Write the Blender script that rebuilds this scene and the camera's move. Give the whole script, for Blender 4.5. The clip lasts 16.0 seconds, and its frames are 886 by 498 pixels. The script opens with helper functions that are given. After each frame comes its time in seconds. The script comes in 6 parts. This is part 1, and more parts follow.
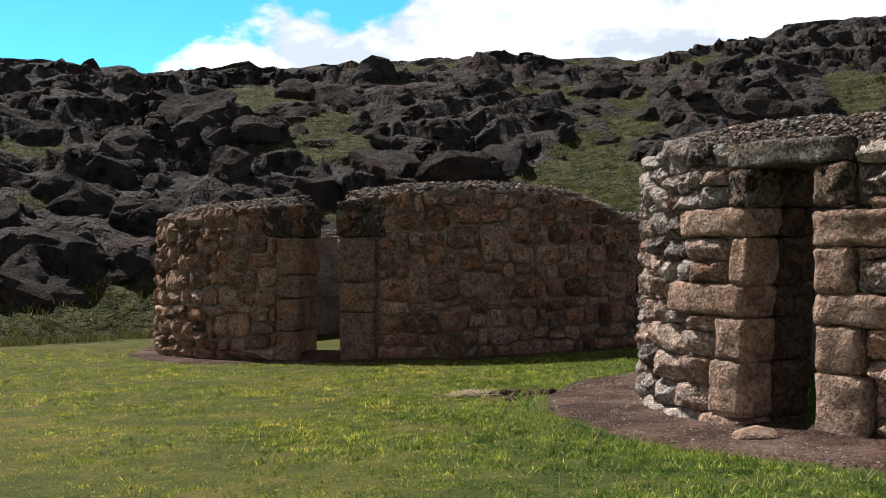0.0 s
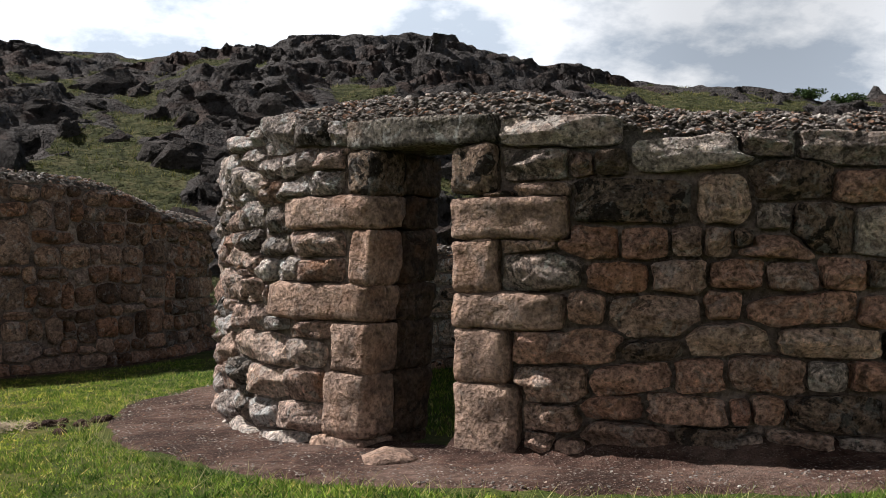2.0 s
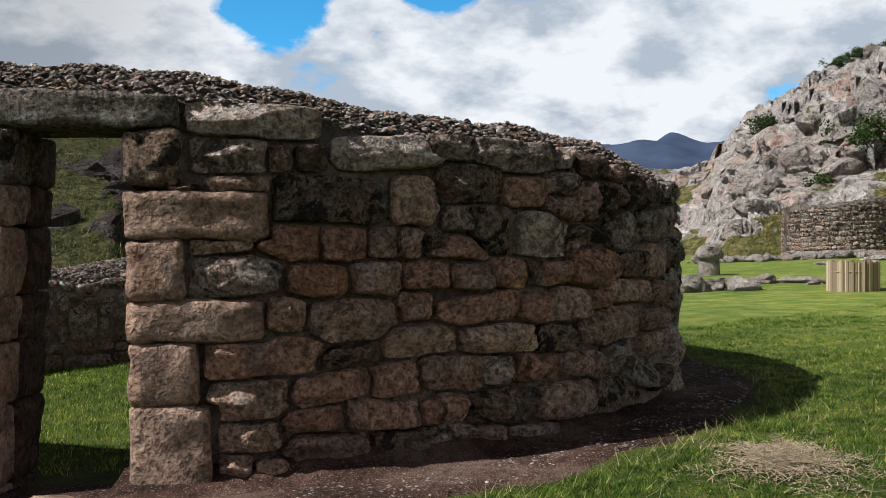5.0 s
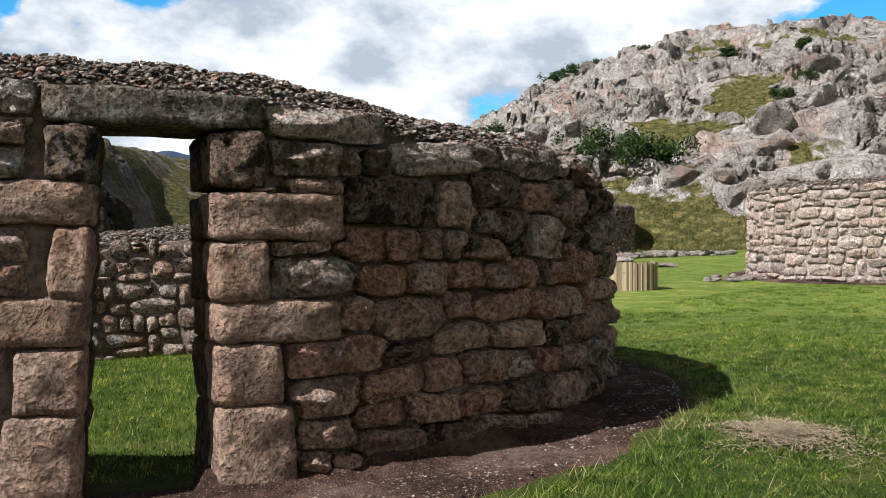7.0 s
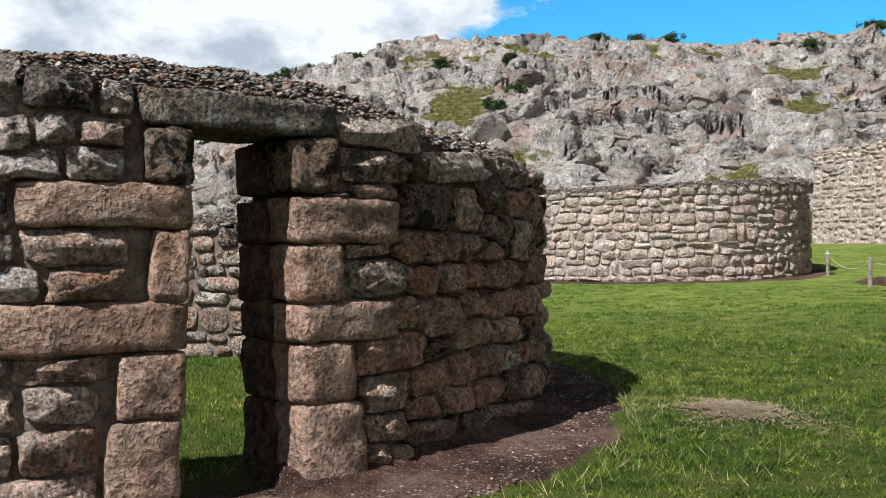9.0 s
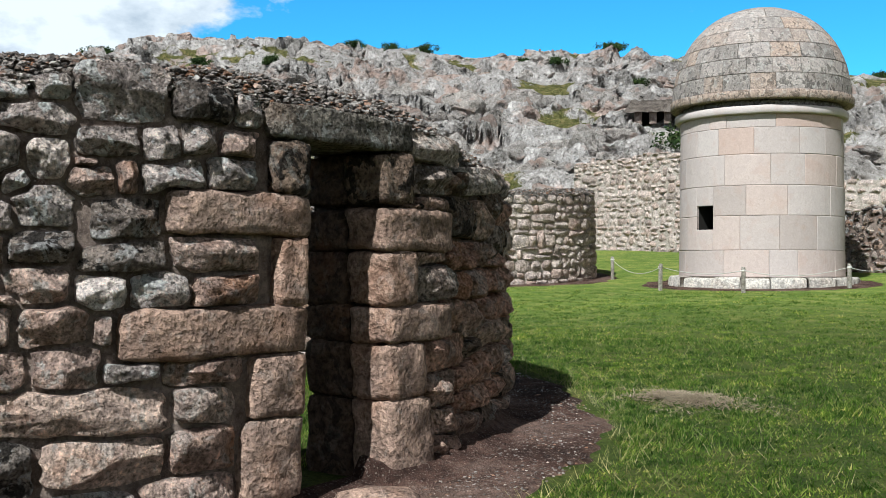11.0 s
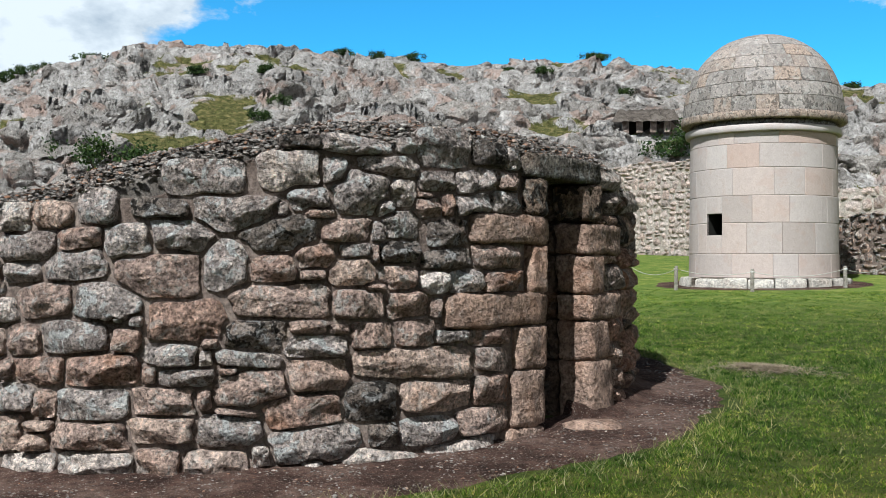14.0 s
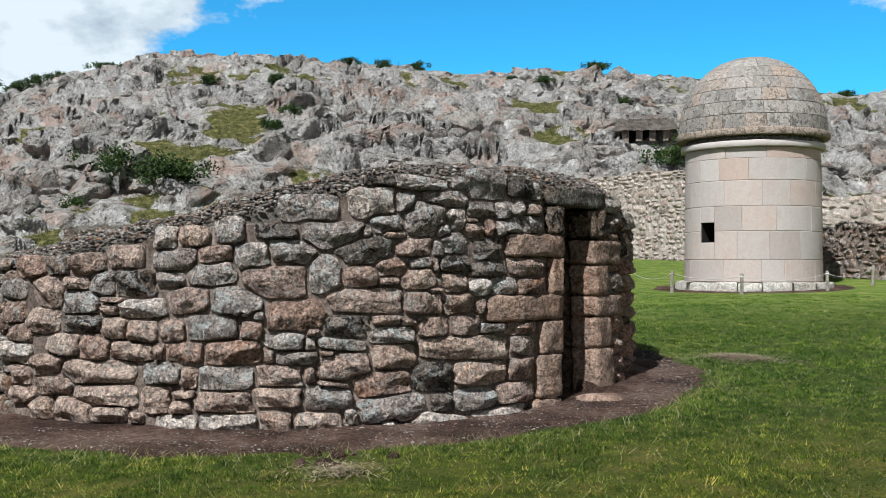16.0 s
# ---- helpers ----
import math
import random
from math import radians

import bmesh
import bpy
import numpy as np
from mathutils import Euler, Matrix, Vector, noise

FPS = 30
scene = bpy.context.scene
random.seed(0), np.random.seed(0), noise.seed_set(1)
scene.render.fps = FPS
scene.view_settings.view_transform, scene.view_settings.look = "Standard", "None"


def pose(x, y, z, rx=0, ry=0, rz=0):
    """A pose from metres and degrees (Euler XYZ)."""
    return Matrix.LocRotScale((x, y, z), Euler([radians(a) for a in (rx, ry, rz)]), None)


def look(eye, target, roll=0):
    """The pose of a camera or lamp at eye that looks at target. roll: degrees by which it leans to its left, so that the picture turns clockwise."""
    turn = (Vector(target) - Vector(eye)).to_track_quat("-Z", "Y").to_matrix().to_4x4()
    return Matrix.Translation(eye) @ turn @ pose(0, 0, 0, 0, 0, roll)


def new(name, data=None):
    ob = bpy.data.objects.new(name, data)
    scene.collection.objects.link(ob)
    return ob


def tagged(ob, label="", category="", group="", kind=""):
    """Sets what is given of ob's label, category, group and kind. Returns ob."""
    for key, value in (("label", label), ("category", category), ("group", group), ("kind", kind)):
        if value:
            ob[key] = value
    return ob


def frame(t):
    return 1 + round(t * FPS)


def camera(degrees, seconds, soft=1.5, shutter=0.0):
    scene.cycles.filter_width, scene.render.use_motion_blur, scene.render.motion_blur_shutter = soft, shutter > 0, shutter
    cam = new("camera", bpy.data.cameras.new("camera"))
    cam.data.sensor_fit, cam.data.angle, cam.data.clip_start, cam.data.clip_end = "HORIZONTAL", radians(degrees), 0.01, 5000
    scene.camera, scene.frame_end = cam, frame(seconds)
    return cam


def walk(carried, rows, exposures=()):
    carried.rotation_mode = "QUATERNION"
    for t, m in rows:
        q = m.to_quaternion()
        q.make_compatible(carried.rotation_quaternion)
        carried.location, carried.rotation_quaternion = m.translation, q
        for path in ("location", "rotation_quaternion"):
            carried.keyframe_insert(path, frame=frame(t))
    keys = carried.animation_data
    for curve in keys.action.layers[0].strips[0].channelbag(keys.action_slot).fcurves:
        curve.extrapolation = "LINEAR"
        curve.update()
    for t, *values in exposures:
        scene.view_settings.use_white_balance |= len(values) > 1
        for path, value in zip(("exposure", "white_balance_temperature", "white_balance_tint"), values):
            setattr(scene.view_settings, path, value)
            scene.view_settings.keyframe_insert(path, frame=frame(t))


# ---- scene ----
from collections import defaultdict

cam = camera(44.3, 16.0, soft=0.75)
# seconds, eye, yaw to the left of +y, pitch up, roll
ROWS = [
    (0, 1.737, -1.424, 1.53, 10.236, -0.406, -0.191),
    (0.5, 1.498, -1.042, 1.5, 3.675, -0.29, -0.135),
    (1, 1.309, -0.631, 1.474, -3.223, -0.185, -0.042),
    (1.5, 1.173, -0.232, 1.45, -9.75, -0.061, 0.062),
    (2, 1.039, 0.08, 1.424, -16.03, 0.008, 0.088),
    (2.5, 0.797, 0.355, 1.401, -22.71, 0.024, 0.127),
    (3, 0.494, 0.662, 1.395, -30.171, 0.054, 0.094),
    (3.5, 0.202, 0.965, 1.399, -36.966, 0.068, 0.071),
    (4, -0.078, 1.246, 1.41, -42.971, 0.088, 0.013),
    (4.5, -0.383, 1.532, 1.422, -48.644, 0.102, -0.045),
    (5, -0.701, 1.862, 1.424, -54.618, 0.092, -0.043),
    (7.5, -2.188, 3.836, 1.415, -73.475, 0.291, -0.103),
    (8, -2.415, 4.297, 1.417, -77.751, 0.346, -0.19),
    (8.5, -2.618, 4.776, 1.41, -81.597, 0.383, -0.282),
    (11, -3.29, 7.194, 1.437, -99.863, 0.539, 0.064),
    (11.5, -3.388, 7.644, 1.437, -100.107, 0.59, 0.031),
    (12, -3.59, 8.044, 1.421, -100.049, 0.591, 0.102),
    (12.5, -3.956, 8.445, 1.397, -99.98, 0.611, 0.103),
    (13, -4.426, 8.791, 1.39, -100.561, 0.651, 0.072),
    (13.5, -4.929, 9.087, 1.4, -101.158, 0.672, 0.076),
    (14, -5.491, 9.366, 1.418, -101.571, 0.717, 0.06),
    (14.5, -6.063, 9.625, 1.434, -101.661, 0.738, 0.039),
    (15, -6.651, 9.857, 1.45, -101.659, 0.785, 0.016),
    (15.5, -7.222, 10.056, 1.46, -101.597, 0.837, 0.024),
    (16, -7.769, 10.23, 1.47, -101.548, 0.894, 0.038),
]


def eye_pose(x, y, z, yaw, pitch, roll):
    a, p = radians(yaw), radians(pitch)
    ahead = Vector((-math.sin(a) * math.cos(p), math.cos(a) * math.cos(p), math.sin(p)))
    eye = Vector((x, y, z))
    return look(eye, eye + ahead, roll)


walk(cam, [(t, eye_pose(*rest)) for t, *rest in ROWS], exposures=[(0.0, 0.80, 6450, 10), (1.0, 0.84, 6450, 10), (2.0, 0.78, 6300, 10), (3.0, 0.70, 6250, 9.5), (3.5, 0.56, 6050, 9.3), (4.0, 0.42, 5920, 9), (4.5, 0.44, 6050, 9), (5.0, 0.48, 6250, 9), (7.5, 0.68, 6220, 8.5), (8.5, 0.64, 6200, 8), (11.0, 0.62, 5800, 3), (13.0, 0.57, 5760, 3), (16.0, 0.44, 5780, 2)])

# ---------------------------------------------------------------- sky and sun
SUN_AZ = Vector((-0.799, 0.602, 0.0))          # level direction towards the sun
SUN_EL = radians(49.0)
to_sun = Vector((SUN_AZ.x * math.cos(SUN_EL), SUN_AZ.y * math.cos(SUN_EL), math.sin(SUN_EL)))
sun = new("sun", bpy.data.lights.new("sun", "SUN"))
sun.data.energy, sun.data.angle, sun.data.color = 5.0, radians(0.6), (1.0, 0.96, 0.90)
sun.matrix_world = look((0, 0, 60), Vector((0, 0, 60)) - to_sun)

world = bpy.data.worlds.new("sky")
scene.world = world
world.use_nodes = True


def build_sky():
    nt = world.node_tree
    nt.nodes.clear()
    N, L = nt.nodes.new, nt.links.new
    out = N("ShaderNodeOutputWorld")
    sky = N("ShaderNodeTexSky")
    sky.sky_type, sky.sun_disc = "NISHITA", False
    sky.sun_elevation = SUN_EL
    sky.sun_rotation = math.atan2(SUN_AZ.x, SUN_AZ.y)
    sky.altitude, sky.dust_density, sky.air_density = 3900, 0.3, 1.0
    bg = N("ShaderNodeBackground")
    bg.inputs[1].default_value = 0.094
    # thin dry air at 3,900 m: a purer blue than the model's
    pure = N("ShaderNodeMix")
    pure.data_type, pure.blend_type = "RGBA", "MULTIPLY"
    pure.inputs[0].default_value, pure.inputs[7].default_value = 1.0, (0.40, 1.24, 1.42, 1)
    L(sky.outputs[0], pure.inputs[6])
    L(pure.outputs[2], bg.inputs[0])
    co = N("ShaderNodeTexCoord")
    sep = N("ShaderNodeSeparateXYZ")
    L(co.outputs["Generated"], sep.inputs[0])
    # flatten the dome of the sky onto a layer, so that clouds shrink towards the horizon
    up = N("ShaderNodeMath")
    up.operation = "ADD"
    up.inputs[1].default_value = 0.42
    L(sep.outputs[2], up.inputs[0])
    div = N("ShaderNodeVectorMath")
    div.operation = "DIVIDE"
    comb = N("ShaderNodeCombineXYZ")
    for k in range(3):
        L(up.outputs[0], comb.inputs[k])
    L(co.outputs["Generated"], div.inputs[0])
    L(comb.outputs[0], div.inputs[1])
    n1 = N("ShaderNodeTexNoise")
    n1.inputs["Scale"].default_value, n1.inputs["Detail"].default_value, n1.inputs["Roughness"].default_value = 2.3, 10, 0.58
    L(div.outputs[0], n1.inputs["Vector"])
    # broken cloud all round, but for a clear stretch in the south-east
    dot = N("ShaderNodeVectorMath")
    dot.operation = "DOT_PRODUCT"
    dot.inputs[1].default_value = (0.951, -0.311, 0.0)
    L(co.outputs["Generated"], dot.inputs[0])
    bank = N("ShaderNodeMapRange")
    bank.inputs["From Min"].default_value, bank.inputs["From Max"].default_value = 0.86, 0.955
    bank.inputs["To Min"].default_value, bank.inputs["To Max"].default_value = 0.19, -0.13
    L(dot.outputs["Value"], bank.inputs["Value"])
    add = N("ShaderNodeMath")
    add.operation = "ADD"
    L(n1.outputs[0], add.inputs[0])
    L(bank.outputs[0], add.inputs[1])

    def towards(yaw, el, r0, r1, v0, v1):
        """v0 within r0 degrees of a direction, v1 beyond r1."""
        e = radians(el)
        dn = N("ShaderNodeVectorMath")
        dn.operation = "DOT_PRODUCT"
        dn.inputs[1].default_value = (-math.sin(radians(yaw)) * math.cos(e), math.cos(radians(yaw)) * math.cos(e), math.sin(e))
        L(co.outputs["Generated"], dn.inputs[0])
        mr = N("ShaderNodeMapRange")
        mr.inputs["From Min"].default_value, mr.inputs["From Max"].default_value = math.cos(radians(r1)), math.cos(radians(r0))
        mr.inputs["To Min"].default_value, mr.inputs["To Max"].default_value = v1, v0
        L(dn.outputs["Value"], mr.inputs["Value"])
        return mr.outputs[0]
    # blue breaks in the cloud
    for yaw, el, r0, r1, deep in ((29.0, 12.9, 0.0, 12.0, -0.34), (14.7, 14.1, 0.0, 4.5, -0.28), (-45.0, 14.0, 0.0, 4.4, -0.36), (-54.5, 15.0, 0.0, 3.2, -0.28)):
        more = N("ShaderNodeMath")
        more.operation = "ADD"
        L(add.outputs[0], more.inputs[0])
        L(towards(yaw, el, r0, r1, deep, 0.0), more.inputs[1])
        add = more
    mask = N("ShaderNodeValToRGB")
    mask.color_ramp.elements[0].position, mask.color_ramp.elements[1].position = 0.50, 0.56
    L(add.outputs[0], mask.inputs[0])
    # bellies of the clouds are greyer
    n2 = N("ShaderNodeTexNoise")
    n2.inputs["Scale"].default_value, n2.inputs["Detail"].default_value, n2.inputs["Roughness"].default_value = 4.6, 8, 0.58
    L(div.outputs[0], n2.inputs["Vector"])
    tone = N("ShaderNodeValToRGB")
    e = tone.color_ramp.elements
    e[0].position, e[0].color = 0.40, (0.50, 0.56, 0.64, 1)
    e[1].position, e[1].color = 0.55, (0.97, 0.98, 1.0, 1)
    L(n2.outputs[0], tone.inputs[0])
    # sunlit flanks near the horizon, shaded bases overhead
    base = N("ShaderNodeMapRange")
    base.inputs["From Min"].default_value, base.inputs["From Max"].default_value = 0.27, 0.50
    base.inputs["To Min"].default_value, base.inputs["To Max"].default_value = 1.0, 0.08
    L(sep.outputs[2], base.inputs["Value"])
    shade = N("ShaderNodeMix")
    shade.data_type, shade.blend_type = "RGBA", "MULTIPLY"
    shade.inputs[0].default_value = 1.0
    dusky = N("ShaderNodeMix")
    dusky.data_type, dusky.blend_type = "RGBA", "MULTIPLY"
    dusky.inputs[0].default_value = 1.0
    L(tone.outputs[0], dusky.inputs[6])
    L(towards(-31.9, 13.6, 3.5, 12.0, 0.66, 1.0), dusky.inputs[7])
    # clouds glow on the sun's side
    lit = N("ShaderNodeVectorMath")
    lit.operation = "DOT_PRODUCT"
    lit.inputs[1].default_value = to_sun
    L(co.outputs["Generated"], lit.inputs[0])
    glow = N("ShaderNodeMapRange")
    glow.inputs["From Min"].default_value, glow.inputs["From Max"].default_value = 0.2, 0.95
    glow.inputs["To Min"].default_value, glow.inputs["To Max"].default_value = 1.12, 1.75
    L(lit.outputs["Value"], glow.inputs["Value"])
    sunny = N("ShaderNodeVectorMath")
    sunny.operation = "MULTIPLY"
    L(dusky.outputs[2], sunny.inputs[0])
    L(glow.outputs[0], sunny.inputs[1])
    L(sunny.outputs[0], shade.inputs[6])
    L(base.outputs[0], shade.inputs[7])
    cl = N("ShaderNodeBackground")
    cl.inputs[1].default_value = 0.60
    L(shade.outputs[2], cl.inputs[0])
    mix = N("ShaderNodeMixShader")
    L(mask.outputs[0], mix.inputs[0])
    L(bg.outputs[0], mix.inputs[1])
    L(cl.outputs[0], mix.inputs[2])
    L(mix.outputs[0], out.inputs[0])


build_sky()

# ---------------------------------------------------------------- materials


def material(name, rough=0.9):
    m = bpy.data.materials.new(name)
    m.use_nodes = True
    nt = m.node_tree
    b = nt.nodes["Principled BSDF"]
    b.inputs["Roughness"].default_value = rough
    b.inputs["Specular IOR Level"].default_value = 0.1
    return m, nt, b


def noise_node(nt, scale, detail=4, rough=0.55, vec=None, dist=0.0):
    n = nt.nodes.new("ShaderNodeTexNoise")
    n.inputs["Scale"].default_value, n.inputs["Detail"].default_value = scale, detail
    n.inputs["Roughness"].default_value, n.inputs["Distortion"].default_value = rough, dist
    if vec is not None:
        nt.links.new(vec, n.inputs["Vector"])
    return n


def ramp(nt, fac, stops):
    r = nt.nodes.new("ShaderNodeValToRGB")
    els = r.color_ramp.elements
    while len(els) < len(stops):
        els.new(0.5)
    # noise keeps close to its middle: draw the stops in
    k = 0.58 if fac.node.bl_idname == "ShaderNodeTexNoise" else 1.0
    for el, (p, c) in zip(els, stops):
        el.position = 0.5 + (p - 0.5) * k
        el.color = (*c, 1) if len(c) == 3 else c
    nt.links.new(fac, r.inputs[0])
    return r.outputs[0]


def mix_rgb(nt, fac, a, b, mode="MIX"):
    n = nt.nodes.new("ShaderNodeMix")
    n.data_type, n.blend_type = "RGBA", mode
    for sock, v in ((n.inputs[0], fac), (n.inputs[6], a), (n.inputs[7], b)):
        if isinstance(v, (int, float)):
            sock.default_value = v
        elif isinstance(v, tuple):
            sock.default_value = (*v, 1)
        else:
            nt.links.new(v, sock)
    return n.outputs[2]


def maths(nt, op, a, b=None):
    n = nt.nodes.new("ShaderNodeMath")
    n.operation = op
    for sock, v in zip(n.inputs, (a, b)):
        if v is None:
            continue
        if isinstance(v, (int, float)):
            sock.default_value = v
        else:
            nt.links.new(v, sock)
    return n.outputs[0]


def bump(nt, bsdf, pairs, distance=0.02):
    """pairs of (height socket, strength), laid on one another."""
    last = None
    for h, s in pairs:
        n = nt.nodes.new("ShaderNodeBump")
        n.inputs["Strength"].default_value, n.inputs["Distance"].default_value = s, distance
        nt.links.new(h, n.inputs["Height"])
        if last is not None:
            nt.links.new(last, n.inputs["Normal"])
        last = n.outputs[0]
    nt.links.new(last, bsdf.inputs["Normal"])


def place_vec(nt):
    return nt.nodes.new("ShaderNodeNewGeometry").outputs["Position"]


def stone_material(name, tones, island=False, lichen=0.5, dark=0.4, grain=1.0, spot=(0.50, 0.49, 0.46), weather=None, stain=0.55):
    """Weathered masonry: a tone a stone, mottling, pale lichen, black crust."""
    m, nt, b = material(name, 0.92)
    pos = place_vec(nt)
    if island:
        rnd = nt.nodes.new("ShaderNodeNewGeometry").outputs["Random Per Island"]
    else:
        rnd = nt.nodes.new("ShaderNodeObjectInfo").outputs["Random"]
    base = ramp(nt, rnd, [(i / (len(tones) - 1), c) for i, c in enumerate(tones)])
    # slide the pattern from stone to stone
    off = nt.nodes.new("ShaderNodeVectorMath")
    off.operation = "MULTIPLY_ADD"
    nt.links.new(rnd, off.inputs[0])
    off.inputs[1].default_value = (37.0, 21.0, 11.0)
    nt.links.new(pos, off.inputs[2])
    vec = off.outputs[0]
    n1 = noise_node(nt, 6.0, 5, 0.6, vec)
    n2 = noise_node(nt, 24.0, 4, 0.6, vec)
    mottle = min(1.0, 3.2 * grain)
    col = mix_rgb(nt, 0.75 * mottle * min(1, 0.35 + grain), base, ramp(nt, n1.outputs[0], [(0.3, (0.55, 0.52, 0.50)), (0.7, (1.32, 1.27, 1.2))]), "MULTIPLY")
    col = mix_rgb(nt, 0.8 * mottle * min(1, 0.2 + grain), col, ramp(nt, n2.outputs[0], [(0.25, (0.5, 0.49, 0.48)), (0.5, (1, 1, 1)), (0.75, (1.35, 1.32, 1.28))]), "MULTIPLY")
    # iron-red stain
    n4 = noise_node(nt, 2.6, 3, 0.5, vec)
    col = mix_rgb(nt, ramp(nt, n4.outputs[0], [(0.60, (0, 0, 0)), (0.74, (stain, stain, stain))]), col, (0.34, 0.15, 0.07))
    # black crust in ragged patches
    n5 = noise_node(nt, 6.0, 7, 0.66, vec, 0.5)
    crust = n5.outputs[0]
    if weather:
        # more crust towards the exposed wall top
        mr = nt.nodes.new("ShaderNodeMapRange")
        mr.inputs["From Min"].default_value, mr.inputs["From Max"].default_value = weather[:2]
        mr.inputs["To Min"].default_value, mr.inputs["To Max"].default_value = -0.05, weather[2]
        sz = nt.nodes.new("ShaderNodeSeparateXYZ")
        nt.links.new(pos, sz.inputs[0])
        nt.links.new(sz.outputs[2], mr.inputs["Value"])
        crust = maths(nt, "ADD", crust, mr.outputs[0])
    edge = 0.5 + 0.58 * (0.13 - 0.14 * dark)
    col = mix_rgb(nt, ramp(nt, maths(nt, "ADD", crust, 0.0), [(edge, (0, 0, 0)), (edge + 0.035, (0.9 * min(1, 2 * dark),) * 3)]), col, (0.018, 0.016, 0.015))
    # pale lichen: larger crusts and a scatter of small spots
    n6 = noise_node(nt, 6.5, 7, 0.62, vec, 0.8)
    col = mix_rgb(nt, ramp(nt, n6.outputs[0], [(0.63 - 0.10 * lichen, (0, 0, 0)), (0.68 - 0.08 * lichen, (min(0.85, 1.3 * lichen),) * 3)]), col, spot)
    n9 = noise_node(nt, 34.0, 3, 0.5, vec)
    col = mix_rgb(nt, ramp(nt, n9.outputs[0], [(0.74 - 0.06 * lichen, (0, 0, 0)), (0.80 - 0.06 * lichen, (min(0.6, 0.9 * lichen),) * 3)]), col, spot)
    # pits and grit
    n7 = noise_node(nt, 46.0, 4, 0.62, vec)
    col = mix_rgb(nt, 0.85 * min(grain, 1), col, ramp(nt, n7.outputs[0], [(0.26, (0.28, 0.27, 0.26)), (0.42, (0.90, 0.90, 0.90)), (0.60, (1.06, 1.06, 1.06)), (0.76, (1.55, 1.53, 1.5))]), "MULTIPLY")
    nt.links.new(col, b.inputs["Base Color"])
    bump(nt, b, [(n1.outputs[0], 0.7 * grain), (n5.outputs[0], 0.5 * grain), (n2.outputs[0], 0.8 * grain), (n7.outputs[0], 0.8 * grain)], 0.12)
    return m


TONES = [(0.34, 0.20, 0.13), (0.46, 0.31, 0.22), (0.27, 0.175, 0.125), (0.50, 0.36, 0.27), (0.38, 0.27, 0.205), (0.46, 0.26, 0.165), (0.40, 0.315, 0.26)]
GREYS = [(0.46, 0.39, 0.36), (0.58, 0.53, 0.50), (0.30, 0.27, 0.255), (0.54, 0.40, 0.335), (0.62, 0.58, 0.545), (0.52, 0.37, 0.30), (0.24, 0.215, 0.205), (0.58, 0.46, 0.385), (0.44, 0.37, 0.335)]
GREYS = [(1.08 * t[0], 0.99 * t[1], 0.93 * t[2]) for t in GREYS]
PALE = [(0.50, 0.412, 0.38), (0.56, 0.472, 0.44), (0.41, 0.334, 0.305), (0.58, 0.497, 0.465), (0.50, 0.385, 0.342), (0.30, 0.252, 0.232)]
stone_mat = stone_material("warm_fieldstone", TONES, lichen=0.26, weather=(0.9, 2.1, 0.07), dark=0.40)
TONES = [(1.85 * t[0], 1.58 * t[1], 1.44 * t[2]) for t in TONES]
# brown tones darkened to carry the shade on the north house's south side
SHADED_TONES = [(k * 0.335 * t[0], k * 0.375 * t[1], k * 0.43 * t[2]) for t, k in zip(TONES, (1.0, 1.35, 0.45, 1.45, 0.7, 1.1, 1.4))]
north_stone_mat = stone_material("shaded_brown_fieldstone", SHADED_TONES, lichen=0.2, dark=0.36, grain=0.6, stain=0.2, weather=(0.3, 2.3, 0.03))
north_rest_mat = stone_material("shaded_brown_fieldstone_rest", SHADED_TONES, island=True, lichen=0.2, dark=0.36, grain=0.6, stain=0.2, weather=(0.3, 2.3, 0.03))
grey_stone_mat = stone_material("grey_lichened_fieldstone", GREYS, lichen=0.48, dark=0.52, weather=(0.5, 2.2, 0.05), spot=(0.60, 0.59, 0.57))
grey_rest_mat = stone_material("grey_lichened_fieldstone_rest", GREYS, island=True, lichen=0.48, dark=0.52, weather=(0.5, 2.2, 0.05), spot=(0.60, 0.59, 0.57))
pale_stone_mat = stone_material("pale_sunbleached_stone", PALE, lichen=0.12, dark=0.2, grain=0.6, stain=0.15)
pale_rest_mat = stone_material("pale_sunbleached_stone_rest", PALE, island=True, lichen=0.12, dark=0.2, grain=0.6, stain=0.15)
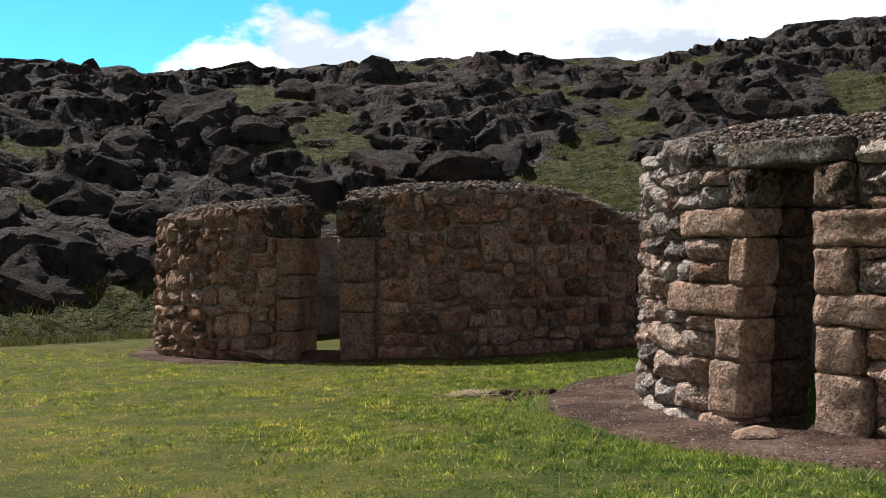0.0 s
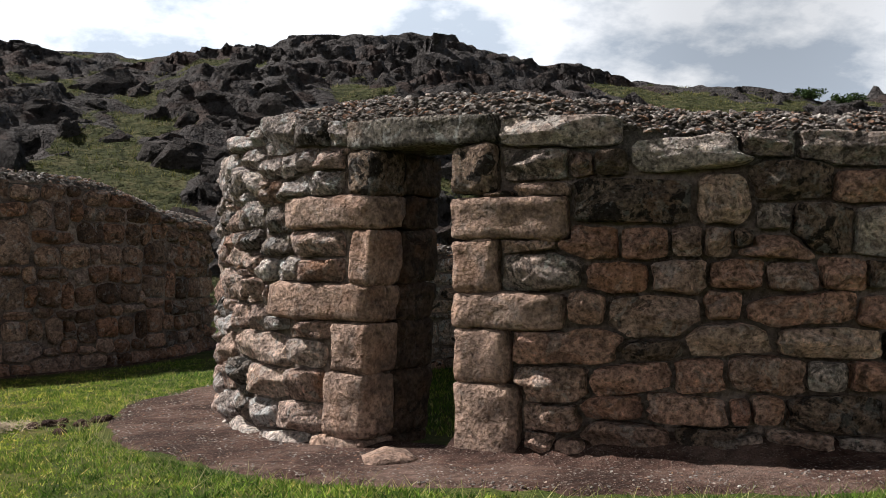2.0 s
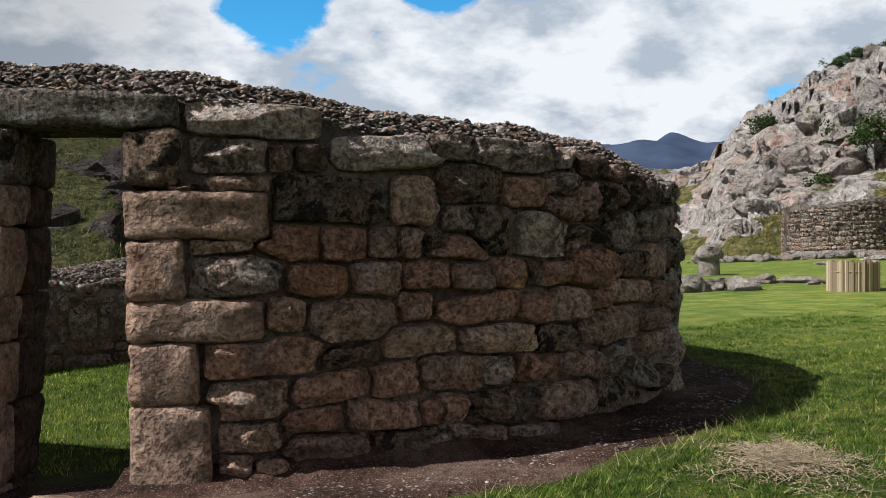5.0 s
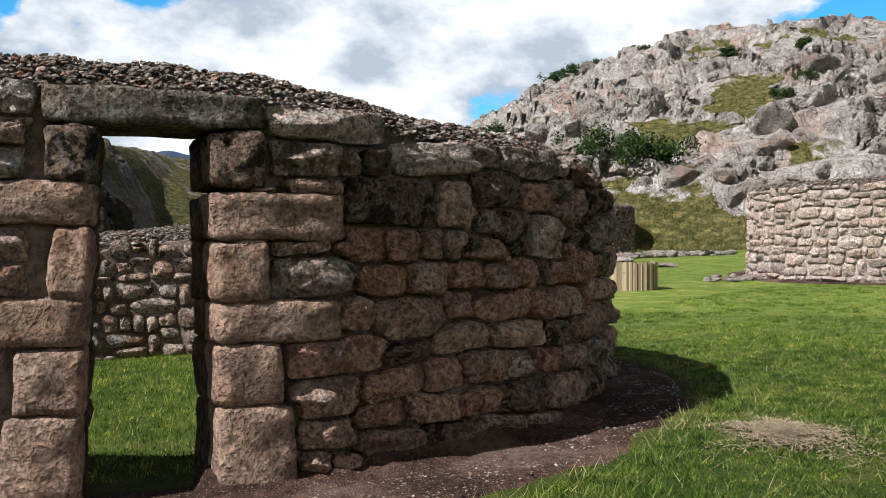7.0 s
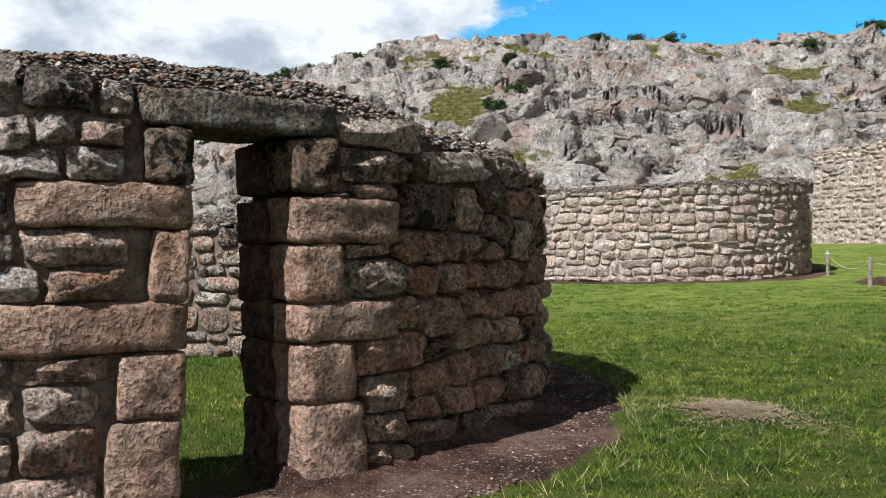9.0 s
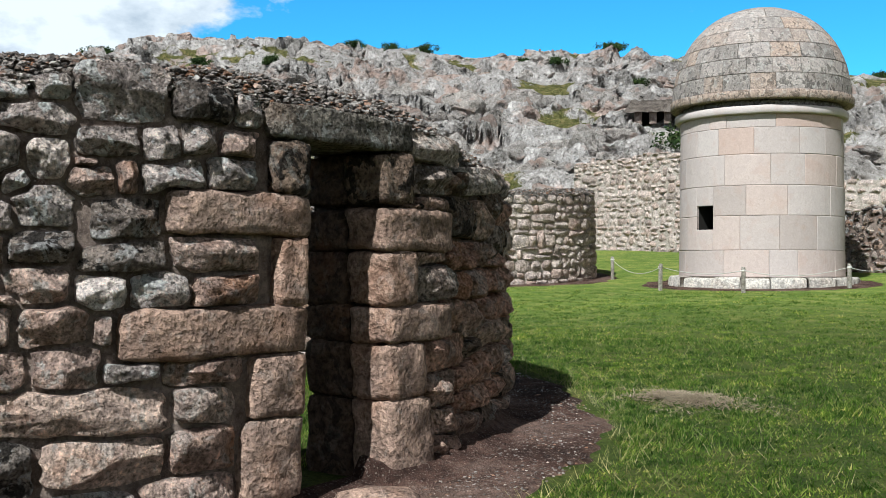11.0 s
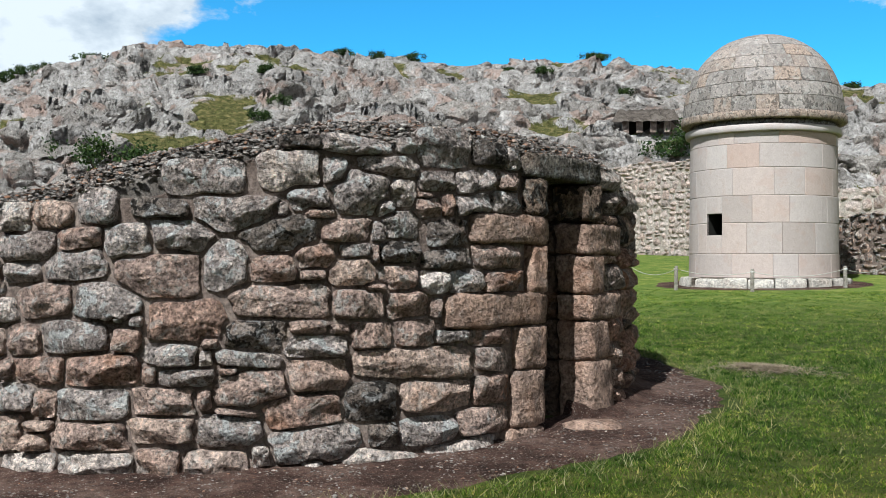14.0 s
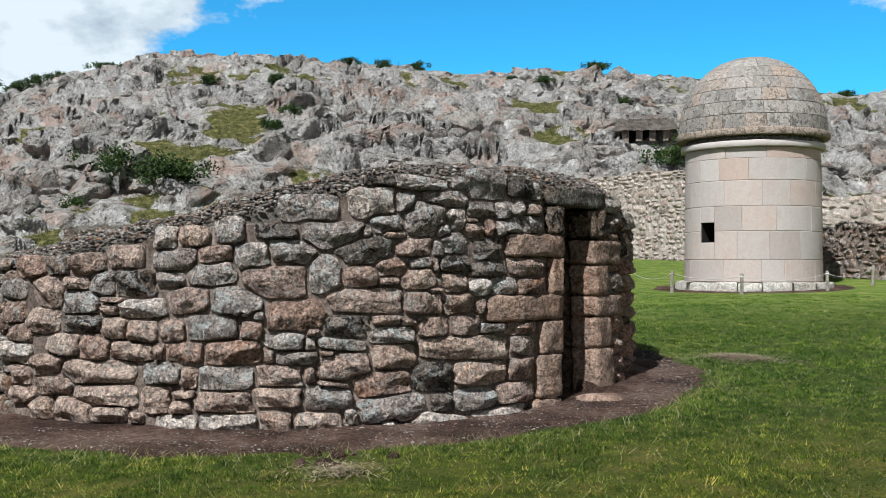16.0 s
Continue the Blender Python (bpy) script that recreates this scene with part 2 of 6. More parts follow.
# shaded south-east and sunlit west tones, light put into colour; west more lichened
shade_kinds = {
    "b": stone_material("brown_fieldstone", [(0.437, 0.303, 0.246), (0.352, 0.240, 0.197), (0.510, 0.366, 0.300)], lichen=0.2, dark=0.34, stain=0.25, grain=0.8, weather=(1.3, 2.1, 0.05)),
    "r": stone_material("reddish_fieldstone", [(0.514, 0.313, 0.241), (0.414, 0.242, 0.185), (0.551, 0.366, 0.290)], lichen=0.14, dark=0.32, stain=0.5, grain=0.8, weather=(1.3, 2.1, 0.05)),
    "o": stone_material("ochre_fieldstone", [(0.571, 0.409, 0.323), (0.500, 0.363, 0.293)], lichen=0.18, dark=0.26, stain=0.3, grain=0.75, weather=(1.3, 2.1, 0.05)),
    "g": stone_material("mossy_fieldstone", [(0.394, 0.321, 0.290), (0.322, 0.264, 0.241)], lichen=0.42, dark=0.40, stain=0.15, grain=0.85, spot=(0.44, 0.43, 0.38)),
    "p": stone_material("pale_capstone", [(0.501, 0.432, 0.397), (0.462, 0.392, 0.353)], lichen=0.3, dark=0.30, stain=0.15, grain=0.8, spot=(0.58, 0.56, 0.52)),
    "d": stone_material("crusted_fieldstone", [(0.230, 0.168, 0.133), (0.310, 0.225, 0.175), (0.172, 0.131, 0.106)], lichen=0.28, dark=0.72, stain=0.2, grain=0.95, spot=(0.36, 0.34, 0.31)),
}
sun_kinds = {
    "b": stone_material("sunlit_brown_stone", [(0.532, 0.394, 0.340), (0.453, 0.335, 0.293), (0.585, 0.441, 0.386)], lichen=0.34, dark=0.24, stain=0.22, grain=0.95),
    "r": stone_material("sunlit_reddish_stone", [(0.509, 0.359, 0.306), (0.447, 0.300, 0.245), (0.534, 0.394, 0.343)], lichen=0.24, dark=0.24, stain=0.6, grain=0.95),
    "o": stone_material("sunlit_ochre_stone", [(0.600, 0.453, 0.386), (0.551, 0.423, 0.368), (0.628, 0.493, 0.437)], lichen=0.24, dark=0.18, stain=0.28, grain=0.9),
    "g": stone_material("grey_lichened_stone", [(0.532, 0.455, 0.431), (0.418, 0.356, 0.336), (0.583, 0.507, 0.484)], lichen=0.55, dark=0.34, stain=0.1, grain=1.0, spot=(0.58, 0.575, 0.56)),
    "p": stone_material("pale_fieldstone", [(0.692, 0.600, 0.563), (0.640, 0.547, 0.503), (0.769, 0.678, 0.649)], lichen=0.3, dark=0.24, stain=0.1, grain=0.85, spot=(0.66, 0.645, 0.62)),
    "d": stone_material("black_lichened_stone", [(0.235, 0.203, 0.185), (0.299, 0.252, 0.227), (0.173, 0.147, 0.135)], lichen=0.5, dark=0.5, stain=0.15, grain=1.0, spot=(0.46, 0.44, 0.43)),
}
# door reveal stone, darkened to stand in for the passage's shade
reveal_shade_mat = stone_material("shaded_reveal_stone", [(0.115, 0.08, 0.063), (0.095, 0.066, 0.053)], lichen=0.05, dark=0.35, grain=0.6, stain=0.2)
quoin_mat = stone_material("dressed_door_stone", [(0.325, 0.222, 0.178), (0.365, 0.26, 0.212), (0.285, 0.192, 0.15)], lichen=0.08, dark=0.18, grain=0.6, stain=0.2, weather=(1.35, 2.0, 0.11))
# door stone of that house, its shade put into the colour likewise
north_jamb_mat = stone_material("shaded_door_stone", [(0.24, 0.165, 0.13), (0.20, 0.14, 0.112)], lichen=0.06, dark=0.2, grain=0.6, stain=0.25)
dark_stone_mat = stone_material("black_crusted_stone", [(0.07, 0.062, 0.055), (0.10, 0.088, 0.075)], lichen=0.25, dark=0.5)
lintel_mat = stone_material("grey_lintel_stone", [(0.25, 0.225, 0.20), (0.23, 0.205, 0.18)], lichen=0.4, dark=0.35, stain=0.15)
ashlar_mat = stone_material("pale_ashlar", [(0.40, 0.335, 0.312), (0.435, 0.372, 0.352), (0.345, 0.285, 0.262), (0.46, 0.402, 0.384), (0.415, 0.305, 0.262), (0.38, 0.33, 0.315)], lichen=0.0, dark=0.05, grain=0.09, stain=0.1)
plinth_mat = stone_material("worn_footing_stone", [(0.50, 0.46, 0.42), (0.58, 0.54, 0.50), (0.44, 0.40, 0.36)], lichen=0.15, dark=0.15, grain=0.5, stain=0.1)
dome_mat = stone_material("weathered_dome_stone", [(0.29, 0.257, 0.242), (0.36, 0.322, 0.302), (0.215, 0.192, 0.18), (0.33, 0.293, 0.277), (0.35, 0.265, 0.215), (0.26, 0.232, 0.22)], lichen=0.2, dark=0.34, grain=0.3, stain=0.05, weather=(7.6, 4.9, 0.05))


def earth_material(name, tones, scale=1.0, strength=0.7):
    m, nt, b = material(name, 0.95)
    pos = place_vec(nt)
    n1, n2, n3 = noise_node(nt, 1.3 * scale, 5, 0.6, pos), noise_node(nt, 14 * scale, 5, 0.65, pos), noise_node(nt, 70 * scale, 3, 0.6, pos)
    col = ramp(nt, n1.outputs[0], [(0.3, tones[0]), (0.5, tones[1]), (0.72, tones[2])])
    col = mix_rgb(nt, 0.7, col, ramp(nt, n2.outputs[0], [(0.25, (0.35, 0.35, 0.35)), (0.5, (0.95, 0.95, 0.95)), (0.75, (1.5, 1.48, 1.45))]), "MULTIPLY")
    col = mix_rgb(nt, ramp(nt, n3.outputs[0], [(0.66, (0, 0, 0)), (0.72, (0.5, 0.5, 0.5))]), col, (0.34, 0.28, 0.24))
    nt.links.new(col, b.inputs["Base Color"])
    bump(nt, b, [(n2.outputs[0], strength), (n3.outputs[0], strength)], 0.03)
    return m


mud_mat = earth_material("mud_mortar", [(0.125, 0.092, 0.077), (0.205, 0.155, 0.132), (0.30, 0.235, 0.20)], 2.0)
dirt_mat = earth_material("red_brown_dirt", [(0.040, 0.022, 0.017), (0.079, 0.044, 0.034), (0.140, 0.090, 0.072)], 1.0, 1.0)
pale_mud_mat = earth_material("pale_mortar", [(0.32, 0.275, 0.235), (0.40, 0.345, 0.30), (0.46, 0.40, 0.355)], 2.0)
gravel_bed_mat = earth_material("gravel_bed", [(0.10, 0.085, 0.075), (0.15, 0.13, 0.115), (0.21, 0.185, 0.165)], 5.0)
gravel_mat = stone_material("wall_top_gravel", [(0.13, 0.11, 0.10), (0.28, 0.26, 0.25), (0.08, 0.07, 0.066), (0.46, 0.43, 0.41), (0.16, 0.12, 0.105), (0.30, 0.27, 0.25), (0.10, 0.08, 0.07), (0.36, 0.32, 0.30)], island=True, lichen=0.1, dark=0.1, grain=0.5)
straw_mat, _nt, _b = material("dry_straw", 0.8)
_nt.links.new(ramp(_nt, _nt.nodes.new("ShaderNodeNewGeometry").outputs["Random Per Island"], [(0, (0.15, 0.11, 0.075)), (0.5, (0.28, 0.22, 0.145)), (1, (0.45, 0.37, 0.26))]), _b.inputs["Base Color"])


def dry_west(nt, col):
    """The lawn is sparser and yellower on the west side, lush in the east."""
    sp = nt.nodes.new("ShaderNodeSeparateXYZ")
    nt.links.new(place_vec(nt), sp.inputs[0])
    mr = nt.nodes.new("ShaderNodeMapRange")
    mr.inputs["From Min"].default_value, mr.inputs["From Max"].default_value = -1.0, 8.0
    nt.links.new(sp.outputs[0], mr.inputs["Value"])
    return mix_rgb(nt, 1.0, col, ramp(nt, mr.outputs[0], [(0.0, (1.34, 1.13, 0.74)), (0.35, (0.95, 0.99, 0.74)), (0.8, (1.16, 1.2, 0.88))]), "MULTIPLY")


def leaf_material(name, stops, trans=0.25, west=False):
    m, nt, b = material(name, 0.8)
    b.inputs["Specular IOR Level"].default_value = 0.1
    rnd = nt.nodes.new("ShaderNodeNewGeometry").outputs["Random Per Island"]
    n = noise_node(nt, 0.55, 4, 0.6, place_vec(nt))
    col = mix_rgb(nt, 0.8, ramp(nt, rnd, stops), ramp(nt, n.outputs[0], [(0.35, (0.72, 0.78, 0.75)), (0.68, (1.25, 1.18, 0.95))]), "MULTIPLY")
    if west:
        # tufts of deep green and of yellowing leaf
        n2 = noise_node(nt, 7.0, 3, 0.6, place_vec(nt))
        col = mix_rgb(nt, 1.0, col, ramp(nt, n2.outputs[0], [(0.30, (0.36, 0.50, 0.44)), (0.5, (1.0, 1.04, 0.98)), (0.72, (1.6, 1.5, 1.3))]), "MULTIPLY")
        col = dry_west(nt, col)
    nt.links.new(col, b.inputs["Base Color"])
    t = nt.nodes.new("ShaderNodeBsdfTranslucent")
    nt.links.new(col, t.inputs[0])
    ms = nt.nodes.new("ShaderNodeMixShader")
    ms.inputs[0].default_value = trans
    nt.links.new(b.outputs[0], ms.inputs[1])
    nt.links.new(t.outputs[0], ms.inputs[2])
    nt.links.new(ms.outputs[0], nt.nodes["Material Output"].inputs[0])
    return m


blade_mat = leaf_material("lawn_blades", [(0.0, (0.052, 0.10, 0.022)), (0.4, (0.112, 0.178, 0.042)), (0.8, (0.205, 0.26, 0.085)), (1.0, (0.43, 0.37, 0.22))], 0.62, True)
ichu_mat = leaf_material("tussock_grass", [(0.0, (0.06, 0.075, 0.025)), (0.5, (0.12, 0.125, 0.045)), (1.0, (0.24, 0.21, 0.10))], 0.2)
stalk_mat = leaf_material("pale_grass_stalks", [(0.0, (0.16, 0.19, 0.06)), (0.5, (0.30, 0.28, 0.13)), (1.0, (0.48, 0.42, 0.25))], 0.2)
bush_mat = leaf_material("dark_shrub_leaves", [(0.0, (0.018, 0.035, 0.012)), (0.6, (0.035, 0.06, 0.02)), (1.0, (0.07, 0.10, 0.03))], 0.15)
bark_mat = earth_material("grey_brown_bark", [(0.08, 0.06, 0.045), (0.12, 0.09, 0.07), (0.16, 0.13, 0.1)], 4.0)


def cracks(nt, pos, scale):
    """Height of blocky rock split by joints of two sizes."""
    warp = noise_node(nt, 1.1, 4, 0.6, pos)
    mv = nt.nodes.new("ShaderNodeVectorMath")
    mv.operation = "MULTIPLY_ADD"
    nt.links.new(warp.outputs["Color"], mv.inputs[0])
    mv.inputs[1].default_value = (1.6, 1.6, 1.6)
    nt.links.new(pos, mv.inputs[2])
    tot = None
    for k, amp in ((1.0, 1.6), (2.7, 0.7)):
        v = nt.nodes.new("ShaderNodeTexVoronoi")
        v.feature = "DISTANCE_TO_EDGE"
        v.inputs["Scale"].default_value = scale * k
        nt.links.new(mv.outputs[0], v.inputs["Vector"])
        h = maths(nt, "MULTIPLY", maths(nt, "MINIMUM", maths(nt, "MULTIPLY", v.outputs["Distance"], 5.0), 1.0), amp)
        tot = h if tot is None else maths(nt, "ADD", tot, h)
    return tot


def land_material():
    """One sheet: lawn on the flat, tussock grass and bare rock on the slopes."""
    m, nt, b = material("land", 0.95)
    pos = place_vec(nt)
    geo = nt.nodes.new("ShaderNodeNewGeometry")
    sep = nt.nodes.new("ShaderNodeSeparateXYZ")
    nt.links.new(geo.outputs["Normal"], sep.inputs[0])
    g1, g2, g3 = noise_node(nt, 0.35, 4, 0.6, pos), noise_node(nt, 2.2, 5, 0.65, pos), noise_node(nt, 40, 4, 0.7, pos)
    lawn = ramp(nt, g2.outputs[0], [(0.3, (0.063, 0.098, 0.024)), (0.5, (0.092, 0.128, 0.033)), (0.72, (0.145, 0.160, 0.060))])
    lawn = mix_rgb(nt, 0.75, lawn, ramp(nt, g3.outputs[0], [(0.25, (0.25, 0.3, 0.25)), (0.5, (0.9, 0.9, 0.9)), (0.75, (1.6, 1.5, 1.4))]), "MULTIPLY")
    lawn = mix_rgb(nt, 0.55, lawn, ramp(nt, g1.outputs[0], [(0.35, (0.8, 0.85, 0.8)), (0.68, (1.25, 1.15, 1.1))]), "MULTIPLY")
    lawn = dry_west(nt, lawn)
    # the lawn's base colour is darker round the house, lighter and yellower far off
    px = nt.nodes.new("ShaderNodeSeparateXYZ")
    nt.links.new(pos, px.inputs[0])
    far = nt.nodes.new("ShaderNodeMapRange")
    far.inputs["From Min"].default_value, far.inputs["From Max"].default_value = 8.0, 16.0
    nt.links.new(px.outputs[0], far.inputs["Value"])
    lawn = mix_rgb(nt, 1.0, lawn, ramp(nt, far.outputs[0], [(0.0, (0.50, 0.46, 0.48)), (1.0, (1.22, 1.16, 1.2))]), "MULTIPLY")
    wild = ramp(nt, g2.outputs[0], [(0.3, (0.05, 0.06, 0.022)), (0.5, (0.09, 0.098, 0.04)), (0.7, (0.16, 0.15, 0.075))])
    r1, r2, r3 = noise_node(nt, 0.22, 5, 0.65, pos), noise_node(nt, 1.3, 6, 0.7, pos, 0.3), noise_node(nt, 9, 5, 0.7, pos)
    grey = ramp(nt, r2.outputs[0], [(0.22, (0.04, 0.036, 0.033)), (0.35, (0.33, 0.297, 0.276)), (0.6, (0.48, 0.44, 0.416)), (0.85, (0.60, 0.558, 0.53))])
    grey = mix_rgb(nt, 0.7, grey, ramp(nt, r3.outputs[0], [(0.3, (0.72, 0.72, 0.72)), (0.7, (1.2, 1.2, 1.2))]), "MULTIPLY")
    grey = mix_rgb(nt, ramp(nt, r1.outputs[0], [(0.56, (0, 0, 0)), (0.68, (0.6, 0.6, 0.6))]), grey, (0.44, 0.29, 0.23))
    # dark northern slopes: darker rock, with their shade multiplied into the colour
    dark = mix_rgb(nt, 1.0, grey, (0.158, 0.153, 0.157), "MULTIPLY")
    at = nt.nodes.new("ShaderNodeAttribute")
    at.attribute_name = "ground_kind"
    s = nt.nodes.new("ShaderNodeSeparateColor")
    nt.links.new(at.outputs["Color"], s.inputs[0])
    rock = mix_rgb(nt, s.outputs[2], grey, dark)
    slope = maths(nt, "MULTIPLY", maths(nt, "SUBTRACT", 1.0, sep.outputs[2]), 0.9)
    mott = maths(nt, "MULTIPLY", maths(nt, "SUBTRACT", r2.outputs[0], 0.5), 0.9)
    bare = maths(nt, "ADD", maths(nt, "ADD", slope, mott), s.outputs[1])
    bare_f = ramp(nt, bare, [(0.52, (0, 0, 0)), (0.64, (1, 1, 1))])
    # grass there is dimmed too, to carry the slope's shade
    wild = mix_rgb(nt, s.outputs[2], mix_rgb(nt, 1.0, wild, (1.45, 1.27, 1.1), "MULTIPLY"), mix_rgb(nt, 1.0, wild, (0.62, 0.60, 0.55), "MULTIPLY"))
    hill = mix_rgb(nt, bare_f, wild, rock)
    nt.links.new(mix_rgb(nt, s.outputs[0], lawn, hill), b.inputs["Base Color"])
    hb = nt.nodes.new("ShaderNodeMath")
    hb.operation = "MULTIPLY"
    r4 = noise_node(nt, 3.0, 6, 0.62, pos, 0.3)
    nt.links.new(r4.outputs[0], hb.inputs[0])
    nt.links.new(s.outputs[0], hb.inputs[1])
    crack = maths(nt, "MULTIPLY", cracks(nt, pos, 0.75), s.outputs[0])
    bump(nt, b, [(crack, 0.9), (hb.outputs[0], 1.0), (r3.outputs[0], 0.3), (g3.outputs[0], 0.2)], 0.25)
    return m


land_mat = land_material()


def boulder_material(name, dark):
    m, nt, b = material(name, 0.95)
    pos = place_vec(nt)
    rnd = nt.nodes.new("ShaderNodeNewGeometry").outputs["Random Per Island"]
    r1, r2, r3 = noise_node(nt, 0.5, 4, 0.6, pos), noise_node(nt, 2.0, 6, 0.7, pos, 0.3), noise_node(nt, 12, 5, 0.7, pos)
    col = ramp(nt, r2.outputs[0], [(0.22, (0.04, 0.036, 0.033)), (0.35, (0.33, 0.297, 0.276)), (0.6, (0.48, 0.44, 0.416)), (0.85, (0.60, 0.558, 0.53))])
    col = mix_rgb(nt, 0.7, col, ramp(nt, r3.outputs[0], [(0.3, (0.6, 0.6, 0.6)), (0.7, (1.25, 1.25, 1.25))]), "MULTIPLY")
    col = mix_rgb(nt, ramp(nt, r1.outputs[0], [(0.60, (0, 0, 0)), (0.70, (0.5, 0.5, 0.5))]), col, (0.32, 0.185, 0.14))
    col = mix_rgb(nt, 0.8, col, ramp(nt, rnd, [(0, (0.92, 0.90, 0.88)), (1, (1.22, 1.17, 1.12))]), "MULTIPLY")
    # darker northern rock, its shade put into the same factor
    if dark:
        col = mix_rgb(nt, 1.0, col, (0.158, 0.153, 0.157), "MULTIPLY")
    nt.links.new(col, b.inputs["Base Color"])
    r4 = noise_node(nt, 5.0, 8, 0.75, pos, 0.5)
    bump(nt, b, [(cracks(nt, pos, 0.9), 0.8), (r2.outputs[0], 1.0), (r4.outputs[0], 0.9), (r3.outputs[0], 0.6)], 0.30)
    return m


boulder_mat = boulder_material("grey_crag", False)
dark_boulder_mat = boulder_material("shaded_volcanic_crag", True)
mountain_mat, _nt, _b = material("blue_far_mountains", 1.0)
_n = noise_node(_nt, 0.004, 5, 0.6, place_vec(_nt))
_nt.links.new(ramp(_nt, _n.outputs[0], [(0.35, (0.03, 0.045, 0.085)), (0.65, (0.05, 0.07, 0.12))]), _b.inputs["Base Color"])
wood_mat = earth_material("weathered_post_wood", [(0.22, 0.19, 0.16), (0.30, 0.27, 0.23), (0.36, 0.33, 0.29)], 3.0)
rope_mat, _nt, _b = material("white_rope", 0.8)
_b.inputs["Base Color"].default_value = (0.46, 0.44, 0.40, 1)
# near-black colour that stands in for shade inside hollows
hollow_shade_mat, _nt, _b = material("hollow_shade", 1.0)
_b.inputs["Base Color"].default_value = (0.02, 0.018, 0.016, 1)

# ---------------------------------------------------------------- mesh helpers


def mesh_from(name, verts, faces, mat, smooth=True):
    me = bpy.data.meshes.new(name)
    me.from_pydata([tuple(v) for v in verts], [], faces)
    me.materials.append(mat)
    if smooth:
        me.polygons.foreach_set("use_smooth", [True] * len(me.polygons))
    me.update()
    return me


def grid_mesh(name, verts, nu, nv, mat, wrap=False):
    """Quads over verts laid out as nu rows of nv."""
    idx = np.arange(nu * nv).reshape(nu, nv)
    nxt = np.roll(idx, -1, 0) if wrap else idx[1:]
    a = idx if wrap else idx[:-1]
    quads = np.stack([a[:, :-1], nxt[:, :-1], nxt[:, 1:], a[:, 1:]], -1).reshape(-1, 4)
    return quad_mesh(name, verts, quads, mat)


def quad_mesh(name, verts, quads, mat, smooth=True):
    me = bpy.data.meshes.new(name)
    verts, quads = np.asarray(verts, np.float32), np.asarray(quads, np.int32)
    k = quads.shape[1]
    me.vertices.add(len(verts))
    me.vertices.foreach_set("co", verts.ravel())
    me.loops.add(quads.size)
    me.loops.foreach_set("vertex_index", quads.ravel())
    me.polygons.add(len(quads))
    me.polygons.foreach_set("loop_start", np.arange(len(quads), dtype=np.int32) * k)
    me.polygons.foreach_set("use_smooth", np.full(len(quads), smooth))
    me.materials.append(mat)
    me.update(calc_edges=True)
    return me


def part(name, mesh, parent, label=""):
    ob = new(name, mesh)
    ob.parent = parent
    if label:
        tagged(ob, label)
    return ob


def thing(name, label, category, group="", kind="", at=(0, 0, 0)):
    ob = new(name)
    ob.location = at
    ob.empty_display_size = 0.2
    return tagged(ob, label, category, group, kind)


# smooth value noise on arrays
def _hash(ix, iy, seed):
    h = (ix.astype(np.int64) * 374761393 + iy.astype(np.int64) * 668265263 + seed * 974634777) & 0xFFFFFFFF
    h = ((h ^ (h >> 13)) * 1274126177) & 0xFFFFFFFF
    return ((h ^ (h >> 16)) & 0xFFFF) / 65535.0


def vnoise(x, y, seed=0):
    ix, iy = np.floor(x), np.floor(y)
    fx, fy = x - ix, y - iy
    fx, fy = fx * fx * fx * (fx * (fx * 6 - 15) + 10), fy * fy * fy * (fy * (fy * 6 - 15) + 10)
    a, b = _hash(ix, iy, seed), _hash(ix + 1, iy, seed)
    c, d = _hash(ix, iy + 1, seed), _hash(ix + 1, iy + 1, seed)
    return (a + (b - a) * fx) * (1 - fy) + (c + (d - c) * fx) * fy - 0.5


def fbm(x, y, seed=0, octaves=4, gain=0.5):
    s, amp = 0.0, 1.0
    for k in range(octaves):
        s = s + amp * vnoise(x, y, seed + k)
        x, y, amp = x * 2.03 + 7.1, y * 2.03 - 3.7, amp * gain
    return s


def cells(x, y, seed=0):
    """Nearest distance and a random number of the nearest cell of a jittered grid."""
    ix, iy = np.floor(x), np.floor(y)
    best, second, tag = np.full(np.shape(x), 9.0), np.full(np.shape(x), 9.0), np.zeros(np.shape(x))
    for dx in (-1, 0, 1):
        for dy in (-1, 0, 1):
            cx, cy = ix + dx, iy + dy
            px, py = cx + _hash(cx, cy, seed), cy + _hash(cx, cy, seed + 17)
            d = np.hypot(x - px, y - py)
            near = d < best
            second = np.where(near, best, np.minimum(second, d))
            tag = np.where(near, _hash(cx, cy, seed + 31), tag)
            best = np.where(near, d, best)
    return best, second - best, tag


# ---------------------------------------------------------------- the lie of the land
HUB = (2.0, 6.0)


def lawn_z(x, y):
    return 0.0322 * x - 0.0275 * y + 0.2286 - 0.24 * np.exp(-((x - 22) ** 2 + (y + 5) ** 2) / 90)


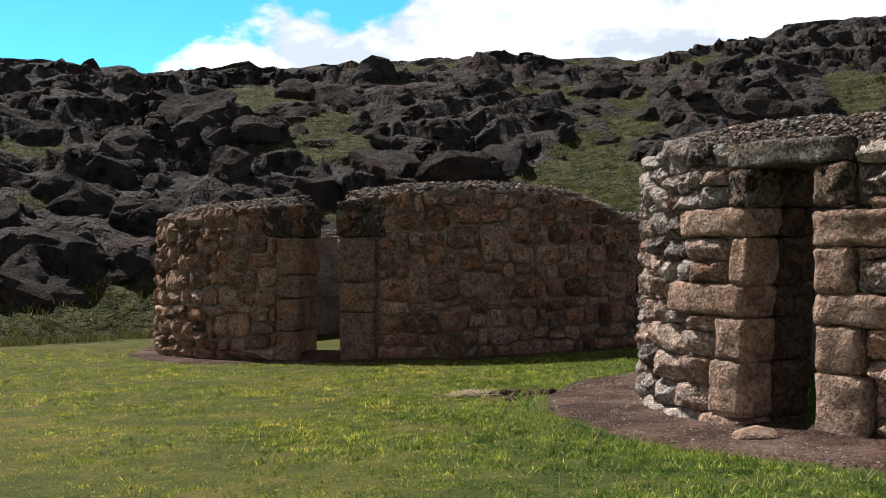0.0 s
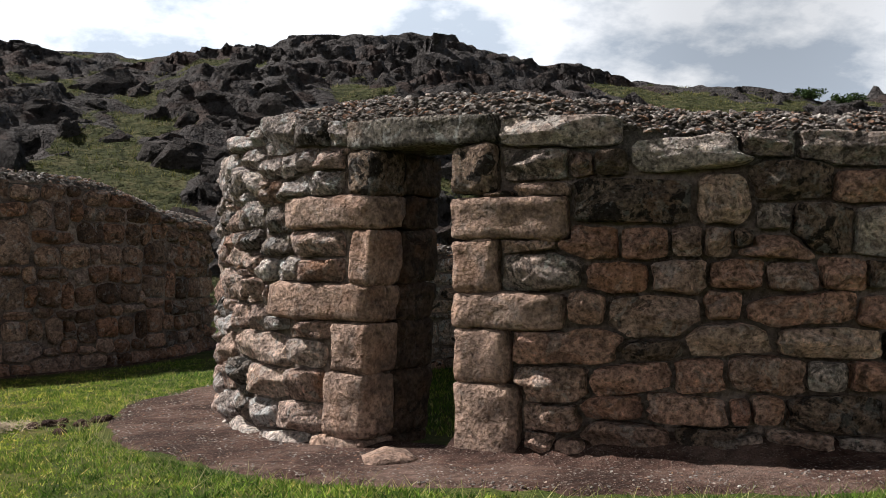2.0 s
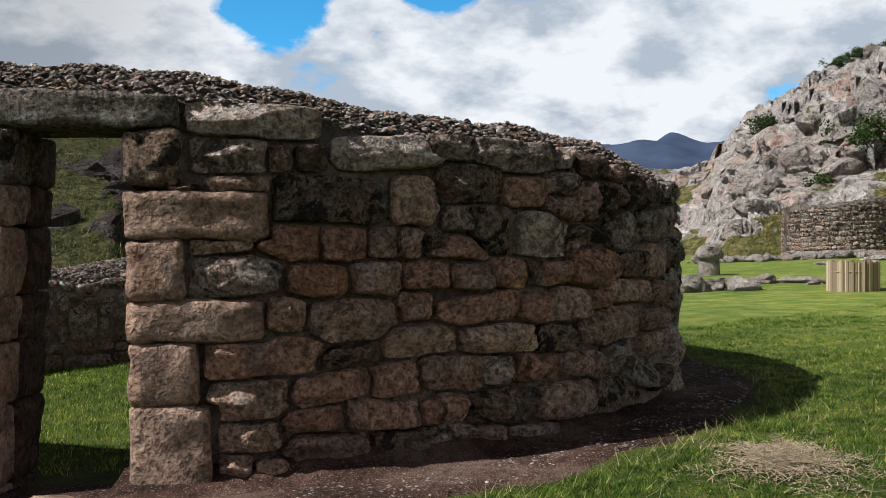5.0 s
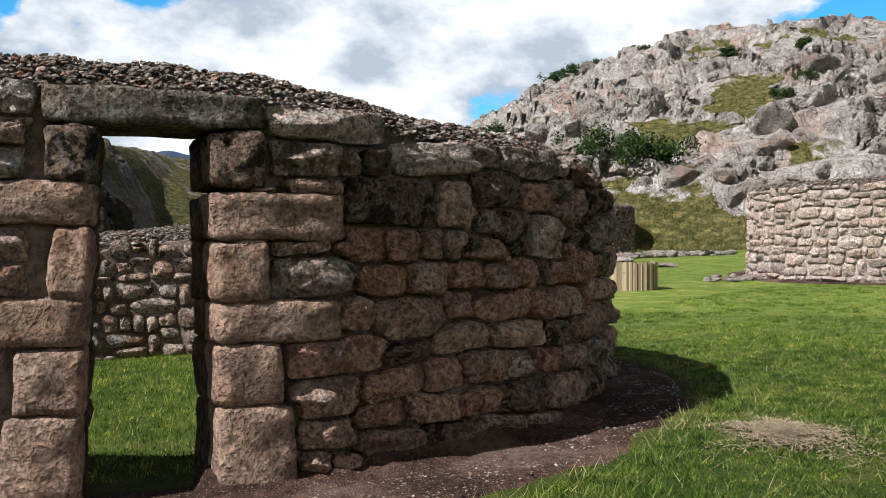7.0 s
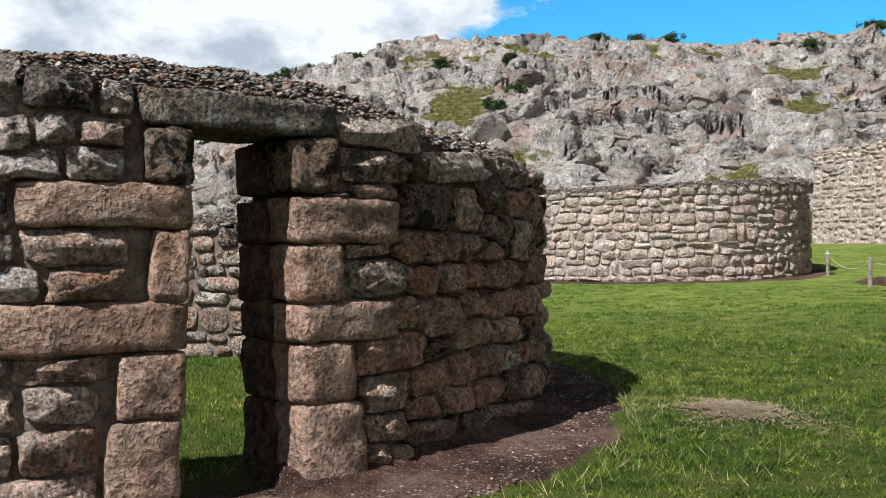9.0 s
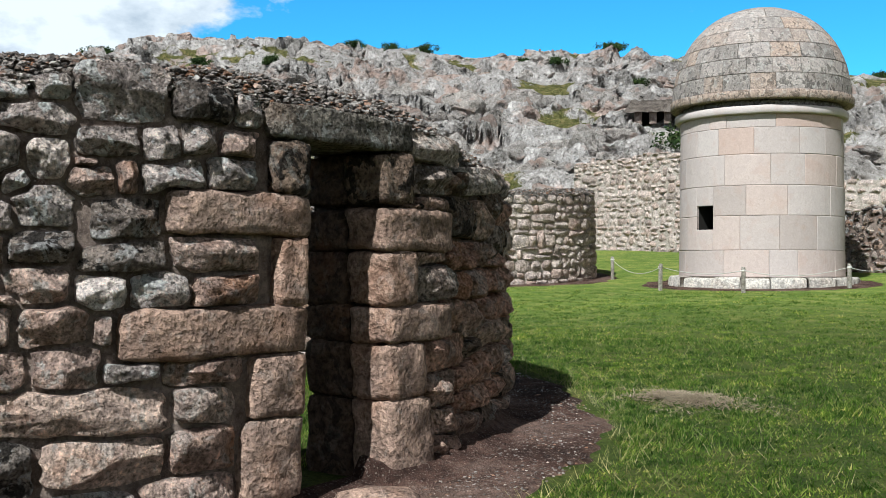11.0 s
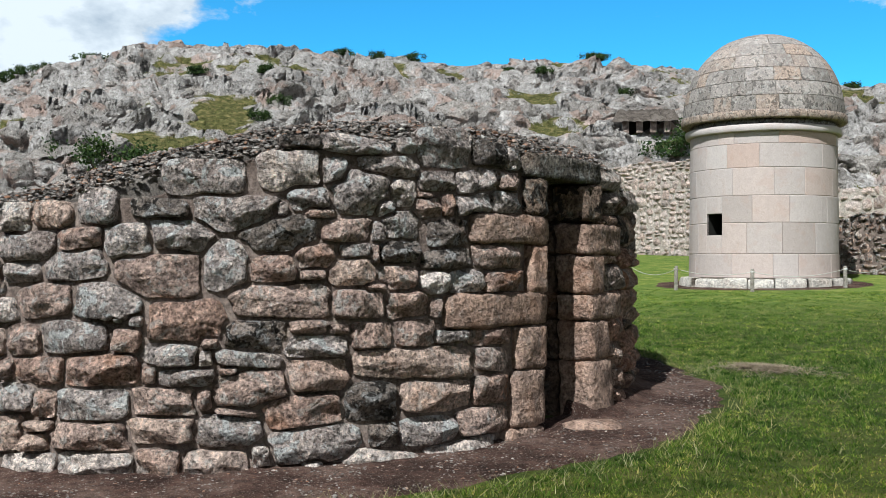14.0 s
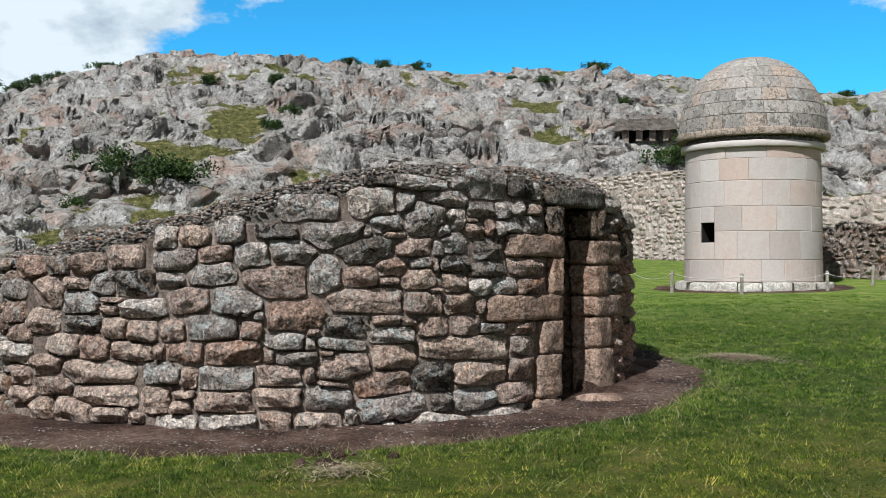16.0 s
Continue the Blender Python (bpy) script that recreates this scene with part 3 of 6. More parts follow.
# bearing to the left of +y, where the slope begins, where its crest stands, the crest's elevation in degrees, how rocky, how dark
SLOPES = [
    (-180, 80, 170, 4.5, 0.3, 0), (-150, 62, 140, 7.5, 0.6, 0), (-124, 50, 118, 8.35, 1, 0), (-114, 47, 115, 9.65, 1, 0), (-107.5, 47, 115, 10.15, 1, 0), (-101, 47, 115, 10.15, 1, 0),
    (-95, 47, 115, 10.55, 1, 0), (-88.5, 47, 115, 10.75, 1, 0), (-82.5, 47, 115, 10.35, 1, 0), (-78.5, 47, 115, 9.0, 1, 0), (-76.5, 47, 115, 8.3, 1, 0), (-74, 47, 115, 7.0, 1, 0),
    (-72.5, 47, 115, 6.2, 1, 0), (-71, 52, 115, 4.7, 0.9, 0), (-68.6, 52, 115, 3.7, 0.9, 0), (-66.5, 60, 150, 4.0, 0.5, 0.35), (-63, 62, 190, 4.2, 0.3, 0.5), (-60, 62, 190, 4.3, 0.3, 0.5), (-55, 60, 130, 4.8, 0.3, 0.6),
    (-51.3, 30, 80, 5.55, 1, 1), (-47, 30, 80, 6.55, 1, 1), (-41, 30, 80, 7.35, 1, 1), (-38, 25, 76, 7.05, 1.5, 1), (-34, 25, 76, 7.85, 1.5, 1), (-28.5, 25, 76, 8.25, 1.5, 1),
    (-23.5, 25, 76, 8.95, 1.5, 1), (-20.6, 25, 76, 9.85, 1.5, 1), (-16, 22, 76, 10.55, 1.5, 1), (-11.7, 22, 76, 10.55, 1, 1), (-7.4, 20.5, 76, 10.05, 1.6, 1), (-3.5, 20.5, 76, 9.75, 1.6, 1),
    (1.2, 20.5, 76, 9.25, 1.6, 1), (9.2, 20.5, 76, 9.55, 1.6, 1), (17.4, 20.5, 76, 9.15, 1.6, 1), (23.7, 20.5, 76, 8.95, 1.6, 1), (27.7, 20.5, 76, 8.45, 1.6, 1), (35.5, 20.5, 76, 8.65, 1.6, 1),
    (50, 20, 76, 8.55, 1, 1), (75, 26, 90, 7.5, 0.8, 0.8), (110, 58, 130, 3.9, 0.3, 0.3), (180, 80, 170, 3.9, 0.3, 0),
]
SLOPE_COLS = np.array(SLOPES, float).T


def land(x, y):
    """Height, rockiness and darkness of the ground."""
    x, y = np.asarray(x, float), np.asarray(y, float)
    dx, dy = x - HUB[0], y - HUB[1]
    r, yaw = np.hypot(dx, dy), np.degrees(np.arctan2(-dx, dy))
    yw = yaw + 2.0 * vnoise(x / 15, y / 15, 5)
    d0, d1, el, rocky, dark = (np.interp(yw, SLOPE_COLS[0], c) for c in SLOPE_COLS[1:])
    s = np.clip((r - d0) / (d1 - d0), 0, 1)
    base = lawn_z(x, y) * np.clip(1.9 - r / 60, 0.0, 1.0)
    crest = np.tan(np.radians(el)) * d1 + 1.4
    rise = np.sin(s * np.pi / 2) ** 0.95
    far = np.clip((r - d1) / d1, 0, 4)
    z = base * (1 - rise) + crest * rise - crest * 0.18 * far ** 2 / (1 + 0.3 * far * far)
    on = np.clip((r - d0) / 7.0, 0, 1) * np.clip(3.0 - r / 90, 0, 1)
    on = on * on * (3 - 2 * on)
    _, e1, t1 = cells(x / 8.0 + 0.4 * vnoise(x / 3, y / 3, 3), y / 8.0, 11)
    _, e2, t2 = cells(x / 3.0 + 0.5 * vnoise(x / 1.6, y / 1.6, 4), y / 3.0, 23)
    _, e3, t3 = cells(x / 1.15, y / 1.15, 37)
    bumps = 2.4 * (t1 - 0.45) * np.clip(e1 * 5, 0, 1) + 2.0 * (t2 - 0.45) * np.clip(e2 * 7, 0, 1) + 0.9 * (t3 - 0.45) * np.clip(e3 * 6, 0, 1)
    wx, wy = x + 1.6 * fbm(x / 4, y / 4, 43, 3), y + 1.6 * fbm(x / 4, y / 4, 47, 3)
    sharp, size, amp = 0.0, 5.5, 1.5
    for k in range(5):
        sharp = sharp + amp * (2.6 * np.sqrt(vnoise(wx / size, wy / size, 51 + k) ** 2 + 0.0008) - 0.45)
        size, amp = size * 0.5, amp * 0.58
    bumps = bumps * (1 - 0.45 * dark) + 1.2 * fbm(x / 9, y / 9, 51, 3) + (0.55 + 0.1 * dark) * sharp + (0.2 + 0.25 * dark) * fbm(x / 1.3, y / 1.3, 61, 4, 0.6)
    patch = np.clip(0.60 + 0.3 * rocky + 0.02 * dark + (1.7 + 1.0 * dark) * fbm(x / (4.5 + dark), y / (4.5 + dark), 71, 4) + 0.08 * (1 - dark), 0.12, 1.0)
    green = np.maximum(np.clip((s - 0.93) * 14, 0, 1) * dark, np.clip((-102.5 - yaw) / 5, 0, 1) * np.clip((s - 0.6) * 5, 0, 0.9))
    firm = np.minimum(rocky, 1.0)
    amp = on * firm * patch * (1 - 0.75 * green) * (1 - 0.86 * np.clip((s - 0.55 + 0.05 * dark) * 3.5, 0, 1)) * (0.75 + 0.25 * dark)
    zz = z + amp * bumps * (0.55 + 0.45 * s)
    tread = 1.9 - 0.75 * dark
    ph = zz / tread + 2.2 * fbm(x / 9, y / 9, 91, 4)
    fr = ph - np.floor(ph)
    step = fr ** 3 / (fr ** 3 + (1 - fr) ** 3 + 1e-9)
    ledge = tread * (step - fr) * (1.0 - 0.35 * dark) * on * firm * patch
    # the lip of a ledge leans out over its hollowed foot
    lip = np.clip(1 - np.abs(fr - 0.66) / 0.16, 0, 1) - 0.55 * np.clip(1 - np.abs(fr - 0.40) / 0.14, 0, 1)
    lip = lip * tread * 0.75 * on * firm * patch * np.clip(0.45 + 3.2 * fbm(x / 5, y / 5, 97, 3), 0, 1)
    gentle = 0.05 * vnoise(x / 2.6, y / 2.6, 81) * np.clip(r / 8 - 0.6, 0, 1)
    bare = np.clip(patch * (0.35 + 0.65 * rocky) - 0.5 * green, 0, 1) * np.clip((r - d0 - 0.5) / 5, 0.0, 1)
    return zz + ledge + gentle, np.maximum(on, np.clip((r - d0 + 2.5) / 2.5, 0, 1) * (r < 300)), bare, dark, lip


def build_land():
    seen = np.radians(np.arange(-138, 62, 0.235))
    rest = np.radians(np.arange(62, 222, 3.0))
    ang = np.concatenate([seen, rest])
    rad = [0.0, 0.6]
    while rad[-1] < 4500:
        q = rad[-1]
        step = 0.4 if q < 14 else 0.34 if q < 60 else 0.34 + (q - 60) * 0.010 if q < 130 else q * 0.09
        rad.append(q + step)
    rad = np.array(rad)
    A, Rr = np.meshgrid(ang, rad, indexing="ij")
    X, Y = HUB[0] - np.sin(A) * Rr, HUB[1] + np.cos(A) * Rr
    Z, on, bare, dark, lip = land(X, Y)
    X, Y = X + np.sin(A) * lip, Y - np.cos(A) * lip
    me = grid_mesh("ground", np.stack([X, Y, Z], -1).reshape(-1, 3), len(ang), len(rad), land_mat, wrap=True)
    col = me.color_attributes.new("ground_kind", "FLOAT_COLOR", "POINT")
    rgba = np.stack([on, bare, dark, np.ones_like(on)], -1).astype(np.float32)
    col.data.foreach_set("color", rgba.ravel())
    tagged(new("ground", me), "short green lawn rising into rocky tussock-grass hillsides", "ground", kind="structure")


build_land()


def ground_z(x, y):
    return float(land(np.array([x]), np.array([y]))[0][0])


# ---------------------------------------------------------------- masonry


def ring_face(cx, cy, radius, batter, inside=False, bulge=None):
    """(u along the wall in metres, v height, d out of the face) to a place; u = 0 at bearing 0, growing counter-clockwise.
    bulge(bearing in degrees): how far the wall swells out of its circle."""
    def at(u, v, d):
        a = u / radius
        rr = radius - batter * v + (-d if inside else d)
        if bulge:
            rr += bulge(math.degrees(a) % 360)
        return (cx + rr * math.cos(a), cy + rr * math.sin(a), v)
    return at


def line_face(x0, y0, x1, y1, batter=0.0):
    ln = math.hypot(x1 - x0, y1 - y0)
    ex, ey = (x1 - x0) / ln, (y1 - y0) / ln
    nx, ny = ey, -ex

    def at(u, v, d):
        k = d - batter * v
        return (x0 + ex * u + nx * k, y0 + ey * u + ny * k, v)
    return at


def quad_patch(quad):
    (ax, ay), (bx, by), (ex, ey), (dx, dy) = quad
    return (ax, bx, dx, ex, (ay, by), (dy, ey))


def courses(u0, u1, bottom, top, height, width, rng, taken=(), gap=0.004, spread=0.3, uneven=0.28, big=0.06):
    """Rough courses of stones stacked on one another between bottom(u) and top(u): patches in (u, v).
    taken: rectangles (u0, u1, v0, v1) already filled by dressed blocks."""
    res = 0.01
    m = int((u1 - u0) / res) + 2
    us = u0 + res * np.arange(m)
    low, peak = np.array([bottom(x) for x in us]), np.array([top(x) for x in us])
    level = low.copy() + np.array([0.02 * noise.noise((x * 2, 3.3, 1)) for x in us])
    patches, target = [], 0.0
    most = (peak - low).max()
    while target < most:
        hgt = height * rng.uniform(1 - spread, 1 + spread)
        target += hgt
        i = rng.randrange(0, 8)
        lean = rng.uniform(-0.025, 0.025)
        while i < m - 8:
            w = width * min(2.1, max(0.5, rng.lognormvariate(0, 0.36)))
            j = min(m - 1, i + max(9, int(w / res)))
            stop = False
            for (t0, t1, v0, v1) in taken:
                lo, hi = max(0, int((t0 - u0) / res)), min(m, int((t1 - u0) / res))
                if lo >= hi:
                    continue
                at = min(i + 3, m - 1)
                if v0 - 0.06 <= level[at] < v1 - 0.02 and lo <= at < hi:
                    part_of = level[lo:hi]
                    part_of[(part_of >= v0 - 0.06) & (part_of < v1)] = v1
                    stop = True
                    break
                if i + 3 < lo < j and v0 - 0.06 <= level[lo - 1] + 0.1 and level[lo - 1] < v1 - 0.02:
                    j = lo
                # a stone under a block may not grow into it
            if stop:
                continue
            if j <= i:
                continue
            rel = level[i:j] - low[i:j]
            if rel[: max(3, len(rel) // 4)].mean() > target - 0.45 * hgt:
                i += 3
                continue
            # the free run before a tall neighbour, a dressed block or a step of the course below
            end = min(m - 1, j + 14)
            for (t0, t1, v0, v1) in taken:
                lo = int((t0 - u0) / res)
                if i + 3 < lo < end and v0 - 0.06 <= level[lo - 1] + 0.1 and level[lo - 1] < v1 - 0.02:
                    end = lo
            run = level[i:end] - low[i:end]
            high = np.nonzero(run > target - 0.4 * hgt)[0]
            if len(high):
                end = i + int(high[0])
            first = float(np.median(level[i + 1:i + 7]))
            jump = np.nonzero(np.abs(level[i + 1:end] - first) > 0.075)[0]
            if len(jump) and jump[0] > 9:
                end = i + 1 + int(jump[0])
            # leave no sliver beside it
            j = end if end - j < 13 else j
            if j - i < 7:
                i = max(j, i + 3)
                continue
            size = hgt * (1 + rng.uniform(-uneven, uneven))
            if rng.random() < big:
                size *= 1.7
            a, b = us[i], us[j]
            ks = np.linspace(i + 1, j - 1, 5).astype(int)
            L = level[ks].copy()
            L[1:-1] = 0.5 * L[1:-1] + 0.25 * (L[:-2] + L[2:])
            L = np.maximum(L, L.max() - 0.045)
            wanted = low[(i + j) // 2] + target - hgt + size
            tilt = rng.uniform(-0.03, 0.03)
            H = np.array([wanted + tilt * (k - 2) / 2 - 0.012 * abs(k - 2) + rng.uniform(-0.008, 0.008) for k in range(5)])
            H = np.minimum(H, peak[ks] + 0.02)
            for (t0, t1, v0, v1) in taken:
                over = (us[ks] > t0 - 0.01) & (us[ks] < t1 + 0.01) & (L < v0) & (H > v0)
                H = np.where(over, v0, H)
                if v0 - hgt * 0.45 < H.mean() < v0 and t0 < us[(i + j) // 2] < t1 and L.mean() < v0 - 0.1:
                    H = np.minimum(np.full(5, v0), L + 0.45)
            H = np.maximum(H, L + 0.05)
            H = np.minimum(H, L + max(0.09, 1.7 * (b - a)))
            if b - a > 0.085 and (H - L).mean() > 0.052 and L.mean() < peak[ks].mean() - 0.04:
                nlean = rng.uniform(-0.03, 0.03)
                patches.append((a + gap - lean, b - gap - nlean, a + gap + lean, b - gap + nlean, tuple(L + gap), tuple(H - gap)))
                lean = nlean
            level[i:j] = np.interp(np.arange(i, j), ks, H)
            i = j
    return patches


def lay_stones(parent, face, quads, mat, rest_mat, rng, proud=(0.03, 0.06), limit=300, n=16, rough=1.0, flip=False, name="stone", rest_label="", blocks=()):
    """The first `limit` quads become pieces of their own, the rest one joined mesh; every stone swells until it meets its neighbours."""
    laid = [((q[0] + q[1] + q[2] + q[3]) / 4, (sum(q[4]) / len(q[4]) + sum(q[5]) / len(q[5])) / 2, (q[1] - q[0] + q[3] - q[2]) / 2, sum(q[5]) / len(q[5]) - sum(q[4]) / len(q[4])) for q in map(lambda q: quad_patch(q) if len(q) == 4 else q, quads)]
    laid = [(u + rng.uniform(-0.04, 0.04), v + rng.uniform(-0.025, 0.025), w * rng.uniform(0.85, 1.1), h * rng.uniform(0.85, 1.2)) for u, v, w, h in laid]
    if not laid:
        return
    shapes = grown(laid, blocks, 1.15, 0.010, 24 if n >= 16 else 16, rng.randrange(999), (2.1, 3.8))
    vs, fs = [], []
    for i in range(len(quads)):
        single = i < limit
        u, v = laid[i][:2]
        w, f = field_stone(face, u, v, *shapes[i], rng.uniform(*proud), rng, rough, flip=flip, rings=RINGS if single and n >= 16 else FAR_RINGS)
        if single:
            part(name, mesh_from(name, w, f, mat), parent)
        else:
            o = len(vs)
            vs += w
            fs += [tuple(x + o for x in y) for y in f]
    if vs:
        ob = part("coursed_masonry", mesh_from("coursed_masonry", vs, fs, rest_mat), parent, rest_label or "rows of coursed field stones")
        ob["kind"] = "stuff"


def ring_wall_core(name, cx, cy, outer, inner, batter, bottom, top, gaps, parent, mat, steps=240, bulge=lambda a: 0.0):
    """The mud-laid body of a round wall with openings; gaps: (from, to) bearings in degrees left open."""
    angs = [360.0 * i / steps for i in range(steps + 1)]
    runs, run = [], []
    for a in angs:
        if any(g0 < a < g1 for g0, g1 in gaps):
            if run:
                runs.append(run)
            run = []
        else:
            run.append(a)
    runs.append(run)
    verts, faces = [], []
    for run in runs:
        ext = list(run)
        for g0, g1 in gaps:
            if abs(ext[-1] - g0) < 360.0 / steps + 0.01:
                ext.append(g0)
            if abs(ext[0] - g1) < 360.0 / steps + 0.01:
                ext.insert(0, g1)
        o = len(verts)
        for a in ext:
            c, s = math.cos(radians(a)), math.sin(radians(a))
            b, t = bottom(a), top(a)
            mid = (outer + inner) / 2
            for rr, z in ((outer - batter * b, b - 0.25), (outer - batter * t, t), (mid, t + 0.10), (inner, t), (inner, b - 0.25)):
                verts.append((cx + (rr + bulge(a)) * c, cy + (rr + bulge(a)) * s, z))
        for i in range(len(ext) - 1):
            p, q = o + 5 * i, o + 5 * i + 5
            for k in range(4):
                faces.append((p + k, q + k, q + k + 1, p + k + 1))
        faces.append(tuple(o + k for k in range(5)))
        faces.append(tuple(o + 5 * (len(ext) - 1) + k for k in range(4, -1, -1)))
    return part(name, mesh_from(name, verts, faces, mat, False), parent)


def pebble_cap(parent, spots, rng, size=(0.010, 0.030), name="gravel_cap", label="loose grey and brown gravel heaped along the wall top"):
    """Many small broken stones lying at the given spots (x, y, z)."""
    base_v = np.array([(1, 0, 0), (0, 1, 0), (-1, 0, 0), (0, -1, 0), (0.1, 0.1, 0.72), (0.62, 0.62, 0.52), (-0.66, 0.55, 0.5), (-0.55, -0.66, 0.55), (0.66, -0.55, 0.52)], float)
    base_f = np.array([(0, 1, 5), (1, 2, 6), (2, 3, 7), (3, 0, 8), (5, 1, 6), (6, 2, 7), (7, 3, 8), (8, 0, 5), (5, 6, 4), (6, 7, 4), (7, 8, 4), (8, 5, 4)])
    r = np.random.default_rng(rng.randrange(1 << 30))
    m = len(spots)
    sc = r.uniform(size[0], size[1], (m, 1, 1)) * r.uniform(0.6, 1.35, (m, 1, 3)) * (1, 1, 0.9)
    v = base_v[None] * sc * (1 + 0.3 * r.uniform(-1, 1, (m, len(base_v), 3)))
    a = r.uniform(0, 2 * np.pi, m)
    ca, sa = np.cos(a)[:, None], np.sin(a)[:, None]
    x, y = v[..., 0] * ca - v[..., 1] * sa, v[..., 0] * sa + v[..., 1] * ca
    tl = r.uniform(-0.5, 0.5, (m, 1))
    z = v[..., 2] + x * tl
    pts = np.stack([x, y, z], -1) + np.asarray(spots)[:, None, :]
    f = base_f[None] + (np.arange(m) * len(base_v))[:, None, None]
    ob = part(name, quad_mesh(name, pts.reshape(-1, 3), f.reshape(-1, 3), gravel_mat, False), parent, label)
    ob["kind"] = "stuff"
    return ob


def curve_of(keys):
    xs, ys = zip(*keys)
    return lambda a: float(np.interp(a, xs, ys))


def cap_bed(parent, cx, cy, outer, inner, top, gaps, rise=0.13, bulge=lambda a: 0.0):
    """The mounded bed of earth and grit on which the wall-top gravel lies."""
    runs, run = [], []
    for a in range(0, 361, 2):
        if any(g0 < a < g1 for g0, g1 in gaps):
            if len(run) > 1:
                runs.append(run)
            run = []
        else:
            run.append(a)
    runs.append(run)
    ws = [0, 0.001, 0.12, 0.25, 0.4, 0.5, 0.6, 0.75, 0.88, 0.999, 1]
    for run in runs:
        vs = []
        for a in run:
            t = top(a)
            for i, w in enumerate(ws):
                z = t + rise * (1 - (2 * w - 1) ** 2) * (0.9 + 0.2 * float(vnoise(np.array(a / 4.0), np.array(w * 2.0), 9))) - 0.008
                rr = inner + (outer - inner) * w + bulge(a)
                vs.append((cx + rr * math.cos(radians(a)), cy + rr * math.sin(radians(a)), z - (0.14 if i in (0, len(ws) - 1) else 0)))
        part("gravel_bed", grid_mesh("gravel_bed", vs, len(run), len(ws), gravel_bed_mat), parent)


def cap_spots(cx, cy, outer, inner, top, gaps, count, seed, rise=0.13, bulge=lambda a: 0.0):
    r = np.random.default_rng(seed)
    a = r.uniform(0, 360, count)
    w = r.uniform(0, 1, count)
    t = np.array([top(x) for x in a])
    rr = inner + (outer - inner) * w + np.array([bulge(x) for x in a])
    z = t + rise * (1 - (2 * w - 1) ** 2) * (0.9 + 0.2 * vnoise(a / 4.0, w * 2, 9)) + 0.012 * r.uniform(-1, 1, count)
    keep = np.ones(count, bool)
    for g0, g1 in gaps:
        keep &= ~((a > g0) & (a < g1))
    return np.stack([cx + rr * np.cos(np.radians(a)), cy + rr * np.sin(np.radians(a)), z], -1)[keep]


def grown(stones, blocks=(), most=1.2, gap=0.009, n=36, seed=1, squared=(2.6, 6.0)):
    """Outlines of field stones that swell until they meet: stones (u, v, width, height), blocks of dressed stone (u0, u1, v0, v1).
    Gives for each stone n radii round its middle, and its directions."""
    r = np.random.default_rng(seed)
    S = np.array([q[:4] for q in stones], float)
    m = len(S)
    hw, hh = S[:, 2] / 2, S[:, 3] / 2
    power, turn = r.uniform(*squared, m), np.radians(r.normal(0, 3.5, m))
    th = np.linspace(0, 2 * np.pi, n, endpoint=False)
    sc = np.linspace(0.55, most, 27)
    out = []

    def norm(k, x, y):
        c, s = math.cos(turn[k]), math.sin(turn[k])
        a, b = np.abs((x * c + y * s) / hw[k]), np.abs((y * c - x * s) / hh[k])
        return (a ** power[k] + b ** power[k]) ** (1 / power[k])
    for i in range(m):
        # directions spread evenly round the stone's shape
        dx, dy = np.cos(th) * hw[i], np.sin(th) * hh[i]
        f = norm(i, dx, dy)
        dx, dy = dx / f, dy / f
        X, Y = dx[:, None] * sc, dy[:, None] * sc
        ok = np.ones(X.shape, bool)
        near = np.nonzero((np.abs(S[:, 0] - S[i, 0]) < (hw + hw[i]) * most) & (np.abs(S[:, 1] - S[i, 1]) < (hh + hh[i]) * most))[0]
        for j in near:
            if j != i:
                ok &= norm(j, X + S[i, 0] - S[j, 0], Y + S[i, 1] - S[j, 1]) > sc[None, :]
        for u0, u1, v0, v1 in blocks:
            if u0 - S[i, 0] < hw[i] * most + 0.05 and S[i, 0] - u1 < hw[i] * most + 0.05:
                ok &= ~((X + S[i, 0] > u0) & (X + S[i, 0] < u1) & (Y + S[i, 1] > v0) & (Y + S[i, 1] < v1))
        first = np.where(ok.all(1), len(sc) - 1, np.maximum(np.argmin(ok, 1) - 1, 0))
        k = sc[first]
        k = np.minimum(k, 0.5 * k + 0.25 * (np.roll(k, 1) + np.roll(k, -1)) + 0.02)
        rad = np.hypot(dx, dy)
        k = k * (1 - 0.17 * np.abs(vnoise(np.cos(th) * 1.7 + i * 3.1, np.sin(th) * 1.7 + i * 1.7, seed))) - gap / rad
        out.append((dx * k, dy * k))
    return out


FAR_RINGS = ((1.0, None), (1.0, -0.5), (0.92, 0.3), (0.72, 0.85), (0.4, 1.02))
RINGS = ((1.0, None), (1.0, -0.45), (0.96, 0.18), (0.88, 0.62), (0.75, 0.90), (0.56, 1.0), (0.30, 1.02))


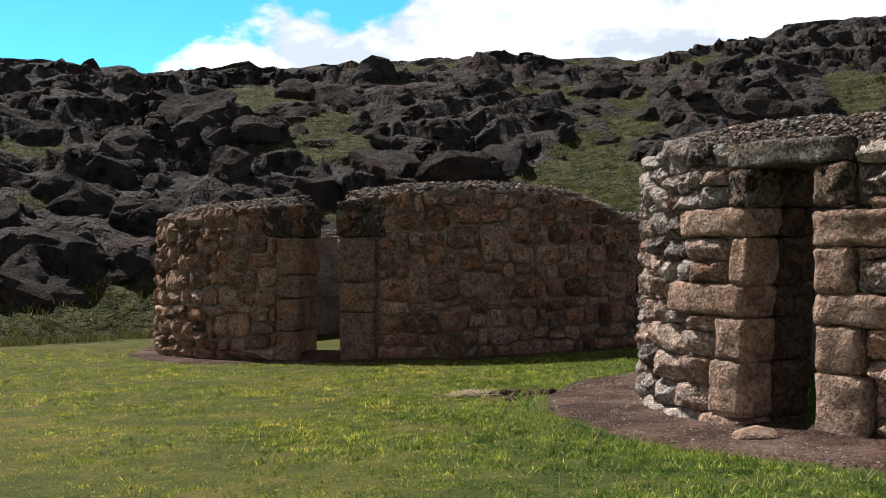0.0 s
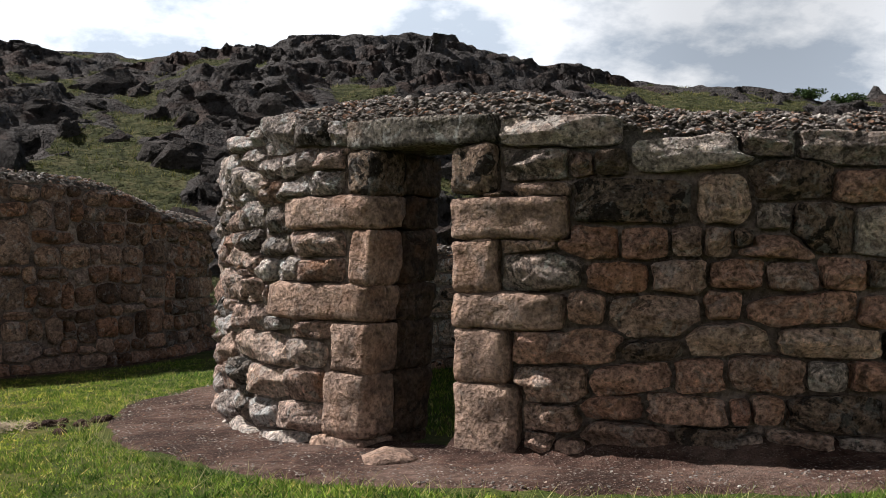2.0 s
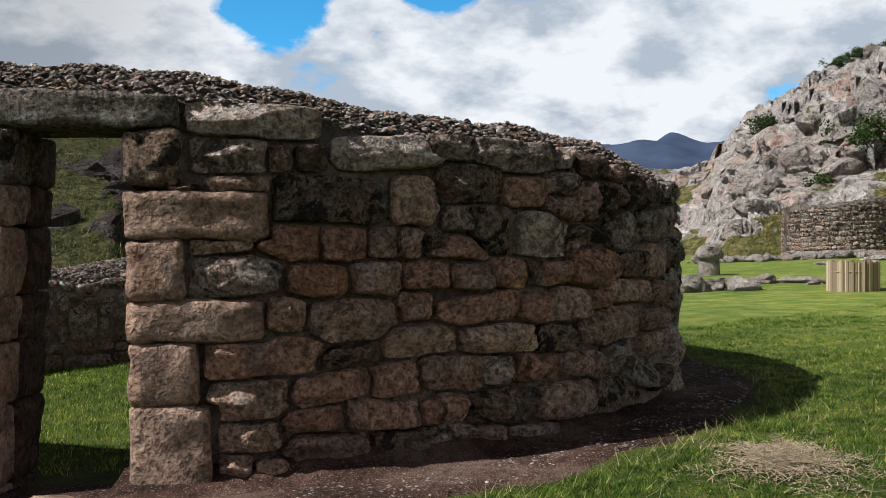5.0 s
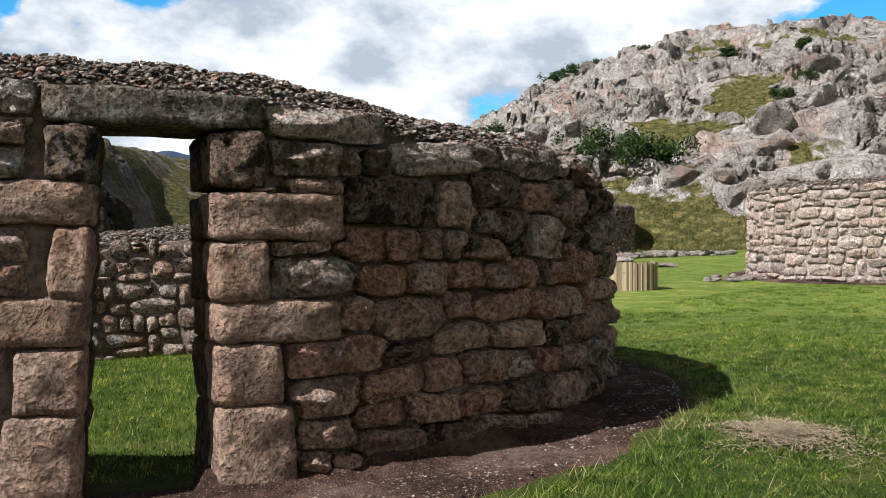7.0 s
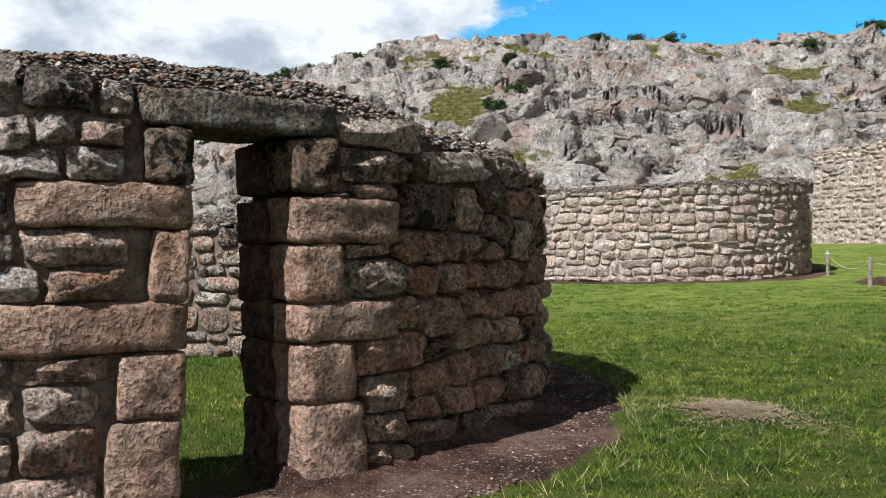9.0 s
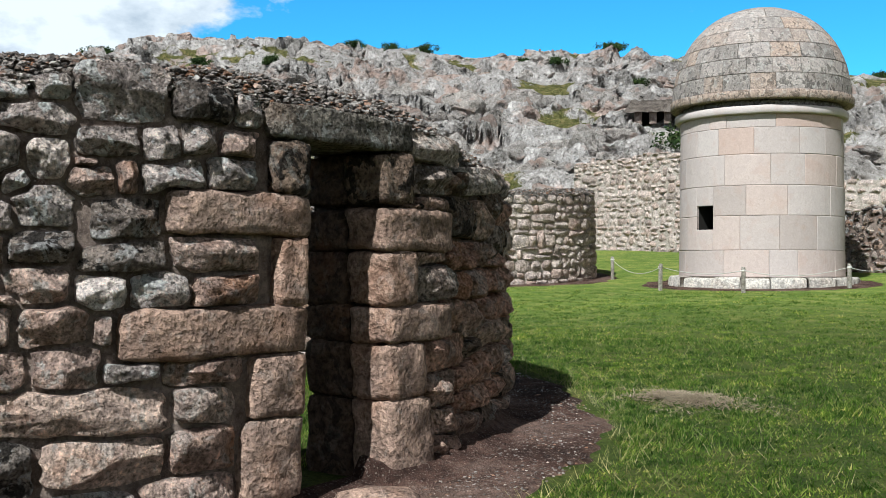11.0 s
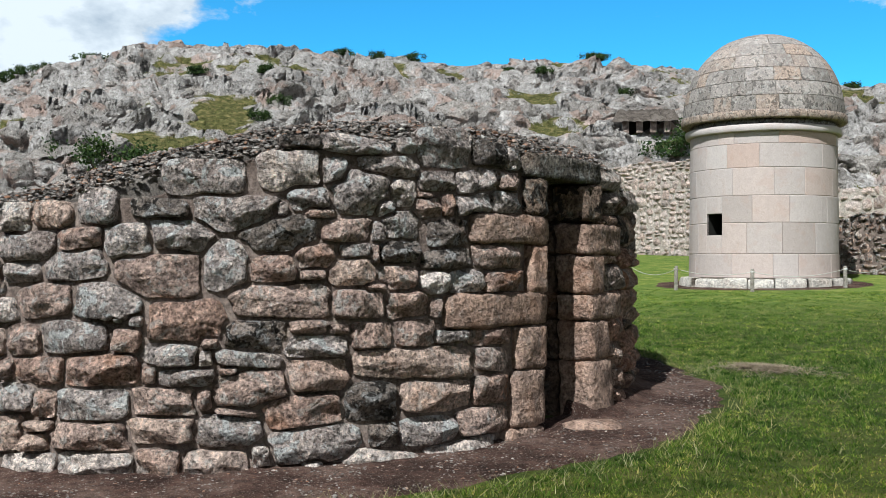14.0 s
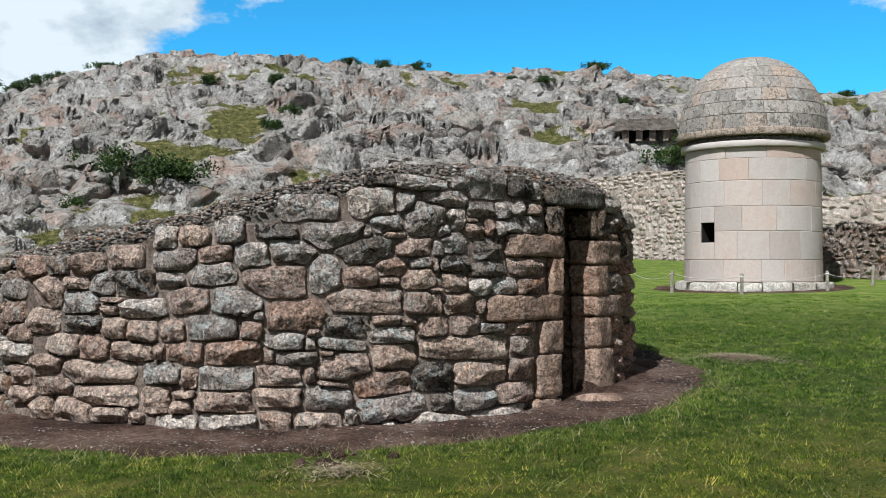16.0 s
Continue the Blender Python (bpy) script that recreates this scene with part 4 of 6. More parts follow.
def field_stone(face, u0, v0, dx, dy, proud, rng, rough=1.0, back=0.12, flip=False, rings=RINGS):
    """One rough stone from its outline: a rounded, slightly faceted face that stands proud of the wall."""
    n = len(dx)
    sx, sy, sz = rng.random() * 50, rng.random() * 50, rng.random() * 50
    su, sv = max(np.abs(dx).max(), 0.02), max(np.abs(dy).max(), 0.02)
    tilt_u, tilt_v = rng.uniform(-0.35, 0.35) * rough, rng.uniform(-0.35, 0.35) * rough
    cuts = [(rng.uniform(0.72, 1.15), rng.uniform(-1.15, 1.15) * rough, rng.uniform(-1.15, 1.15) * rough) for _ in range(7)]
    verts = []

    def lift(p, q, k, u, v):
        d = k
        for c0, cu, cv in cuts:
            d = min(d, c0 + cu * p + cv * q)
        d = proud * max(-0.3, d + 0.5 * (p * tilt_u + q * tilt_v))
        return d + rough * (0.018 * noise.noise((u * 7 + sx, v * 7 + sy, sz)) + 0.014 * noise.noise((u * 16 + sx, v * 16, sz)) + 0.012 * noise.noise((u * 36 + sx, v * 36, sz)))
    for s, k in rings:
        for i in range(n):
            x, y = float(dx[i]) * s, float(dy[i]) * s
            u, v = u0 + x, v0 + y
            verts.append(face(u, v, -back if k is None else lift(x / su, y / sv, k, u, v)))
    verts.append(face(u0, v0, lift(0, 0, 1.0, u0, v0)))
    faces = []
    for k in range(len(rings) - 1):
        for i in range(n):
            j = (i + 1) % n
            f = (k * n + i, k * n + j, k * n + n + j, k * n + n + i)
            faces.append(f[::-1] if flip else f)
    o, c = (len(rings) - 1) * n, len(rings) * n
    faces += [(o + (i + 1) % n, o + i, c) if flip else (o + i, o + (i + 1) % n, c) for i in range(n)]
    return verts, faces


# ---------------------------------------------------------------- the round house that the camera circles
HX, HY, HR, HB = 5.875, 9.223, 4.09, 0.021
HIN = 3.40


def house_ground(a):
    return lawn_z(HX + HR * math.cos(radians(a)), HY + HR * math.sin(radians(a)))


# the wall is no true circle: fuller beside the doorway's north jamb and in the south, flatter between
house_bulge = curve_of([(0, 0.01), (90, -0.09), (130, -0.16), (150, -0.14), (158, -0.11), (162, -0.09), (165, -0.02), (170, 0.02), (176, 0.04), (182, 0.02), (191, 0.07), (200, 0.06), (205, 0.06), (209, 0.01), (213, -0.01), (223, -0.04), (232, -0.02), (240, -0.07), (245, -0.09), (250, -0.06), (257, -0.03), (262, 0.01), (267, 0.03), (270, 0.06), (278, 0.09), (290, 0.09), (320, 0.06), (360, 0.01)])
house_top = curve_of([(0, 1.72), (20, 1.65), (38, 1.52), (55, 1.24), (72, 1.06), (100, 1.2), (118, 1.42), (135, 1.57), (145, 1.59), (151, 1.66), (157, 1.81), (162, 1.84), (167, 1.88), (172, 1.88), (176.5, 2.06), (185, 2.22),
                      (196, 2.26), (205, 2.27), (212, 2.22), (227, 2.2), (233, 2.16), (244, 2.05), (257, 2.05), (266, 2.02), (279, 1.92), (300, 1.92), (330, 1.88), (360, 1.72)])
cap_line = curve_of([(0, 1.70), (38, 1.5), (55, 1.22), (72, 1.04), (100, 1.18), (118, 1.37), (133, 1.47), (143.5, 1.60), (151, 1.69), (160, 1.78), (167, 1.91), (172, 1.98), (175.5, 2.04), (181, 2.14), (188, 2.20), (197, 2.25), (218, 2.25),
                     (230, 2.20), (236, 2.13), (247, 2.06), (262, 2.03), (272, 1.98), (277, 1.90), (300, 1.9), (330, 1.86), (360, 1.70)])
DOOR = (214.5, 223.4)

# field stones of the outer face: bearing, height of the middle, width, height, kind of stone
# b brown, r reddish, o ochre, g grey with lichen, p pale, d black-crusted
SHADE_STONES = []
SHADE_STONES += [
    (231.1, 0.29, 0.21, 0.12, "b"), (233.9, 0.27, 0.19, 0.1, "b"),
]
SHADE_STONES += [
    (232, 0.44, 0.37, 0.16, "b"), (237.3, 0.51, 0.38, 0.13, "r"), (238.7, 0.34, 0.52, 0.16, "b"), (243.4, 0.5, 0.49, 0.17, "r"), (245.6, 0.34, 0.47, 0.14, "d"), (247.7, 0.5, 0.13, 0.15, "r"),
    (247.8, 0.34, 0.25, 0.09, "g"), (249.8, 0.52, 0.2, 0.18, "r"), (252.3, 0.35, 0.39, 0.12, "b"), (255.1, 0.49, 0.56, 0.21, "d"), (258.1, 0.33, 0.41, 0.08, "g"), (262.8, 0.49, 0.53, 0.24, "b"),
    (270.3, 0.49, 0.54, 0.19, "d"), (274.8, 0.57, 0.45, 0.2, "g"), (281.5, 0.5, 0.5, 0.17, "d"),
]
SHADE_STONES += [
    (232.3, 0.63, 0.43, 0.22, "b"), (233.3, 0.85, 0.66, 0.21, "r"), (238.8, 0.68, 0.5, 0.17, "r"), (240.7, 0.84, 0.4, 0.13, "d"), (244.5, 0.71, 0.3, 0.2, "r"), (249.7, 0.72, 0.46, 0.23, "b"),
    (254.6, 0.71, 0.24, 0.17, "p"), (258.9, 0.71, 0.35, 0.17, "r"), (261.7, 0.88, 0.38, 0.19, "d"), (264.9, 0.7, 0.49, 0.18, "b"), (271, 0.72, 0.37, 0.19, "g"), (278.6, 0.77, 0.5, 0.18, "b"),
    (292, 0.66, 0.11, 0.17, "d"),
]
SHADE_STONES += [
    (235.2, 1.09, 0.22, 0.2, "r"), (240.8, 1.04, 0.56, 0.25, "b"), (246.3, 1.11, 0.22, 0.19, "r"), (246.5, 0.91, 0.51, 0.2, "o"), (252.6, 1.08, 0.65, 0.18, "r"), (254.8, 0.9, 0.59, 0.18, "o"),
    (259, 1.07, 0.27, 0.19, "r"), (263.2, 1.09, 0.32, 0.23, "b"), (265.8, 0.93, 0.2, 0.19, "b"), (267.2, 1.11, 0.25, 0.15, "r"), (270.3, 0.94, 0.5, 0.24, "b"), (273, 1.15, 0.5, 0.17, "b"),
    (280.4, 0.93, 0.5, 0.16, "b"), (283.2, 1.12, 0.5, 0.17, "b"),
]
SHADE_STONES += [
    (230.1, 1.45, 0.36, 0.1, "b"), (231.2, 1.3, 0.54, 0.24, "g"), (235.3, 1.46, 0.36, 0.2, "r"), (237.7, 1.26, 0.39, 0.2, "r"), (240, 1.46, 0.29, 0.2, "r"), (242.8, 1.27, 0.34, 0.21, "b"),
    (243.4, 1.47, 0.19, 0.19, "b"), (245.9, 1.47, 0.16, 0.19, "b"), (247.4, 1.28, 0.32, 0.18, "r"), (248.1, 1.49, 0.13, 0.12, "d"), (250.6, 1.44, 0.41, 0.14, "r"), (251.8, 1.27, 0.3, 0.17, "b"),
    (255.9, 1.29, 0.27, 0.18, "r"), (258.6, 1.29, 0.11, 0.16, "d"), (261.3, 1.28, 0.26, 0.15, "r"), (263.1, 1.45, 0.11, 0.08, "b"), (267, 1.31, 0.56, 0.25, "r"), (273.9, 1.33, 0.41, 0.19, "d"),
]
SHADE_STONES += [
    (280.5, 1.36, 0.5, 0.24, "b"), (289.6, 1.35, 0.47, 0.23, "d"),
]
SHADE_STONES += [
    (227.1, 1.75, 0.26, 0.06, "d"), (231.4, 1.77, 0.35, 0.1, "b"), (239.1, 1.7, 0.7, 0.26, "d"), (246.3, 1.71, 0.32, 0.28, "o"), (250.4, 1.62, 0.19, 0.16, "g"), (254.3, 1.55, 0.35, 0.28, "d"),
    (257.6, 1.78, 0.34, 0.19, "r"), (259.7, 1.53, 0.41, 0.28, "p"), (262.2, 1.69, 0.32, 0.16, "b"), (266.1, 1.75, 0.19, 0.25, "b"), (266.2, 1.53, 0.41, 0.14, "d"), (268.9, 1.76, 0.21, 0.27, "d"),
    (271.2, 1.79, 0.13, 0.16, "b"), (271.6, 1.56, 0.34, 0.27, "g"), (279.5, 1.62, 0.5, 0.26, "g"),
]
SHADE_STONES += [
    (230.7, 1.93, 0.42, 0.19, "g"), (234.7, 1.92, 0.15, 0.15, "b"), (237.2, 1.93, 0.2, 0.16, "d"), (243.8, 1.98, 0.7, 0.19, "p"), (249.7, 2.03, 0.34, 0.15, "g"), (251.9, 1.82, 0.45, 0.23, "d"),
    (257, 2, 0.64, 0.19, "g"), (262.2, 1.85, 0.37, 0.15, "g"), (262.4, 2.01, 0.14, 0.14, "p"), (266, 1.97, 0.33, 0.15, "d"), (270.5, 1.95, 0.28, 0.12, "b"), (274, 1.8, 0.25, 0.19, "d"),
    (277.7, 1.82, 0.5, 0.17, "d"),
]
SHADE_STONES += [
    (232.7, 2.12, 0.72, 0.19, "p"),
]
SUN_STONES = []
SUN_STONES += [
    (133.4, 0.25, 0.38, 0.16, "b"), (137.4, 0.14, 0.36, 0.2, "o"), (143.2, 0.15, 0.47, 0.24, "o"), (149.4, 0.13, 0.45, 0.15, "o"), (153.7, 0.11, 0.17, 0.1, "b"), (156.75, 0.28, 0.30, 0.25, "o"),
    (159.6, 0.06, 0.42, 0.18, "p"), (160, 0.22, 0.23, 0.13, "o"), (165.6, 0.28, 0.6, 0.18, "b"), (166.5, 0.09, 0.56, 0.17, "p"), (172.5, 0.11, 0.3, 0.18, "b"), (177.6, 0.1, 0.44, 0.18, "o"),
    (181.8, 0.14, 0.14, 0.17, "p"), (183.5, 0.01, 0.3, 0.13, "p"), (186.4, 0.05, 0.17, 0.12, "p"), (186.5, 0.2, 0.64, 0.25, "g"), (193.3, 0.24, 0.21, 0.17, "d"), (193.7, 0.06, 0.62, 0.16, "p"),
]
SUN_STONES += [
    (198.1, 0.25, 0.48, 0.2, "g"), (202.2, 0.09, 0.65, 0.15, "p"), (204.8, 0.28, 0.49, 0.2, "b"), (210.2, 0.09, 0.52, 0.13, "b"),
]
SUN_STONES += [
    (132.6, 0.43, 0.33, 0.19, "b"), (138, 0.55, 0.46, 0.2, "b"), (140, 0.36, 0.5, 0.18, "b"), (147.1, 0.5, 0.86, 0.24, "o"), (148.4, 0.3, 0.74, 0.21, "o"), (157.4, 0.52, 0.37, 0.21, "g"),
    (160.6, 0.33, 0.27, 0.08, "o"), (161.3, 0.48, 0.17, 0.19, "b"), (166.2, 0.49, 0.54, 0.21, "g"), (172.8, 0.33, 0.44, 0.18, "o"), (173, 0.51, 0.42, 0.21, "b"), (176.6, 0.52, 0.12, 0.14, "b"),
    (178.9, 0.32, 0.44, 0.21, "g"), (179.6, 0.43, 0.3, 0.05, "b"), (180.6, 0.59, 0.52, 0.24, "b"), (185.6, 0.43, 0.51, 0.22, "r"), (192.1, 0.48, 0.38, 0.26, "d"), (199.1, 0.49, 0.59, 0.23, "o"),
]
SUN_STONES += [
    (206, 0.5, 0.4, 0.21, "r"),
]
SUN_STONES += [
    (131.5, 0.64, 0.47, 0.2, "p"), (132.1, 0.83, 0.38, 0.19, "b"), (141.5, 0.75, 0.44, 0.22, "o"), (146.9, 0.72, 0.37, 0.27, "r"), (152.8, 0.7, 0.5, 0.18, "o"), (154.5, 0.88, 0.35, 0.2, "o"),
    (157, 0.7, 0.12, 0.16, "b"), (160.5, 0.7, 0.4, 0.19, "r"), (167.1, 0.71, 0.55, 0.22, "r"), (171.6, 0.68, 0.1, 0.13, "b"), (173.4, 0.82, 0.39, 0.17, "g"), (175.2, 0.66, 0.39, 0.12, "g"),
    (176.7, 0.79, 0.1, 0.12, "p"), (177.1, 0.89, 0.13, 0.09, "b"), (178.7, 0.7, 0.14, 0.06, "b"), (180.6, 0.78, 0.46, 0.11, "g"), (186.9, 0.85, 0.44, 0.16, "g"), (187, 0.67, 0.41, 0.24, "o"),
]
SUN_STONES += [
    (196.6, 0.73, 0.95, 0.23, "o"), (205.9, 0.72, 0.33, 0.17, "o"), (206.1, 0.89, 0.44, 0.13, "r"),
]
SUN_STONES += [
    (130, 1.02, 0.43, 0.22, "b"), (137.8, 0.95, 0.44, 0.24, "o"), (144.5, 0.95, 0.55, 0.2, "d"), (144.6, 1.12, 0.48, 0.25, "g"), (149.3, 1.07, 0.24, 0.13, "b"), (149.7, 1.16, 0.29, 0.06, "b"),
    (150.1, 0.91, 0.29, 0.22, "o"), (154.3, 1.09, 0.52, 0.17, "p"), (158.7, 0.9, 0.29, 0.21, "b"), (161.2, 1.17, 0.45, 0.24, "b"), (164.3, 0.93, 0.52, 0.24, "g"), (167.7, 1.15, 0.52, 0.3, "g"),
    (168.6, 1.04, 0.09, 0.06, "g"), (169.5, 0.91, 0.21, 0.17, "b"), (170.4, 1.04, 0.12, 0.1, "g"), (174.9, 1.03, 0.54, 0.29, "r"), (181.1, 0.94, 0.44, 0.21, "d"), (183.6, 1.16, 0.65, 0.23, "b"),
]
SUN_STONES += [
    (186.1, 0.99, 0.28, 0.1, "b"), (189, 0.97, 0.14, 0.07, "b"), (190.9, 1.14, 0.38, 0.21, "b"), (192.3, 0.91, 0.31, 0.22, "r"), (195.9, 1.13, 0.35, 0.19, "b"), (196.6, 0.92, 0.31, 0.22, "b"),
    (199, 1.1, 0.11, 0.14, "b"), (200.8, 0.91, 0.28, 0.11, "g"),
]
SUN_STONES += [
    (130.7, 1.24, 0.38, 0.2, "g"), (134.6, 1.46, 0.49, 0.21, "r"), (138.6, 1.23, 0.44, 0.32, "b"), (140, 1.47, 0.32, 0.2, "d"), (143.6, 1.31, 0.34, 0.12, "b"), (145.7, 1.48, 0.46, 0.22, "b"),
    (148.2, 1.32, 0.34, 0.23, "g"), (153.2, 1.31, 0.47, 0.25, "d"), (158.4, 1.35, 0.31, 0.14, "g"), (164.3, 1.4, 0.5, 0.22, "g"), (172.1, 1.33, 0.57, 0.32, "b"), (178.5, 1.4, 0.29, 0.33, "g"),
    (182.9, 1.37, 0.33, 0.19, "r"), (186.5, 1.34, 0.19, 0.08, "b"), (186.8, 1.46, 0.26, 0.19, "r"), (190.2, 1.35, 0.32, 0.19, "o"), (192.6, 1.48, 0.06, 0.14, "b"), (192.8, 1.25, 0.17, 0.06, "b"),
]
SUN_STONES += [
    (195, 1.31, 0.28, 0.17, "b"), (195, 1.49, 0.31, 0.15, "d"), (198.9, 1.29, 0.25, 0.2, "p"), (200.5, 1.44, 0.44, 0.16, "d"), (202.8, 1.29, 0.31, 0.19, "g"), (207, 1.46, 0.54, 0.21, "b"),
    (207.9, 1.28, 0.43, 0.18, "r"),
]
SUN_STONES += [
    (151.6, 1.55, 0.4, 0.22, "b"), (157.7, 1.71, 0.23, 0.22, "p"), (159.1, 1.52, 0.42, 0.21, "g"), (161.7, 1.74, 0.32, 0.19, "o"), (164.8, 1.57, 0.35, 0.17, "b"), (166.6, 1.78, 0.27, 0.25, "g"),
    (169.5, 1.55, 0.34, 0.24, "g"), (172.6, 1.77, 0.38, 0.14, "d"), (174.4, 1.6, 0.43, 0.23, "g"), (179.6, 1.74, 0.59, 0.24, "g"), (183.4, 1.62, 0.53, 0.25, "d"), (183.7, 1.77, 0.09, 0.12, "g"),
    (187.2, 1.75, 0.21, 0.08, "b"), (189.8, 1.64, 0.37, 0.17, "b"), (190.7, 1.5, 0.22, 0.1, "g"), (192.9, 1.63, 0.11, 0.15, "g"), (193.5, 1.79, 0.15, 0.14, "g"), (195.1, 1.68, 0.29, 0.19, "g"),
]
SUN_STONES += [
    (200.5, 1.63, 0.31, 0.21, "d"),
]
SUN_STONES += [
    (176.5, 1.98, 0.52, 0.24, "g"), (184.4, 2.04, 0.43, 0.27, "p"), (186.2, 1.84, 0.29, 0.17, "g"), (188.6, 2.04, 0.17, 0.18, "g"), (191.3, 1.89, 0.43, 0.33, "g"), (194.1, 2.09, 0.44, 0.15, "g"),
    (195.5, 1.9, 0.22, 0.19, "p"), (197.9, 1.89, 0.11, 0.05, "b"), (198.4, 1.8, 0.25, 0.15, "b"), (199.4, 1.99, 0.31, 0.14, "g"), (200.6, 1.82, 0.12, 0.17, "r"), (202.9, 1.99, 0.2, 0.19, "g"),
    (203.7, 1.83, 0.34, 0.17, "g"), (205.8, 2.03, 0.22, 0.16, "g"), (208.6, 1.87, 0.35, 0.17, "g"), (209, 2.02, 0.31, 0.15, "b"),
]
SUN_STONES += [
    (185.4, 2.23, 0.29, 0.1, "d"), (191, 2.21, 0.51, 0.13, "g"), (195.9, 2.23, 0.18, 0.12, "g"), (200.3, 2.23, 0.44, 0.28, "g"), (206, 2.21, 0.36, 0.19, "d"), (209.7, 2.19, 0.18, 0.17, "g"),
]


def build_house():
    rng = random.Random(5)
    house = thing("round_house_ruin", "roofless round house of brown field stone with narrow trapezoid doorway", "ruin", "round stone houses")
    g = house_ground
    ring_wall_core("wall_core", HX, HY, HR - 0.085, HIN + 0.03, HB, g, lambda a: house_top(a) - 0.05, [(DOOR[0] - 1.5, DOOR[1] + 1.5)], house, mud_mat, bulge=lambda a: house_bulge(a) + (0.04 if 130 < a < 212 else 0.0))
    face = ring_face(HX, HY, HR, HB, bulge=house_bulge)
    um = HR * math.pi / 180
    # door blocks, seen from outside: left jamb ends at dl(v), right jamb begins at dr(v)
    dl, dr = (lambda v: (214.1 + 0.75 * (v - 0.5)) * um), (lambda v: (223.55 - 0.42 * (v - 0.5)) * um)
    jambs, taken = [], []
    left = [(-0.1, 0.19, 0.46), (0.19, 0.62, 0.37), (0.62, 0.945, 0.34), (0.945, 1.195, 1.05), (1.195, 1.555, 0.20), (1.555, 1.775, 0.84), (1.775, 2.06, 0.26)]
    right = [(0.0, 0.615, 0.42), (0.615, 0.945, 0.36), (0.945, 1.165, 0.71), (1.165, 1.485, 0.30), (1.485, 1.735, 0.75), (1.76, 2.055, 0.30)]
    for (v0, v1, w) in left:
        jambs.append((((dl(v0) - w, v0), (dl(v0), v0), (dl(v1), v1), (dl(v1) - w, v1)), -1))
        taken.append((dl(v0) - w - 0.01, dl(v0) + 0.9, v0, v1))
    for (v0, v1, w) in right:
        jambs.append((((dr(v0), v0), (dr(v0) + w, v0), (dr(v1) + w, v1), (dr(v1), v1)), 1))
        taken.append((dr(v0) - 0.9, dr(v0) + w + 0.01, v0, v1))
    lint = ((211.5 * um, 2.065), (227.1 * um, 2.06), (227.0 * um, 2.25), (211.25 * um, 2.265))
    taken.append((211.1 * um, 227.2 * um, 2.03, 2.7))
    for quad, side in jambs:
        part("jamb_block", jamb_block(face, quad, rng, 0.32, mat=shade_kinds["d"] if quad[0][1] > 1.7 else None), house, "")
        # the reveal behind it: its deep shade is put into a darker colour
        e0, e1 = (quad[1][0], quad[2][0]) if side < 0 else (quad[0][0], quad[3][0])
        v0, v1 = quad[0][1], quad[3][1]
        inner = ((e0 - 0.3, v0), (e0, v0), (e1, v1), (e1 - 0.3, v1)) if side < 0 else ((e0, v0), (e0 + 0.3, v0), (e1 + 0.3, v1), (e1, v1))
        part("reveal_block", jamb_block(face, inner, rng, 0.36, 0.325, reveal_shade_mat), house, "inner stone of the door reveal, its deep shade put into the colour")
    part("lintel", jamb_block(face, lint, rng, 0.66, mat=lintel_mat), house, "long grey lichened lintel stone")
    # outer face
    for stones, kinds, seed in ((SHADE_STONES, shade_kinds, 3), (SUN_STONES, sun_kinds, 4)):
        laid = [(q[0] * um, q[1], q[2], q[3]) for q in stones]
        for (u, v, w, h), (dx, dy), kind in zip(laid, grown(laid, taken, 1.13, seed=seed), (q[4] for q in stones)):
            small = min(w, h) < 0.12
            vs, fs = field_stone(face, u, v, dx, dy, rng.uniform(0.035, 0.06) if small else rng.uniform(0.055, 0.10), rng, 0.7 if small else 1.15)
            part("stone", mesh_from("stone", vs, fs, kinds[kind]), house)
    # the stretches round the back
    bot, top = (lambda u: g(u / um)), (lambda u: house_top(u / um))
    back = courses(287 * um, 320 * um, bot, top, 0.2, 0.36, rng) + courses(92 * um, 130 * um, bot, top, 0.2, 0.36, rng)
    lay_stones(house, face, back, grey_stone_mat, grey_rest_mat, rng, (0.04, 0.085), 0, 18, 1.1)
    # inner face of the far side
    inner = ring_face(HX, HY, HIN, 0.0, True, house_bulge)
    ui = HIN * math.pi / 180
    quads = courses(-60 * ui, 125 * ui, lambda u: g(u / ui % 360), lambda u: house_top(u / ui % 360), 0.2, 0.3, rng)
    lay_stones(house, inner, quads, grey_stone_mat, grey_rest_mat, rng, (0.03, 0.06), 0, 12, 1.0, True, "inner_stone", "inner face of coursed field stones")
    cap_bed(house, HX, HY, HR - 0.12, HIN + 0.10, cap_line, [], 0.19, house_bulge)
    pebble_cap(house, cap_spots(HX, HY, HR - 0.06, HIN + 0.06, cap_line, [], 31000, 3, 0.19, house_bulge), rng, (0.008, 0.025))


